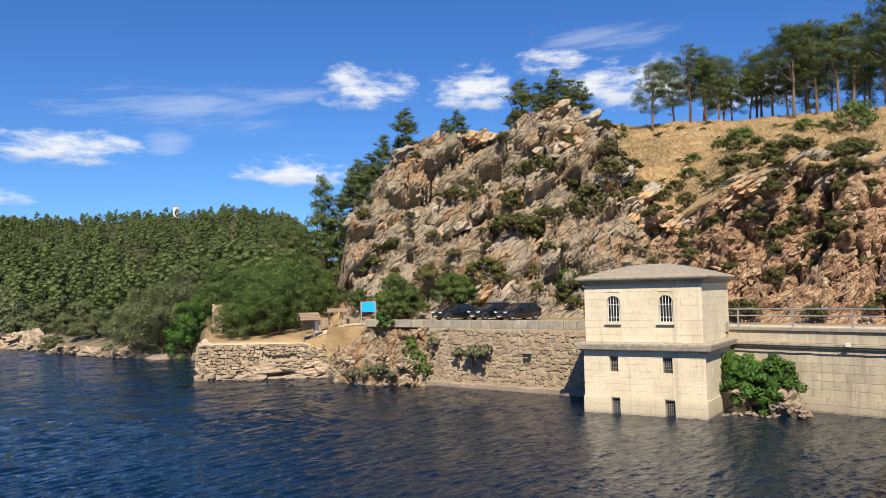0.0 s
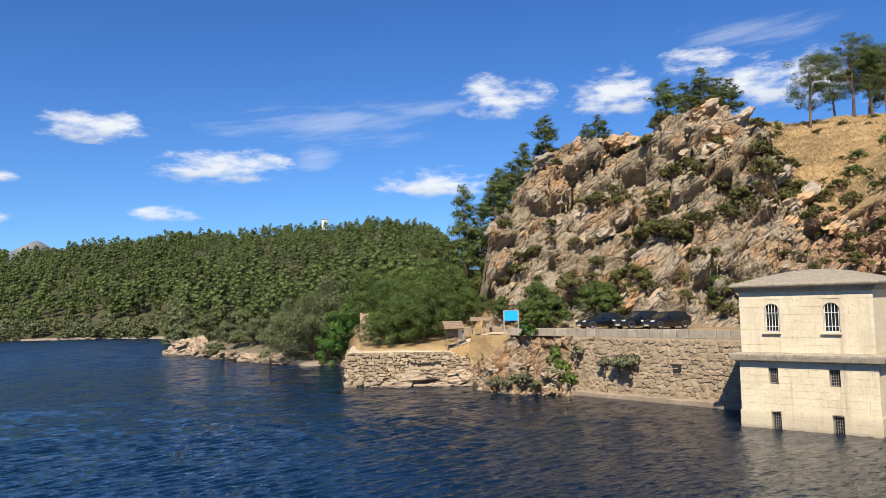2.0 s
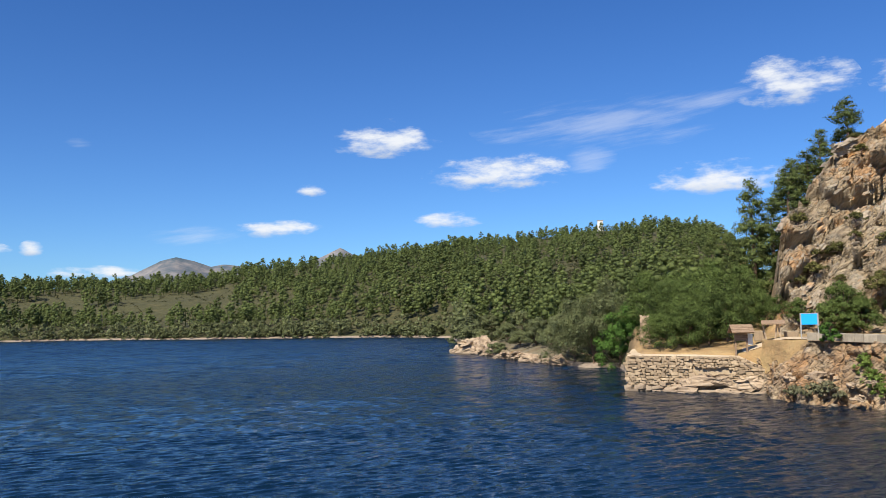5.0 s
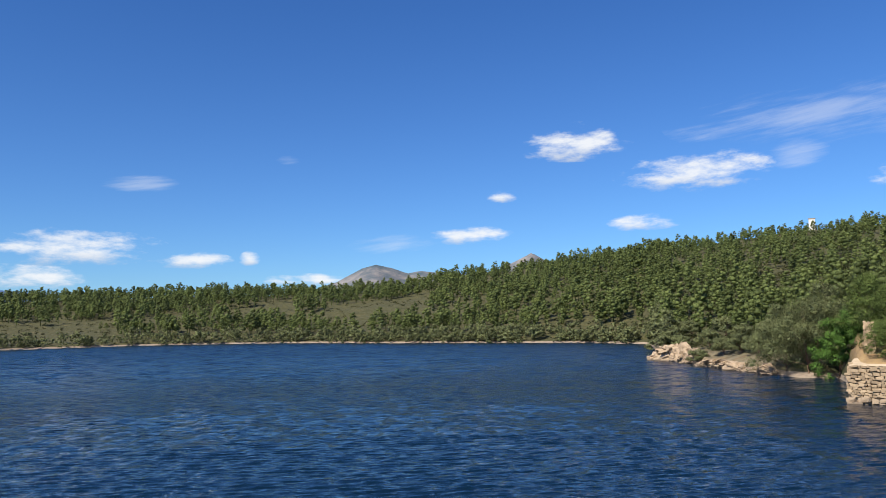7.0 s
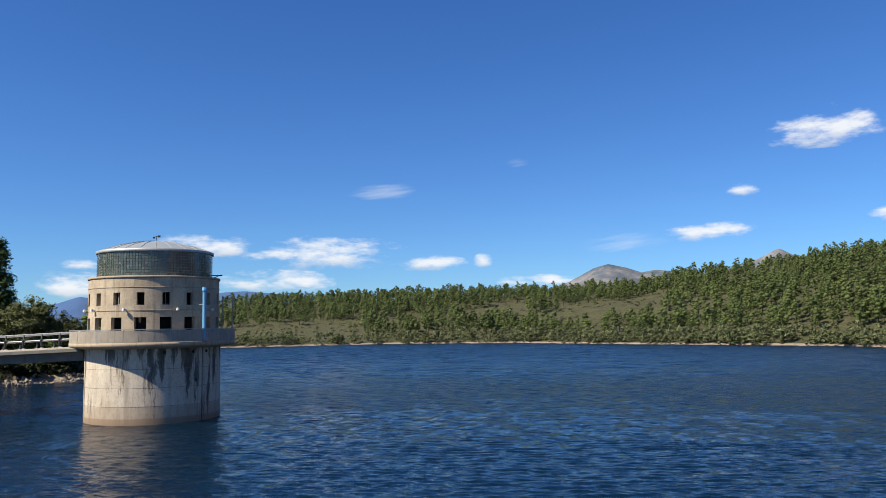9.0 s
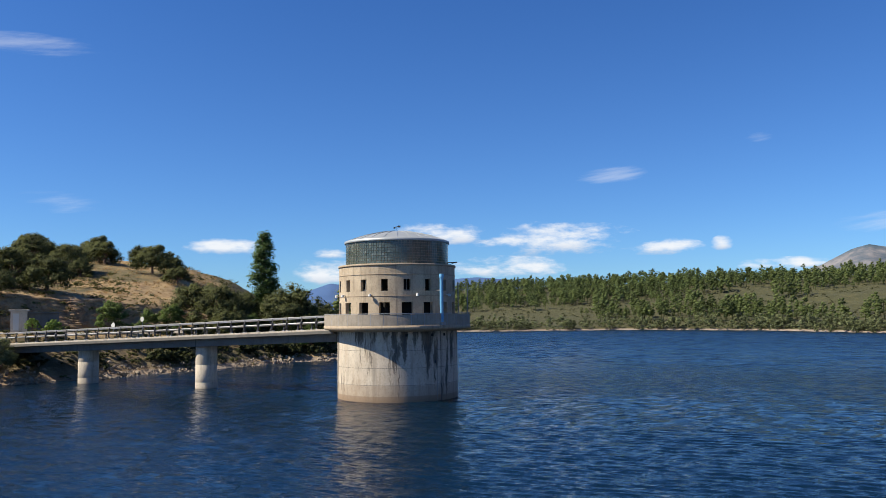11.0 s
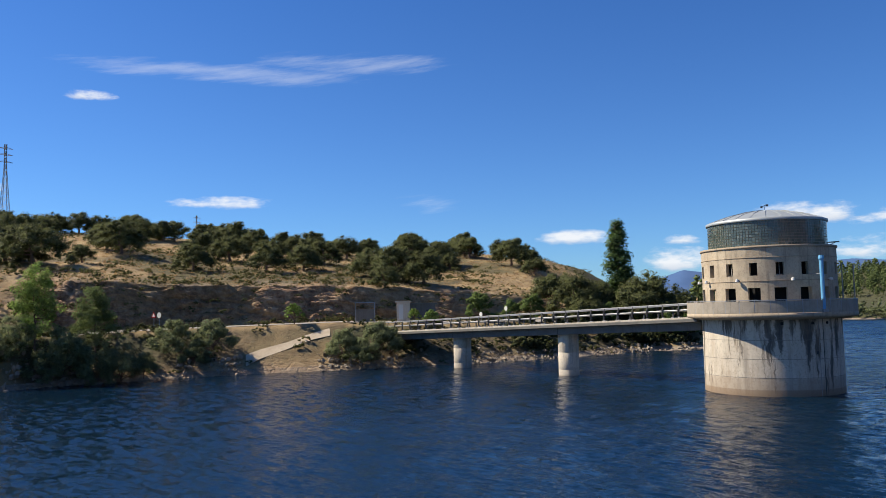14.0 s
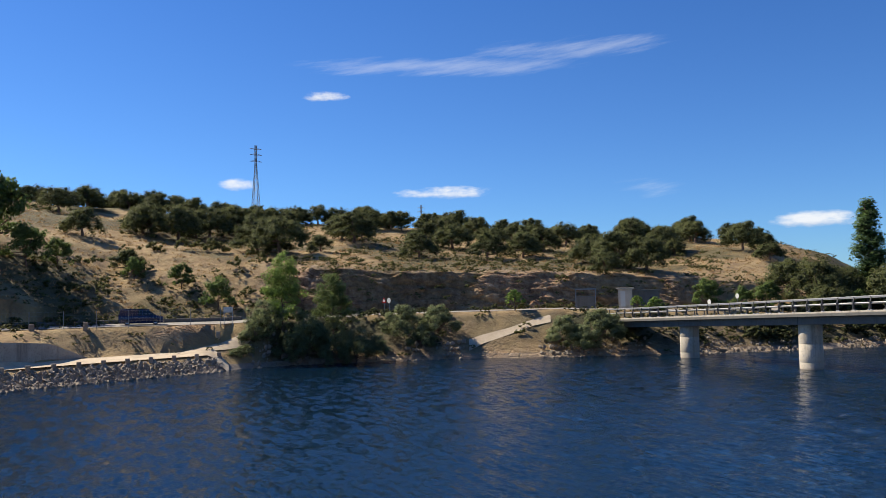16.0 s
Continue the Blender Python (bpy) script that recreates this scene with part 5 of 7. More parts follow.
    part("middle_rail", Geo().tube([(0, y_ - s_ * 0.02, 6.12), (L, y_ - s_ * 0.02, 6.12)], 0.065, 8), galv, bridge)
for px, py in ((-91.0, -17.8), (-80.6, -5.3)):
    lx = (BM.inverted() @ Vector((px, py, 0))).x + 1.2
    foot = BM @ Vector((lx, 0, 4.4))
    part("pier", Geo().lathe([(1.0, -2.5 - foot.z), (1.0, 0.55 - foot.z), (0.985, 0.58 - foot.z), (1.0, 0.61 - foot.z), (1.0, 2.2 - foot.z), (0.985, 2.22 - foot.z), (1.0, 2.25 - foot.z), (1.0, 0.12)], 40, m=BM.inverted() @ Matrix.Translation(foot)), concrete, bridge, flat=False)
    part("joint", Geo().box(lx - 0.03, lx + 0.03, -1.45, -1.40, 4.45, 5.1), dark_iron, bridge)
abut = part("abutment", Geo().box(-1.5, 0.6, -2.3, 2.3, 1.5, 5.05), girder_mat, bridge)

# ---- parked cars and the van ----
car_black = material("black_car_paint", (0.008, 0.009, 0.012), 0.18)
van_blue = material("dark_blue_van_paint", (0.008, 0.014, 0.055), 0.2)
for m_ in (car_black, van_blue):
    m_.node_tree.nodes["Principled BSDF"].inputs["Coat Weight"].default_value = 0.6
car_glass = material("car_glass", (0.012, 0.016, 0.018), 0.04)
tyre_mat = material("tyre_rubber", (0.02, 0.02, 0.02), 0.85)
rim_mat = material("alloy_rim", (0.45, 0.45, 0.46), 0.35, 0.8)
lamp_clear = material("headlamp", (0.75, 0.76, 0.76), 0.1)
lamp_red = material("tail_lamp", (0.35, 0.01, 0.01), 0.2)
plate_mat = material("number_plate", (0.7, 0.7, 0.68), 0.5)
dark_bar = material("dark_lettering", (0.04, 0.04, 0.05), 0.6)


def car_body(lower, hood, cabin, w, m_):
    """Cross sections along x: (x, half width, sill z, shoulder z). cabin: roof outline points (x, z, half width)."""
    geo = Geo()
    rings = []
    for x, hw, z0, z1 in lower:
        rings.append([Vector((x, y, z)) for y, z in ((-hw * 0.92, z0), (-hw, z0 + 0.12), (-hw, z1 - 0.14), (-hw * 0.93, z1), (hw * 0.93, z1), (hw, z1 - 0.14), (hw, z0 + 0.12), (hw * 0.92, z0))])
    geo.loft(rings)
    return geo


def car(name, label, paint, sections, glass, roof, wheels, wr, lamp_x, tail_x, w, category="car"):
    ob = thing(name, label, category)
    body = part("body", car_body(sections, None, None, w, None), paint, ob, bevel=0.035, flat=False)
    g_ = Geo()
    rings = [[Vector((x, y, z)) for y, z in ((-hw0, z0), (-hw1, z1), (hw1, z1), (hw0, z0))] for x, hw0, hw1, z0, z1 in glass]
    g_.loft(rings)
    part("glasshouse", g_, car_glass, ob, "dark tinted car windows", bevel=0.02)
    rf = Geo().loft([[Vector((x, y, z)) for y, z in ((-hw, z - 0.06), (-hw * 0.92, z), (hw * 0.92, z), (hw, z - 0.06))] for x, hw, z in roof])
    part("roof", rf, paint, ob, bevel=0.015, flat=False)
    x0, hw0, hw1, z0, z1 = glass[0]
    for i, fr in enumerate((0.02, 0.36, 0.66, 0.98)):  # pillars between the side windows
        for s in (-1, 1):
            k = fr * (len(glass) - 1)
            a, b = glass[int(min(k, len(glass) - 2))], glass[int(min(k, len(glass) - 2)) + 1]
            t = k - int(min(k, len(glass) - 2))
            x, h0, h1, za, zb = (p + (q - p) * t for p, q in zip(a, b))
            part("pillar", Geo().tube([(x, s * (h0 + 0.005), za), (x + (0.05 if fr > 0.5 else -0.05), s * (h1 + 0.01), zb)], 0.035, 6), paint, ob)
    for x in wheels:
        for s in (-1, 1):
            wm_ = Matrix.Translation((x, s * (w - 0.10), wr)) @ pose(0, 0, 0, 90 * s, 0, 0)
            wh = part("wheel", Geo().lathe([(wr * 0.62, -0.11), (wr * 0.93, -0.11), (wr, -0.07), (wr, 0.07), (wr * 0.93, 0.11), (wr * 0.62, 0.11)], 24, m=wm_), tyre_mat, ob)
            part("rim", Geo().lathe([(0.02, -0.09), (wr * 0.3, -0.085), (wr * 0.62, -0.1), (wr * 0.62, 0.1)], 16, m=wm_), rim_mat, wh)
            part("wheel_arch", Geo().lathe([(wr * 1.05, -0.02), (wr * 1.22, -0.02), (wr * 1.22, 0.05), (wr * 1.05, 0.05)], 20, -5, 185, m=Matrix.Translation((x, s * (w - 0.03), wr)) @ pose(0, 0, 0, 90, 0, 0)), dark_bar, body)
    for s in (-1, 1):
        part("headlight", Geo().loft([[Vector((lamp_x + a, s * (w * 0.55 + b), z)) for b, z in ((0, 0.62), (0.30, 0.66), (0.33, 0.78), (0.02, 0.74))] for a in (-0.02, 0.16)]), lamp_clear, ob)
        part("tail_light", Geo().box(tail_x - 0.06, tail_x + 0.03, s * (w * 0.8) - 0.09, s * (w * 0.8) + 0.09, 0.72, 0.98), lamp_red, ob, bevel=0.02)
        part("mirror", Geo().box(glass[0][0] + 0.55, glass[0][0] + 0.72, s * (w + 0.07) - 0.09, s * (w + 0.07) + 0.09, 0.95, 1.08), paint, ob, bevel=0.03)
        for k in range(2):
            part("door_handle", Geo().box(0.12 + k * 0.95, 0.28 + k * 0.95, s * (w + 0.012) - 0.012, s * (w + 0.012) + 0.012, 0.80, 0.83), dark_bar, body)
    part("grille", Geo().box(sections[0][0] - 0.015, sections[0][0] + 0.05, -0.45, 0.45, 0.42, 0.58), dark_bar, ob)
    part("number_plate", Geo().box(sections[0][0] - 0.03, sections[0][0] + 0.02, -0.26, 0.26, 0.30, 0.41), plate_mat, ob)
    return ob


# x runs from the nose to the tail
hatch = car("hatchback_car", "black hatchback parked beside the parapet", car_black,
            [(-2.0, 0.62, 0.32, 0.62), (-1.9, 0.80, 0.24, 0.72), (-1.5, 0.86, 0.20, 0.84), (-0.8, 0.87, 0.18, 0.93), (0.4, 0.87, 0.18, 0.96), (1.6, 0.86, 0.20, 0.98), (1.98, 0.80, 0.28, 0.96), (2.05, 0.72, 0.34, 0.84)],
            [(-0.95, 0.80, 0.78, 0.90, 0.93), (-0.15, 0.81, 0.66, 0.92, 1.40), (0.8, 0.81, 0.66, 0.94, 1.45), (1.5, 0.80, 0.63, 0.95, 1.36), (1.97, 0.76, 0.70, 0.95, 1.0)],
            [(-0.2, 0.65, 1.42), (0.3, 0.67, 1.465), (0.9, 0.67, 1.47), (1.5, 0.64, 1.40), (1.68, 0.62, 1.32)], (-1.25, 1.28), 0.31, -1.93, 2.0, 0.86)
sedan = car("saloon_car", "dark saloon car parked beside the parapet", car_black,
            [(-2.25, 0.62, 0.32, 0.60), (-2.15, 0.82, 0.24, 0.70), (-1.6, 0.88, 0.20, 0.82), (-0.8, 0.89, 0.18, 0.91), (0.5, 0.89, 0.18, 0.95), (1.6, 0.88, 0.20, 0.97), (2.15, 0.82, 0.26, 0.95), (2.25, 0.74, 0.34, 0.82)],
            [(-0.95, 0.82, 0.80, 0.88, 0.91), (-0.1, 0.83, 0.66, 0.90, 1.36), (0.7, 0.83, 0.66, 0.93, 1.40), (1.2, 0.82, 0.64, 0.94, 1.30), (1.75, 0.80, 0.76, 0.95, 0.98)],
            [(-0.15, 0.65, 1.38), (0.3, 0.67, 1.415), (0.8, 0.67, 1.42), (1.2, 0.64, 1.33)], (-1.4, 1.38), 0.32, -2.18, 2.2, 0.88)
estate = copy_thing(hatch, IDM)
estate.name = "estate_car"
tagged(estate, "dark estate car with pale roof rails, parked between two others", "car")


def set_car(ob, az, r, heading, s=1.0):
    p = on_ground(az, r)
    ob.matrix_basis = pose(p.x, p.y, p.z + 0.03, 0, 0, heading) @ Matrix.Diagonal((s, s, s, 1))


set_car(hatch, -5.35, 69.0, 33)
set_car(estate, -3.45, 71.0, 33, 1.04)
set_car(sedan, -0.95, 72.5, 30)
for s in (-1, 1):
    part("roof_rail", Geo().tube([(0.0, s * 0.6, 1.46), (0.1, s * 0.6, 1.52), (1.3, s * 0.6, 1.52), (1.45, s * 0.6, 1.44)], 0.02, 6), rim_mat, estate)
van = car("van", "dark blue van on the far road", van_blue,
          [(-2.5, 0.72, 0.35, 0.80), (-2.4, 0.90, 0.25, 0.95), (-1.9, 0.95, 0.22, 1.08), (-1.2, 0.96, 0.2, 1.12), (0.5, 0.96, 0.2, 1.14), (2.35, 0.95, 0.22, 1.14), (2.45, 0.90, 0.3, 1.1)],
          [(-1.65, 0.90, 0.86, 1.06, 1.12), (-0.75, 0.91, 0.78, 1.1, 1.82), (0.6, 0.91, 0.78, 1.12, 1.87), (2.2, 0.90, 0.78, 1.12, 1.84), (2.42, 0.88, 0.82, 1.1, 1.2)],
          [(-0.85, 0.78, 1.84), (-0.2, 0.80, 1.90), (1.5, 0.80, 1.92), (2.3, 0.79, 1.86)], (-1.6, 1.5), 0.33, -2.42, 2.42, 0.95, "van")
part("rear_side_panel", Geo().box(0.35, 2.3, -0.93, -0.90, 1.1, 1.78).box(0.35, 2.3, 0.90, 0.93, 1.1, 1.78), van_blue, van)
pv = on_ground(138.55, 91.5)
van.matrix_basis = pose(pv.x, pv.y, pv.z + 0.05, 0, 0, 138.55 + 180) @ Matrix.Diagonal((0.9, 0.9, 0.88, 1))

# ---- signs and shelters by the jetty ----
psn = on_ground(5.4, 66.4)
sign = thing("information_sign", "bright blue sign board on two grey posts", "sign", pose(psn.x, psn.y, psn.z - 0.05, 0, 0, 8))
part("board", Geo().box(-0.58, 0.58, -0.03, 0.03, 1.15, 1.98), sign_blue, sign, bevel=0.01)
for x_ in (-0.6, 0.6):
    part("post", Geo().box(x_ - 0.05, x_ + 0.05, -0.05, 0.05, 0, 2.02), galv, sign)
part("frame", Geo().box(-0.62, 0.62, -0.035, 0.035, 1.98, 2.03), galv, sign)
pk = on_ground(9.65, 68.2)
kiosk = thing("notice_shelter", "wooden notice board under a small shingled roof", "shelter", pose(pk.x, pk.y, pk.z, 0, 0, 25))
for x_ in (-0.45, 0.45):
    part("post", Geo().box(x_ - 0.06, x_ + 0.06, -0.06, 0.06, -0.1, 2.3), old_wood, kiosk)
rf = part("roof", Geo().loft([[Vector((x, y, z)) for y, z in ((-0.75, 1.92), (0, 2.55), (0.75, 1.92), (0.7, 1.86), (0, 2.46), (-0.7, 1.86))] for x in (-0.85, 0.85)]), old_wood, kiosk)
for k in range(5):
    part("roof_board", Geo().box(-0.88, 0.88, -0.03, 0.14, 0.0, 0.03, Matrix.Translation((0, -0.78 + 0.145 * k, 1.93 + 0.122 * k)) @ pose(0, 0, 0, 38, 0, 0)), old_wood, rf)
part("panel", Geo().box(-0.4, 0.4, -0.02, 0.02, 1.25, 1.85), old_wood, kiosk)
part("leaflet_panel", Geo().box(0.5, 0.95, -0.05, -0.02, 0.9, 1.8, pose(0, 0, 0, 0, 0, 10)), white_iron, kiosk)
ps = on_ground(7.6, 70.0)
shel = thing("stone_shelter", "small stone bench shelter with a dark roof slab", "shelter", pose(ps.x, ps.y, ps.z, 0, 0, 8))
part("roof_slab", Geo().loft([[Vector((x, y, z)) for y, z in ((-0.7, 1.35), (0, 1.6), (0.7, 1.4), (0.7, 1.32), (-0.7, 1.27))] for x in (-0.9, 0.9)]), old_wood, shel)
for x_, l_ in ((-0.55, 0.25), (0.1, -0.2), (0.55, 0.2)):
    part("support", Geo().tube([(x_, 0, 0), (x_ - l_, 0, 1.35)], 0.07, 6), boulder_mat, shel)
part("low_wall", Geo().box(-1.5, -0.6, 0.4, 0.7, -0.1, 0.75).box(0.8, 1.9, 0.4, 0.7, -0.1, 0.65), rubble, shel, bevel=0.06)
pb = on_ground(4.0, 66.2)
block_ = tagged(part("stone_block", Geo().box(-0.5, 0.5, -0.3, 0.3, -0.05, 0.3), boulder_mat, None, bevel=0.04), "low stone block beside the path", "block")
block_.matrix_basis = pose(pb.x, pb.y, pb.z, 0, 0, 10)

# ---- far side: road, track, wing wall, fence, hut ----
far_road_near = lambda a: along(a, [84, 92, 101.8, 108, 117, 125, 131, 134, 141, 147, 152], [134, 123, 108, 103, 101, 97.5, 91.5, 90, 88.3, 86, 84])
strip("road_west", "pale sunlit road along the far bank", asphalt, 92, 152, far_road_near, lambda a: far_road_near(a) + 5.0, 0.06, 120)
strip("ramp_track", "sandy track that runs down to the water", track_mat, 132.9, 150, lambda a: shore_at(a) + along(a, [132.9, 134.2, 150], [-0.2, 3.3, 3.3]), lambda a: shore_at(a) + along(a, [132.9, 134.4, 150], [1.2, 6.4, 6.4]), 0.12, 60, "path")
strip("slipway", "sandy slip that slants down the bank", track_mat, 110.4, 116.2, lambda a: along(a, [110.4, 111.6, 113.4, 115.2, 116.4], [98.6, 97.6, 95.4, 93.5, 91.8]), lambda a: along(a, [110.4, 111.6, 113.4, 115.2, 116.4], [100.2, 98.9, 96.7, 95.1, 93.8]), 0.08, 60, "path")
strip("ramp_branch", "sandy branch of the track climbing to the road", track_mat, 131.4, 136.2, lambda a: min(shore_at(a) + 6.6, far_road_near(a) - 1.6) - along(a, [131.4, 136.2], [1.5, 2.2]), lambda a: min(shore_at(a) + 6.6, far_road_near(a) - 1.6) - 0.1, 0.1, 40, "path")
# low stones along the ramp
post_g = Geo().box(-0.2, 0.2, -0.2, 0.2, -0.3, 0.42)
boll = tagged(part("stone_bollard", post_g, boulder_mat, None, bevel=0.05), "short square stone bollard along the track", "bollard", "bollards along the track")
for k in range(10):
    a = 146.6 - 1.45 * k
    p = on_ground(a, shore_at(a) + 3.0)
    m_ = pose(p.x, p.y, p.z + 0.05, 0, 0, a)
    if k == 0:
        boll.matrix_basis = m_
    else:
        copy_thing(boll, m_)
for a, r_ in ((145.0, 86.0), (141.9, 87.4), (133.6, 89.2)):
    p = on_ground(a, r_)
    copy_thing(boll, pose(p.x, p.y, p.z + 0.1, 0, 0, a) @ Matrix.Diagonal((1.1, 1.1, 1.3, 1)))
wing_mat = masonry("brown_stained_concrete", (0.56, 0.48, 0.37), (0.42, 0.35, 0.27), (0.09, 0.075, 0.06), 0.9)
pw = on_ground(141.1, 84.2)
wm_ = frame_at((pw.x, pw.y, 0), (polar(147.5, 78.6) - polar(141.1, 84.2)))
wing = tagged(new("wing_wall", Geo().loft([[Vector((x, y, z)) for y, z in ((-0.2, 0.8), (-0.2, t_), (0.2, t_), (0.2, 0.8))] for x, t_ in ((0, 1.25), (0.3, 1.4), (4.6, 3.15), (5.4, 3.35), (12, 3.85))]).mesh("wing_wall", wing_mat)), "weathered concrete wing wall of the spillway", "wall", kind="structure")
wing.matrix_basis = wm_
fence = thing("wire_fence", "thin grey wire mesh fence on posts along the road", "fence")
fp = [on_ground(a, far_road_near(a) - 0.5) for a in np.arange(131.5, 150, 1.95)]
for a_, b_ in zip(fp, fp[1:]):
    part("post", Geo().tube([a_ + Vector((0, 0, -0.2)), a_ + Vector((0, 0, 1.75))], 0.03, 6), dull_steel, fence)
    wires = Geo()
    for k in range(5):
        z = 0.25 + 0.36 * k
        wires.tube([a_ + Vector((0, 0, z)), b_ + Vector((0, 0, z))], 0.005, 3)
    for k in range(1, 9):
        q = a_.lerp(b_, k / 9)
        wires.tube([q + Vector((0, 0, 0.1)), q + Vector((0, 0, 1.7))], 0.003, 3)
    part("wire_panel", wires, dull_steel, fence)
pn = on_ground(132.95, 90.2)
board = thing("notice_board", "pale notice board on two posts by the road", "sign", pose(pn.x, pn.y, pn.z, 0, 0, 132.9))
for x_ in (-0.42, 0.42):
    part("post", Geo().box(x_ - 0.035, x_ + 0.035, -0.035, 0.035, -0.1, 1.85), white_iron, board)
part("panel", Geo().box(-0.48, 0.48, -0.03, 0.03, 1.25, 1.85), white_iron, board, bevel=0.01)
wall_low = Geo()
wall_low.loft([[on_ground(a, far_road_near(a) + 5.6 + b) + Vector((0, 0, z)) for b, z in ((0, -0.2), (0, 0.45), (0.3, 0.45), (0.3, -0.2))] for a in np.arange(132, 151, 1.0)])
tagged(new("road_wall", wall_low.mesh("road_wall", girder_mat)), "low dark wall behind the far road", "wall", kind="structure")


def road_sign(az, r, h, kind_, label):
    p = on_ground(az, r)
    ob = thing("road_sign", label, "sign", pose(p.x, p.y, p.z, 0, 0, az - 52))
    part("post", Geo().tube([(0, 0, -0.1), (0, 0, h)], 0.035, 6), galv, ob)
    if kind_ == "tri":
        vs = [Vector((x, y, z)) for y in (-0.05, -0.03) for x, z in ((-0.4, h - 0.6), (0.4, h - 0.6), (0, h + 0.1))]
        part("plate", Geo().add(vs, [(0, 1, 2), (5, 4, 3), (0, 3, 4, 1), (1, 4, 5, 2), (2, 5, 3, 0)]), lamp_red, ob)
        part("face", Geo().add([Vector((x, -0.056, z)) for x, z in ((-0.24, h - 0.5), (0.24, h - 0.5), (0, h - 0.08))], [(0, 1, 2)]), white_iron, ob)
    else:
        part("plate", Geo().lathe([(0.01, 0), (0.34, 0), (0.34, 0.02), (0.01, 0.02)], 20, m=Matrix.Translation((0, -0.04, h - 0.3)) @ pose(0, 0, 0, 90, 0, 0)), white_iron, ob)
    return ob


road_sign(122.17, 99, 2.15, "tri", "red-rimmed triangular road sign on a post")
road_sign(121.82, 99, 2.1, "round", "pale narrow road sign on a post")
road_sign(97.8, 113, 2.4, "round", "round pale road sign on a grey post")
road_sign(94.3, 116, 2.4, "round", "round pale road sign on a grey post")
road_sign(99.6, 110, 1.6, "round", "round pale road sign on a grey post")
ph = on_ground(104.75, 108.5)
hut = thing("concrete_hut", "small pale concrete hut with a flat roof", "hut", pose(ph.x, ph.y, ph.z - 0.1, 0, 0, 104.7) @ Matrix.Diagonal((1.05, 1.05, 1.33, 1)))
part("wall", wall_with_holes(-1.6, 0.1, 0, 2.1, [(-1.35, -0.75, 0.4, 1.9)], -0.8, -0.6), concrete, hut)
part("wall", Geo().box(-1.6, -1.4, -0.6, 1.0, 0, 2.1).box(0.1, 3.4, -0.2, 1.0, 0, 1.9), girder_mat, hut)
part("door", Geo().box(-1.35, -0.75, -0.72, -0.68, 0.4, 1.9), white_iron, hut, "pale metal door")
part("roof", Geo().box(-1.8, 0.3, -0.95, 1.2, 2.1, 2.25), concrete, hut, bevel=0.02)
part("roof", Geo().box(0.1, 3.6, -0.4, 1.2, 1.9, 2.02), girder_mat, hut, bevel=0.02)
part("wall_lamp", Geo().box(2.2, 2.5, -0.3, -0.2, 1.0, 1.3), dark_iron, hut)
pf = on_ground(107.9, 105.5)
cage = thing("steel_cage", "open grey steel frame with mesh sides", "cage", pose(pf.x, pf.y, pf.z - 0.05, 0, 0, 107.8) @ Matrix.Diagonal((0.9, 1, 1.17, 1)))
for x_ in (-1.4, 1.4):
    for y_ in (-0.8, 0.8):
        part("post", Geo().box(x_ - 0.06, x_ + 0.06, y_ - 0.06, y_ + 0.06, 0, 2.3), dull_steel, cage)
part("top_frame", Geo().box(-1.5, 1.5, -0.85, -0.75, 2.2, 2.32).box(-1.5, 1.5, 0.75, 0.85, 2.2, 2.32).box(-1.5, -1.4, -0.8, 0.8, 2.2, 2.32).box(1.4, 1.5, -0.8, 0.8, 2.2, 2.32), dull_steel, cage)
part("back_panel", Geo().box(-1.4, 1.4, 0.78, 0.82, 0.1, 1.5), girder_mat, cage)


def pylon(az, r, top_el, width, label):
    p = polar(az, r)
    z0 = ground_z(p.x, p.y) if r < 260 else 22
    h = EYE + r * math.tan(radians(top_el)) - z0
    ob = thing("pylon", label, "pylon", pose(p.x, p.y, z0, 0, 0, az + 20))
    n_ = 14
    hw = lambda f: width * (1 - 0.82 * min(f / 0.75, 1.0))
    for sx in (-1, 1):
        for sy in (-1, 1):
            part("leg", Geo().tube([(sx * hw(i / n_), sy * hw(i / n_), h * i / n_) for i in range(n_ + 1)], 0.06, 4), dull_steel, ob)
    for i in range(n_):
        a, b, za, zb = hw(i / n_), hw((i + 1) / n_), h * i / n_, h * (i + 1) / n_
        br = Geo()
        for s in (-1, 1):
            br.tube([(-a, s * a, za), (b, s * b, zb)], 0.035, 3).tube([(a, s * a, za), (-b, s * b, zb)], 0.035, 3)
            br.tube([(s * a, -a, za), (s * b, b, zb)], 0.035, 3).tube([(s * a, a, za), (s * b, -b, zb)], 0.035, 3)
        part("brace", br, dull_steel, ob)
    for z in (0.80, 0.88, 0.95):
        part("cross_arm", Geo().tube([(-1.6, 0, h * z), (0, 0, h * z + 0.35), (1.6, 0, h * z)], 0.05, 4).tube([(-1.6, 0, h * z), (1.6, 0, h * z)], 0.05, 4), dull_steel, ob)
    return ob


pylon(131.06, 205, 10.9, 1.15, "tall grey lattice power pylon on the hill")
pylon(119.32, 330, 6.75, 0.9, "small distant lattice power pylon")

pt = polar(18.6, 446)
tank = thing("hilltop_building", "tiny white building on the wooded ridge", "building", pose(pt.x, pt.y, 47.0, 0, 0, 18.6))
part("wall", Geo().box(-1.5, 1.5, -1.3, 1.3, -2, 8.2), white_iron, tank, bevel=0.05)
part("roof", Geo().box(-1.8, 1.8, -1.6, 1.6, 8.2, 8.5), coping_mat, tank)

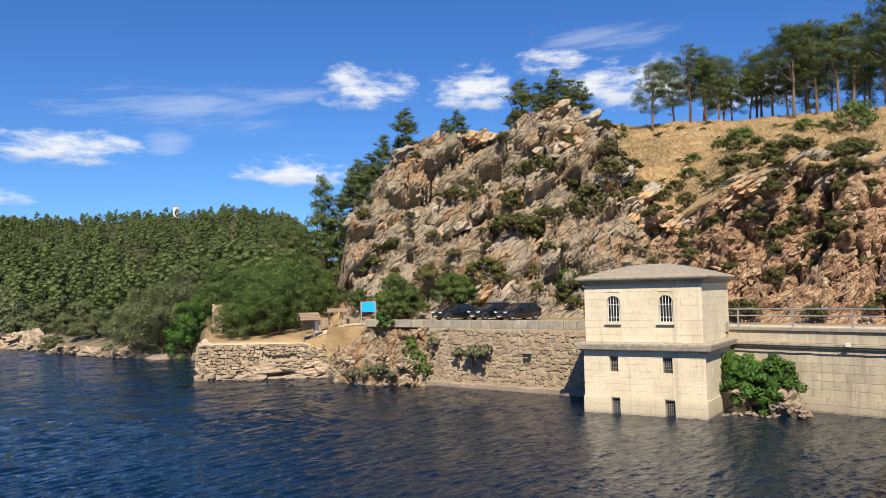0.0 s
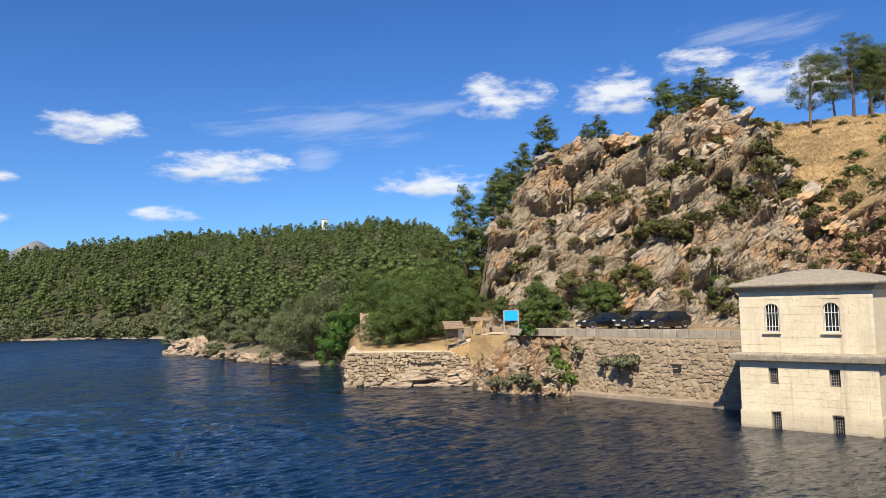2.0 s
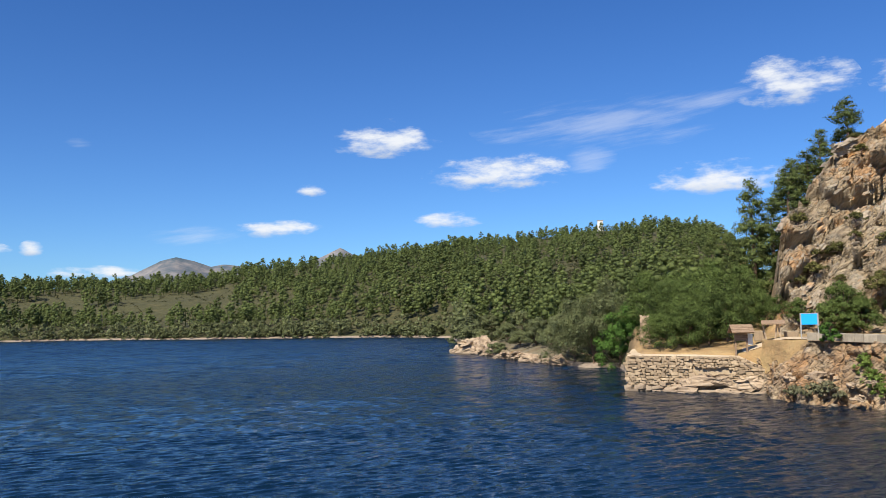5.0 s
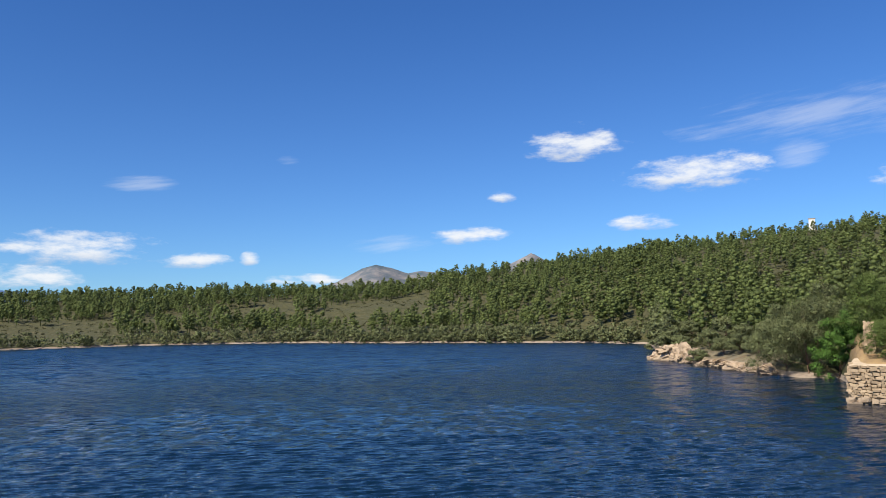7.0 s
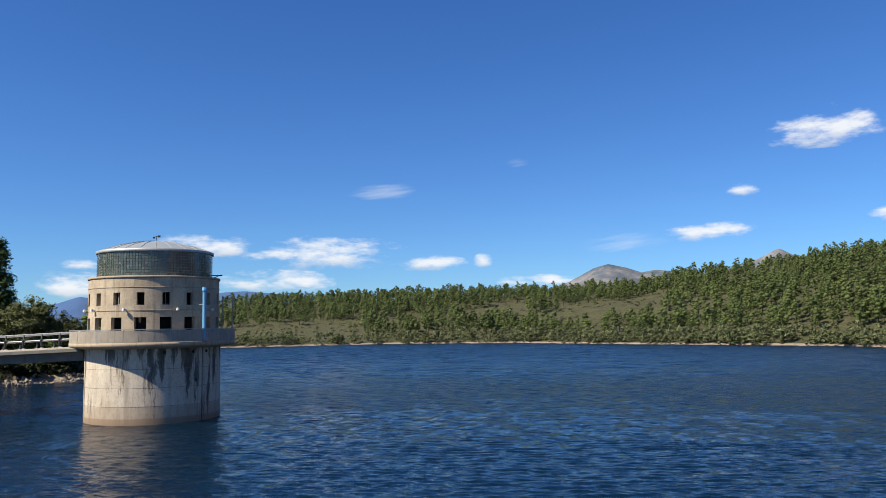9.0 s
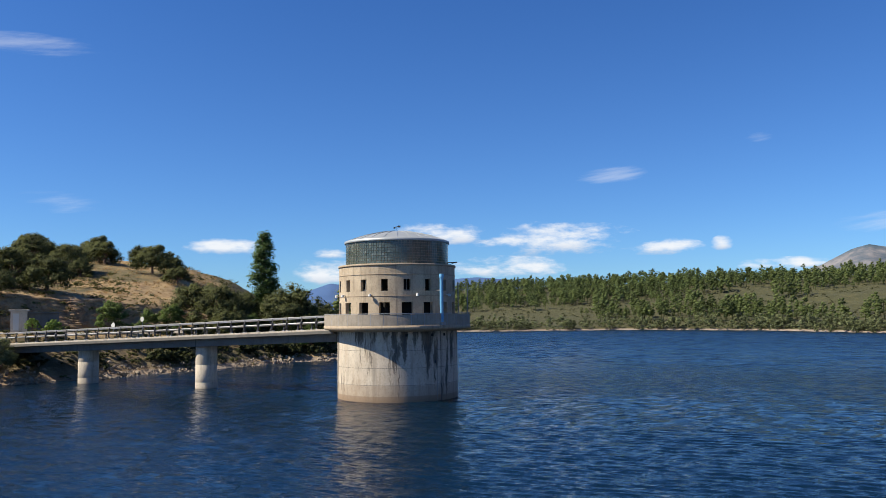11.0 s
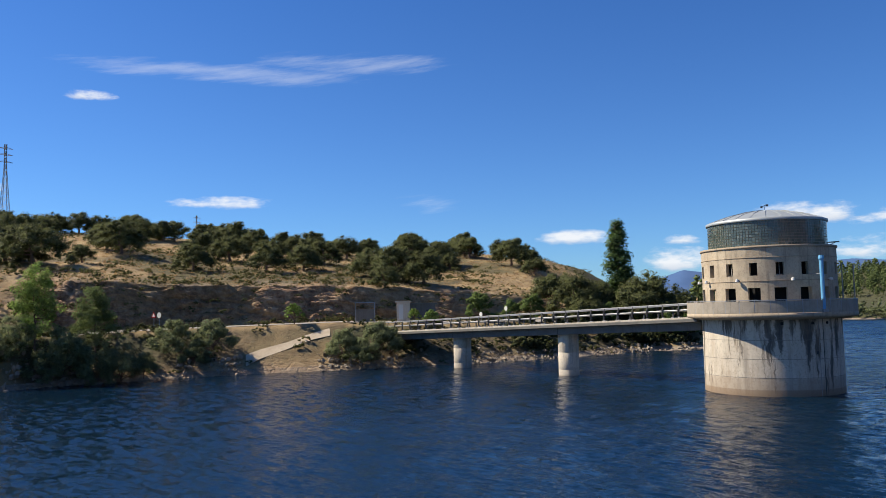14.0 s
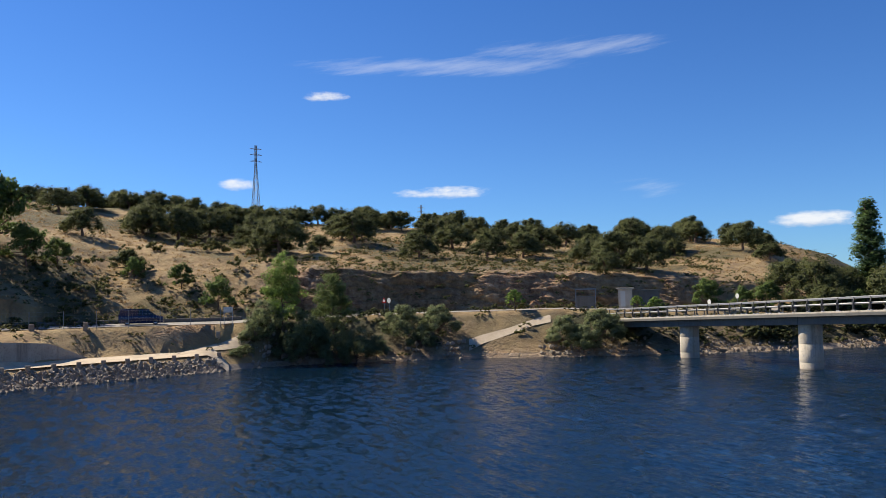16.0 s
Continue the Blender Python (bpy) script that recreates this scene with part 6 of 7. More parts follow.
# ---- distant mountains ----
mount_mat = material("distant_mountain", (0.2, 0.22, 0.25), 1.0)
mt = Nodes(mount_mat)
mtn = mt.noise(mt.place(0.004), 2.0, 8, 0.7)
mt.colour(mt.ramp(mtn, [(0.38, (0.045, 0.075, 0.10)), (0.5, (0.115, 0.125, 0.14)), (0.66, (0.23, 0.215, 0.21))]))
# the haze of distance is put into this mountain's blue colour
haze_mount = material("haze_blue_mountain", (0.07, 0.13, 0.24), 1.0)
bm_ = Nodes(haze_mount)
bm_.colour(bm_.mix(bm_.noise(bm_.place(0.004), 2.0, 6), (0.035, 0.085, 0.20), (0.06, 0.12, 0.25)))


def mountain(name, label, mat, r, az0, az1, profile, seed):
    """A far range: profile gives the skyline's height in degrees at bearings."""
    n_, k_ = 90, 14
    vs = np.zeros((n_ + 1, k_ + 1, 3))
    for i in range(n_ + 1):
        a = az0 + (az1 - az0) * i / n_
        top = r * math.tan(radians(np.interp(a, *profile)))
        for j in range(k_ + 1):
            f = j / k_
            p = polar(a, r - 900 * (1 - f))
            vs[i, j] = (p.x, p.y, EYE - 10 + (top + 10) * f ** 1.15)
    flat_ = vs.reshape(-1, 3)
    amp = np.tile(np.sin(np.pi * np.linspace(0, 1, k_ + 1)) * 70 + 6, n_ + 1)
    flat_[:, 2] += (fractal(flat_ * 0.005, 5, seed) - 0.5) * amp
    ii = np.arange((n_ + 1) * (k_ + 1)).reshape(n_ + 1, k_ + 1)
    fs = np.stack([ii[:-1, :-1], ii[1:, :-1], ii[1:, 1:], ii[:-1, 1:]], -1).reshape(-1, 4)[:, ::-1]
    return tagged(new(name, quads(name, flat_, fs, mat, False)), label, "mountain", kind="structure")


mountain("mountain_north", "bare grey rocky mountain far away", mount_mat, 4200, 33, 56, ([33, 35.5, 36.4, 37.3, 38.4, 40, 42, 43.5, 45.4, 46.3, 47.4, 48.6, 49.6, 51.4, 53, 56], [3.0, 3.6, 4.2, 4.75, 4.2, 3.5, 3.3, 3.4, 3.62, 3.45, 3.85, 4.12, 3.85, 2.9, 2.4, 0.5]), 7)
mountain("mountain_west", "blue hazy mountain far away", haze_mount, 4400, 70, 96, ([70, 74.5, 76.0, 78, 81, 83.5, 85.1, 86.5, 88.5, 92, 96], [2.2, 2.6, 2.5, 2.2, 1.9, 2.0, 2.25, 1.75, 1.0, 0.4, 0.2]), 11)

# ---- trees and bushes ----
def leaf_mat(name, low, high, through_=0.25, soft_=True):
    m = material(name, low, 0.6)
    n = Nodes(m)
    rnd = n.node("ShaderNodeNewGeometry").outputs["Random Per Island"]
    own = n.node("ShaderNodeObjectInfo").outputs["Random"]
    c = n.ramp(rnd, [(0.0, low), (0.75, high), (1.0, tuple(min(1, h * 1.25) for h in high))])
    # tone: painted shade of the inner cores, and variation from tree to tree
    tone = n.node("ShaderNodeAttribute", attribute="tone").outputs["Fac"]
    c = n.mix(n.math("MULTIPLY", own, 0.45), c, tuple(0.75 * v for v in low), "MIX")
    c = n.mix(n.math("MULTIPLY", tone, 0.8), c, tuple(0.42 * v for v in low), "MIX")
    c = n.mix(n.ramp(n.noise(n.place(), 0.35, 3), [(0.4, 0.0), (0.7, 0.35)]), c, tuple(1.2 * v for v in high))
    n.colour(c)
    n.rough(0.7)
    n.bsdf.inputs["Specular IOR Level"].default_value = 0.25
    t = n.node("ShaderNodeBsdfTranslucent", {"Color": c})
    if soft_:  # sprays of leaves shade as the rounded clump that they belong to
        lean = n.node("ShaderNodeAttribute", attribute="lean").outputs["Vector"]
        turn_ = n.node("ShaderNodeVectorTransform", {0: lean})
        turn_.vector_type, turn_.convert_from, turn_.convert_to = "NORMAL", "OBJECT", "WORLD"
        n.put(n.bsdf.inputs["Normal"], turn_.outputs[0])
        n.put(t.inputs["Normal"], turn_.outputs[0])
    mixn = n.node("ShaderNodeMixShader", {0: through_, 1: n.bsdf.outputs[0], 2: t.outputs[0]})
    n.put(n.t.nodes["Material Output"].inputs["Surface"], mixn.outputs[0])
    return m


pine_leaf = leaf_mat("pine_needles", (0.066, 0.10, 0.030), (0.185, 0.235, 0.072), 0.42)
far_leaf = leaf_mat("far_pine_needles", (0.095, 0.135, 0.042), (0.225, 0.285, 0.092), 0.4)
oak_leaf = leaf_mat("holm_oak_leaves", (0.055, 0.068, 0.022), (0.15, 0.165, 0.058), 0.35)
poplar_leaf = leaf_mat("poplar_leaves", (0.045, 0.082, 0.024), (0.11, 0.175, 0.052), 0.35)
fig_leaf = leaf_mat("fig_leaves", (0.055, 0.125, 0.022), (0.135, 0.27, 0.052), 0.38)
ash_leaf = leaf_mat("ash_leaves", (0.085, 0.135, 0.033), (0.195, 0.27, 0.076), 0.45)
pale_leaf = leaf_mat("pale_ash_leaves", (0.13, 0.18, 0.055), (0.27, 0.34, 0.12), 0.55)
lime_leaf = leaf_mat("bright_leaves", (0.15, 0.24, 0.045), (0.33, 0.46, 0.12), 0.6)
willow_leaf = leaf_mat("willow_leaves", (0.125, 0.155, 0.07), (0.28, 0.32, 0.15), 0.45)
broom_leaf = leaf_mat("broom_leaves", (0.075, 0.085, 0.024), (0.19, 0.185, 0.06), 0.35)
# scrub darkened in colour for the shade between crowns and on the bank
shaded_scrub = leaf_mat("shaded_scrub_leaves", (0.026, 0.036, 0.010), (0.068, 0.076, 0.022), 0.2)
sage_leaf = leaf_mat("sage_leaves", (0.13, 0.14, 0.08), (0.26, 0.26, 0.15))
bark_mat = material("bark", (0.16, 0.11, 0.08), 0.95)
bk = Nodes(bark_mat)
bkn = bk.noise(bk.coords(1.0, "Object", (6, 6, 1.2)), 2.0, 5)
bk.colour(bk.ramp(bkn, [(0.3, (0.07, 0.05, 0.04)), (0.6, (0.20, 0.13, 0.09)), (0.8, (0.30, 0.20, 0.14))]))
bk.bump(bkn, 0.8, 0.05)


_ico = bmesh.new()
bmesh.ops.create_icosphere(_ico, subdivisions=1, radius=1.0)
ICO_V, ICO_F = np.array([p.co for p in _ico.verts]), np.array([[p.index for p in q.verts] for q in _ico.faces])
_ico.free()


def leaves(r, centres, sizes, count, leaf, droop=0.0, hollow=0.55, core=0.0):
    """Sprays of leaves scattered over clumps, with cores darkened for the shade inside. Returns vertices, faces, soft
    normals and tones.
    """
    centres, sizes = np.asarray(centres, float), np.asarray(sizes, float)
    mid = (centres.max(0) + centres.min(0)) / 2
    mid[2] -= 0.15 * np.ptp(centres[:, 2])
    half = np.ptp(centres, axis=0) / 2 + sizes.mean(0) * 0.7
    w = sizes.prod(1) ** (2 / 3)
    pick = r.choice(len(centres), count, p=w / w.sum())
    d = r.normal(size=(count, 3))
    d /= np.linalg.norm(d, axis=1)[:, None]
    rad = hollow + (1 - hollow) * r.random(count) ** 0.5
    rad *= 1 + 0.25 * (r.random(count) < 0.12)
    c = centres[pick] + d * sizes[pick] * rad[:, None]
    nrm = d * 0.9 + r.normal(size=(count, 3)) * 0.7 + np.array([0, 0, 0.35 - droop])
    nrm /= np.linalg.norm(nrm, axis=1)[:, None]
    up = r.normal(size=(count, 3))
    a = np.cross(nrm, up)
    a /= np.linalg.norm(a, axis=1)[:, None]
    b = np.cross(nrm, a)
    s = leaf * (0.5 + 0.8 * r.random(count))[:, None]
    e = 0.3 + 0.3 * r.random(count)[:, None]
    v = np.stack([c - a * s * 0.9, c + a * s * 0.5 - b * s * e * 1.3, c + a * s * 0.5 + b * s * e * 1.3], 1).reshape(-1, 3)
    lean = 0.75 * d + 0.5 * np.clip((c - mid) / half, -1.2, 1.2) + r.normal(size=(count, 3)) * 0.3 + np.array([0, 0, 0.3])
    lean = np.repeat(lean / np.linalg.norm(lean, axis=1)[:, None], 3, axis=0)
    f = np.arange(count * 3).reshape(-1, 3)
    tone = np.zeros(len(v))
    # cores take a darker tone, which paints the shade within the crown
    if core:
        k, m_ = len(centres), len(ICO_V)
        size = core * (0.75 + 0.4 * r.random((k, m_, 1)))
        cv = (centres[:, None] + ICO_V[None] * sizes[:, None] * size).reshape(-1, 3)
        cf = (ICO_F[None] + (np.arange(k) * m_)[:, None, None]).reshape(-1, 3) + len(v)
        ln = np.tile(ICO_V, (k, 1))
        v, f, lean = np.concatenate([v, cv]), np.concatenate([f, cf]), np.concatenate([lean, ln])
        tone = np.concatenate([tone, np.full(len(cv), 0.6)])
    return v, f, lean, tone


def soft(me, lean, tone):
    me.attributes.new("lean", "FLOAT_VECTOR", "POINT").data.foreach_set("vector", np.ascontiguousarray(lean, dtype=np.float32).ravel())
    me.attributes.new("tone", "FLOAT", "POINT").data.foreach_set("value", tone.astype(np.float32))
    return me


def tree(kind, label, category, leaf, trunk_h, clumps, count, leaf_size, seed, trunk_r=0.16, lean=0.0, group="", core=0.42):
    """One tree or bush at the origin: trunk with limbs that reach its clumps, and a crown. clumps: (x, y, z, rx, ry, rz)."""
    r = np.random.default_rng(seed)
    ob = thing(kind, label, category, group=group)
    cl = np.array(clumps, float)
    wood = Geo()
    top = max(trunk_h, 0.2)
    n = 6
    path = [(lean * (i / n) ** 1.5 + 0.06 * math.sin(i * 1.7 + seed), 0.05 * math.sin(i * 2.3 + seed), -0.3 + (top + 0.3) * i / n) for i in range(n + 1)]
    wood.tube(path, [trunk_r * (1.25 - 0.85 * i / n) for i in range(n + 1)], 7)
    for k, c in enumerate(cl[:: max(1, len(cl) // 9)]):
        z0 = min(top * (0.45 + 0.5 * r.random()), max(0.15, c[2] - 0.1))
        f = (z0 + 0.3) / (top + 0.3)
        p0 = Vector((lean * f ** 1.5, 0, z0))
        p1 = Vector(c[:3])
        midp = p0.lerp(p1, 0.5) + Vector((0, 0, -0.12 * (p1 - p0).length * r.random()))
        first = wood.n
        wood.tube([p0, midp, p1], [trunk_r * 0.45, trunk_r * 0.28, trunk_r * 0.1], 5)
        ring = 7 * min(n - 1, int(f * n))
        wood.f += [(ring, ring + 1, first), (ring + 3, ring + 4, first + 2)]
    part("trunk", wood, bark_mat, ob, flat=False)
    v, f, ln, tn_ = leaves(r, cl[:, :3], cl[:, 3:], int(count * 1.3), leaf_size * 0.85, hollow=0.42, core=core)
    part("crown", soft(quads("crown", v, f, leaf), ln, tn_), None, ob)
    return ob


def pine_clumps(r, h, base, width, n, flat_top=0.3):
    out = []
    for i in range(n):
        f = (i + r.random()) / n
        z = base + (h - base) * f
        w = width * (1 - f) ** (0.55 + flat_top * 0.3) * (0.75 + 0.4 * r.random()) + 0.35
        for _ in range(int(4 + 2 * width) if f < 0.7 else 4):
            a, d = r.random() * 6.28, w * (0.35 + 0.6 * r.random())
            s = (0.36 + 0.36 * r.random() * (1.1 - f)) * (0.5 + 0.5 * width / 1.5)
            out.append((math.cos(a) * d, math.sin(a) * d, z + r.normal() * 0.3, s * 1.15, s * 1.15, s * 0.62))
    return out


def stone_pine_clumps(r, h, base, width, n):
    out = []
    for i in range(n):  # uneven masses of needles at the ends of limbs
        f = (i + r.random()) / n
        a, d = i * 2.4 + r.normal() * 0.6, width * (0.15 + 0.75 * r.random()) * (1 - 0.7 * f ** 1.8)
        z = base + (h - base) * f
        for k in range(7):
            s = 0.3 + 0.42 * r.random()
            out.append((math.cos(a) * d + r.normal() * 0.75, math.sin(a) * d + r.normal() * 0.75, z + r.normal() * 0.38, s * 1.25, s * 1.25, s * 0.75))
    return out


def dome_clumps(r, width, h, base, n, ragged=0.25):
    out = []
    for i in range(n):
        a, f = r.random() * 6.28, r.random() ** 0.5
        top = math.sqrt(max(0, 1 - f * f))
        s = width * (0.12 + 0.12 * r.random())
        z = max(base + 0.4 * s, base + (h - base - 0.5 * s) * (0.06 + 0.94 * top * (0.4 + 0.6 * r.random() ** 0.6)))
        j = 1 + ragged * r.normal()
        out.append((math.cos(a) * width * 0.8 * f * j, math.sin(a) * width * 0.8 * f * j, z, s * 1.15, s * 1.15, s * 0.85))
    return out


def kinds(make, n):
    return [make(i) for i in range(n)]


def away(protos, spots, tilt=0.0):
    """Sets copies of the prototypes at (x, y, z, scale, stretch); the prototypes take the first spots."""
    r = random.Random(len(spots) * 7 + 3)
    for i, (x, y, z, s, st) in enumerate(spots):
        ob = protos[i % len(protos)]
        m = pose(x, y, z, r.uniform(-tilt, tilt), r.uniform(-tilt, tilt), r.uniform(0, 360)) @ Matrix.Diagonal((s, s, s * st, 1))
        if i < len(protos):
            ob.matrix_basis = m
        else:
            o = copy_thing(ob, Matrix.Identity(4))
            o.matrix_basis = m



def surface_z(az, r):
    """Height of the ground as it was shaped, roughness included, near a bearing and a distance."""
    i = int(np.clip(np.searchsorted(columns, az), 0, nc - 1))
    row = pts.reshape(nc, nr, 3)[i]
    j = int(np.argmin(np.abs(np.hypot(row[:, 0], row[:, 1]) - r)))
    return float(row[j, 2])


def spot(az, r, s=1.0, st=1.0, sink=0.15):
    p = polar(az, r)
    return (p.x, p.y, surface_z(az, r) - sink, s, st)


def rr_(a, b):
    return float(rng.uniform(a, b))


# pines on the brow of the hill
hill_pines = kinds(lambda i: tree("pine_tree", "tall pine with bare brown trunk and dark green crown", "tree", pine_leaf, 8.4,
                                  stone_pine_clumps(np.random.default_rng(20 + i), 10.4 + 0.5 * (i % 2), 3.4 + 0.8 * (i % 4), 2.5 + 0.45 * (i % 3), 14), 8000, 0.12, 20 + i, 0.17, 0.5 * (i % 3 - 1), "pines on the hilltop", 0.2), 5)
sp = [spot(-15.2, 112, 1.0, 0.93)]
for k in range(25):
    az = -16.8 - 14.4 * (k / 24) ** 0.95 + rr_(-0.5, 0.5)
    sp.append(spot(az, 112 + rr_(-2, 16), 0.92 + 0.007 * k + rr_(-0.14, 0.16), 0.98 + 0.004 * k))
away(hill_pines, sp, 3)
# bushy young pines along the crag's edge and beside it
edge_pines = kinds(lambda i: tree("pine_tree", "bushy green pine growing among the rocks", "tree", pine_leaf, 4.4,
                                  pine_clumps(np.random.default_rng(40 + i), 5.2, 0.9, 1.7, 13), 5000, 0.10, 40 + i, 0.12, 0, "pines on the crag"), 3)
away(edge_pines, [spot(2.4, 93, 1.0, 1.02), spot(-1.4, 93, 0.85, 0.85), spot(-3.2, 92, 0.5), spot(-6.1, 93, 1.1, 1.0), spot(-8.7, 96, 1.05), spot(-10.2, 95, 0.85),
                  spot(-7.4, 98, 1.0), spot(5.8, 90, 1.15, 0.95), spot(4.2, 92, 1.0), spot(4.9, 91, 0.95), spot(-0.4, 95, 0.6), spot(-9.4, 97, 0.9), spot(-13.2, 100, 0.4), (*spot(6.3, 87, 1.1)[:5],)], 4)
big_pine = kinds(lambda i: tree("pine_tree", "large dense pine beside the cliff", "tree", pine_leaf, 9.0,
                                pine_clumps(np.random.default_rng(60 + i), 11.5, 1.2, 3.2, 17), 14000, 0.13, 60 + i, 0.26), 1)
away(big_pine, [spot(8.5, 92, 1.12, 1.18), spot(7.3, 95, 0.8), spot(10.1, 99, 0.85), spot(11.3, 108, 0.8)], 2)

# holm oaks on the left hill
oaks = kinds(lambda i: tree("holm_oak", "dark rounded holm oak on dry grass", "tree", oak_leaf, 2.0,
                            dome_clumps(np.random.default_rng(80 + i), 3.4, 4.9, 0.1, 85, 0.15), 9000, 0.13, 80 + i, 0.22, 0.2, "holm oaks on the hill"), 5)
OAK_ROWS = [(92.6, 127, 1.45), (94.4, 131, 1.3), (91.6, 130, 1.25), (87.9, 129, 1.65), (92.2, 122, 0.9), (88.6, 140, 1.05), (103.6, 124, 1.15), (105.6, 126, 1.25), (106.4, 117, 0.75), (107.4, 130, 1.1), (112.1, 136, 0.95), (114.7, 132, 0.95), (119.6, 128, 0.95),
            (124.2, 140, 1.2), (129.4, 122, 1.35), (131.0, 128, 1.2), (126.6, 126, 0.6), (136.2, 138, 1.3), (138.0, 140, 1.2), (134.2, 146, 1.3), (132.4, 150, 1.2), (139.4, 112, 0.7), (142.2, 128, 0.9), (87.4, 138, 1.1), (86.0, 142, 1.2), (92.4, 125, 1.0)]
sp = [spot(a, r, s * 1.05, 1.0) for a, r, s in OAK_ROWS]
for k in range(62):
    az = 94.5 + 54 * rng.random()
    lo, hi = (138, 198) if az > 97 else (140, 175)
    r_ = lo + (hi - lo) * rng.random() ** 0.6
    sp.append(spot(az, r_, rr_(0.7, 1.3), rr_(0.85, 1.05)))
for k in range(38):  # a line along the skyline
    sp.append(spot(95 + 53 * (k + rng.random()) / 38, 184 + rr_(-8, 8), rr_(0.75, 1.1)))
away(oaks, sp, 3)

# poplar behind the bridge
def poplar_cl(r):
    out = []
    for i in range(110):
        f, a = (i + r.random()) / 110, r.random() * 6.28
        w = 1.75 * min(1, (f + 0.12) * 4) * (1.03 - f) ** 0.32
        d = w * 0.62 * r.random() ** 0.5
        out.append((math.cos(a) * d, math.sin(a) * d, 0.7 + 14.6 * f, 0.22 + w * 0.33, 0.22 + w * 0.33, 0.75))
    return out


pop = tree("poplar", "tall narrow dark green poplar", "tree", poplar_leaf, 13.0, poplar_cl(np.random.default_rng(5)), 12000, 0.15, 5, 0.22)
away([pop], [spot(89.75, 132, 1.9, 0.54)])

# broadleaf trees and bushes on the banks
def bush(kind, label, leaf, w, h, n, count, size, seed, base=0.1, group="", trunk=0.9):
    n = int(n * 2.2)
    return tree(kind, label, "bush" if h < 4.5 else "tree", leaf, trunk, dome_clumps(np.random.default_rng(seed), w, h, base, n, 0.22), count, size, seed, 0.09, 0, group, 0.0 if leaf in (lime_leaf, sage_leaf, pale_leaf) else 0.3)


away([bush("willow_bush", "large grey-green willow bush hanging over the water", willow_leaf, 3.6, 6.6, 40, 19000, 0.082, 101)], [spot(20.8, 97.5, 1.1, 1.15), spot(19.5, 95, 1.1, 1.25), spot(18.2, 98, 1.15, 1.25)])
away([bush("fig_bush", "dense bright green fig bush at the water", fig_leaf, 2.9, 6.4, 30, 12000, 0.115, 103)], [spot(17.7, 92.8, 0.95, 1.2, 0.5), spot(16.9, 90.5, 0.75, 1.2, 0.4)])
ash = kinds(lambda i: bush("ash_tree", "leafy green ash tree behind the jetty", ash_leaf, 3.0, 5.8, 40, 15000, 0.09, 110 + i, -0.1, "trees behind the jetty", 2.6), 2)
away(ash, [spot(14.5, 71.8, 0.78, 0.95), spot(13.1, 72.2, 0.85, 1.05), spot(11.7, 72.6, 0.9, 1.1), spot(10.5, 74.2, 0.85, 1.15), spot(14.6, 77, 1.0), spot(12.6, 76, 0.98), spot(10.9, 78, 1.1, 1.05), spot(13.5, 84, 1.15), spot(9.6, 83, 1.1, 1.1), spot(11.8, 88, 1.2, 1.1), spot(15.6, 90, 1.1), spot(7.9, 81, 0.7)])
away([bush("willow_bush", "pale grey-green bush on the rocky spit", willow_leaf, 1.9, 2.6, 22, 4200, 0.10, 120)], [spot(26.2, 119, 1.0), spot(24.6, 117, 1.15), spot(23.5, 114, 1.2), spot(22.4, 110, 1.25), spot(25.5, 127, 1.3), spot(27.3, 132, 1.0), spot(23.4, 125, 1.4), spot(21.6, 118, 1.6), spot(24.4, 140, 1.6), spot(26.6, 150, 1.5), spot(28.0, 150, 1.3)])
# the left bank
away([bush("young_poplar", "bright green leafy young tree on the bank", lime_leaf, 2.3, 8.4, 60, 13000, 0.11, 130, 0.6, trunk=5.0)], [spot(129.3, 89.5, 1.05, 1.06)])
away([bush("ash_tree", "mid-green leafy tree standing among willows", pale_leaf, 2.3, 8.0, 60, 13000, 0.10, 131, 0.6, trunk=5.0)], [spot(125.8, 91.0, 1.1, 0.98)])
away([bush("willow_bush", "grey-green willow bush at the shore", willow_leaf, 2.4, 4.0, 28, 10500, 0.085, 132)], [spot(130.4, 88.4, 1.0, 1.1), spot(127.6, 88.6, 1.2, 1.2), spot(126.0, 88.4, 1.1, 1.2), spot(124.2, 88.6, 1.05, 1.1), spot(128.8, 87.6, 0.95), spot(122.8, 89.5, 0.7), spot(131.2, 87.8, 0.7), spot(131.9, 86.6, 0.5, 0.7), spot(132.4, 86.2, 0.42, 0.6), spot(131.6, 88.4, 0.5, 0.7)])
away([bush("osier_bush", "green osier bush above the shore", willow_leaf, 2.3, 3.4, 26, 9500, 0.085, 134)], [spot(120.8, 93.5, 1.2), spot(118.4, 94.5, 1.15), spot(119.6, 92, 0.8), spot(109.5, 94, 1.1), spot(107.1, 95, 1.3), spot(108.2, 93.5, 0.95), spot(106.2, 96.5, 0.9)])
away([bush("young_poplar", "small bright green tree by the road", lime_leaf, 1.3, 3.2, 20, 1500, 0.14, 136, 0.9, trunk=2.0)], [spot(112.9, 101, 0.95), spot(103.2, 104.5, 0.9), spot(104.4, 106, 0.7)])
away([bush("ash_tree", "dark green tree beside the road", ash_leaf, 2.2, 4.4, 26, 3200, 0.16, 138, 0.4, trunk=1.8)], [spot(99.8, 113, 1.05), spot(95.9, 116, 1.0), spot(97.4, 117, 0.8), spot(133.6, 101, 1.0), spot(147.2, 104, 1.7, 1.3), spot(149.2, 101, 1.7, 1.3), spot(145.4, 103, 1.2), spot(143.6, 106, 0.9), spot(136.0, 106, 0.8), spot(139.0, 108, 0.7), spot(86.6, 124, 1.0), spot(85.2, 126, 0.9), spot(88.0, 126, 0.9), spot(90.6, 124, 0.8)])
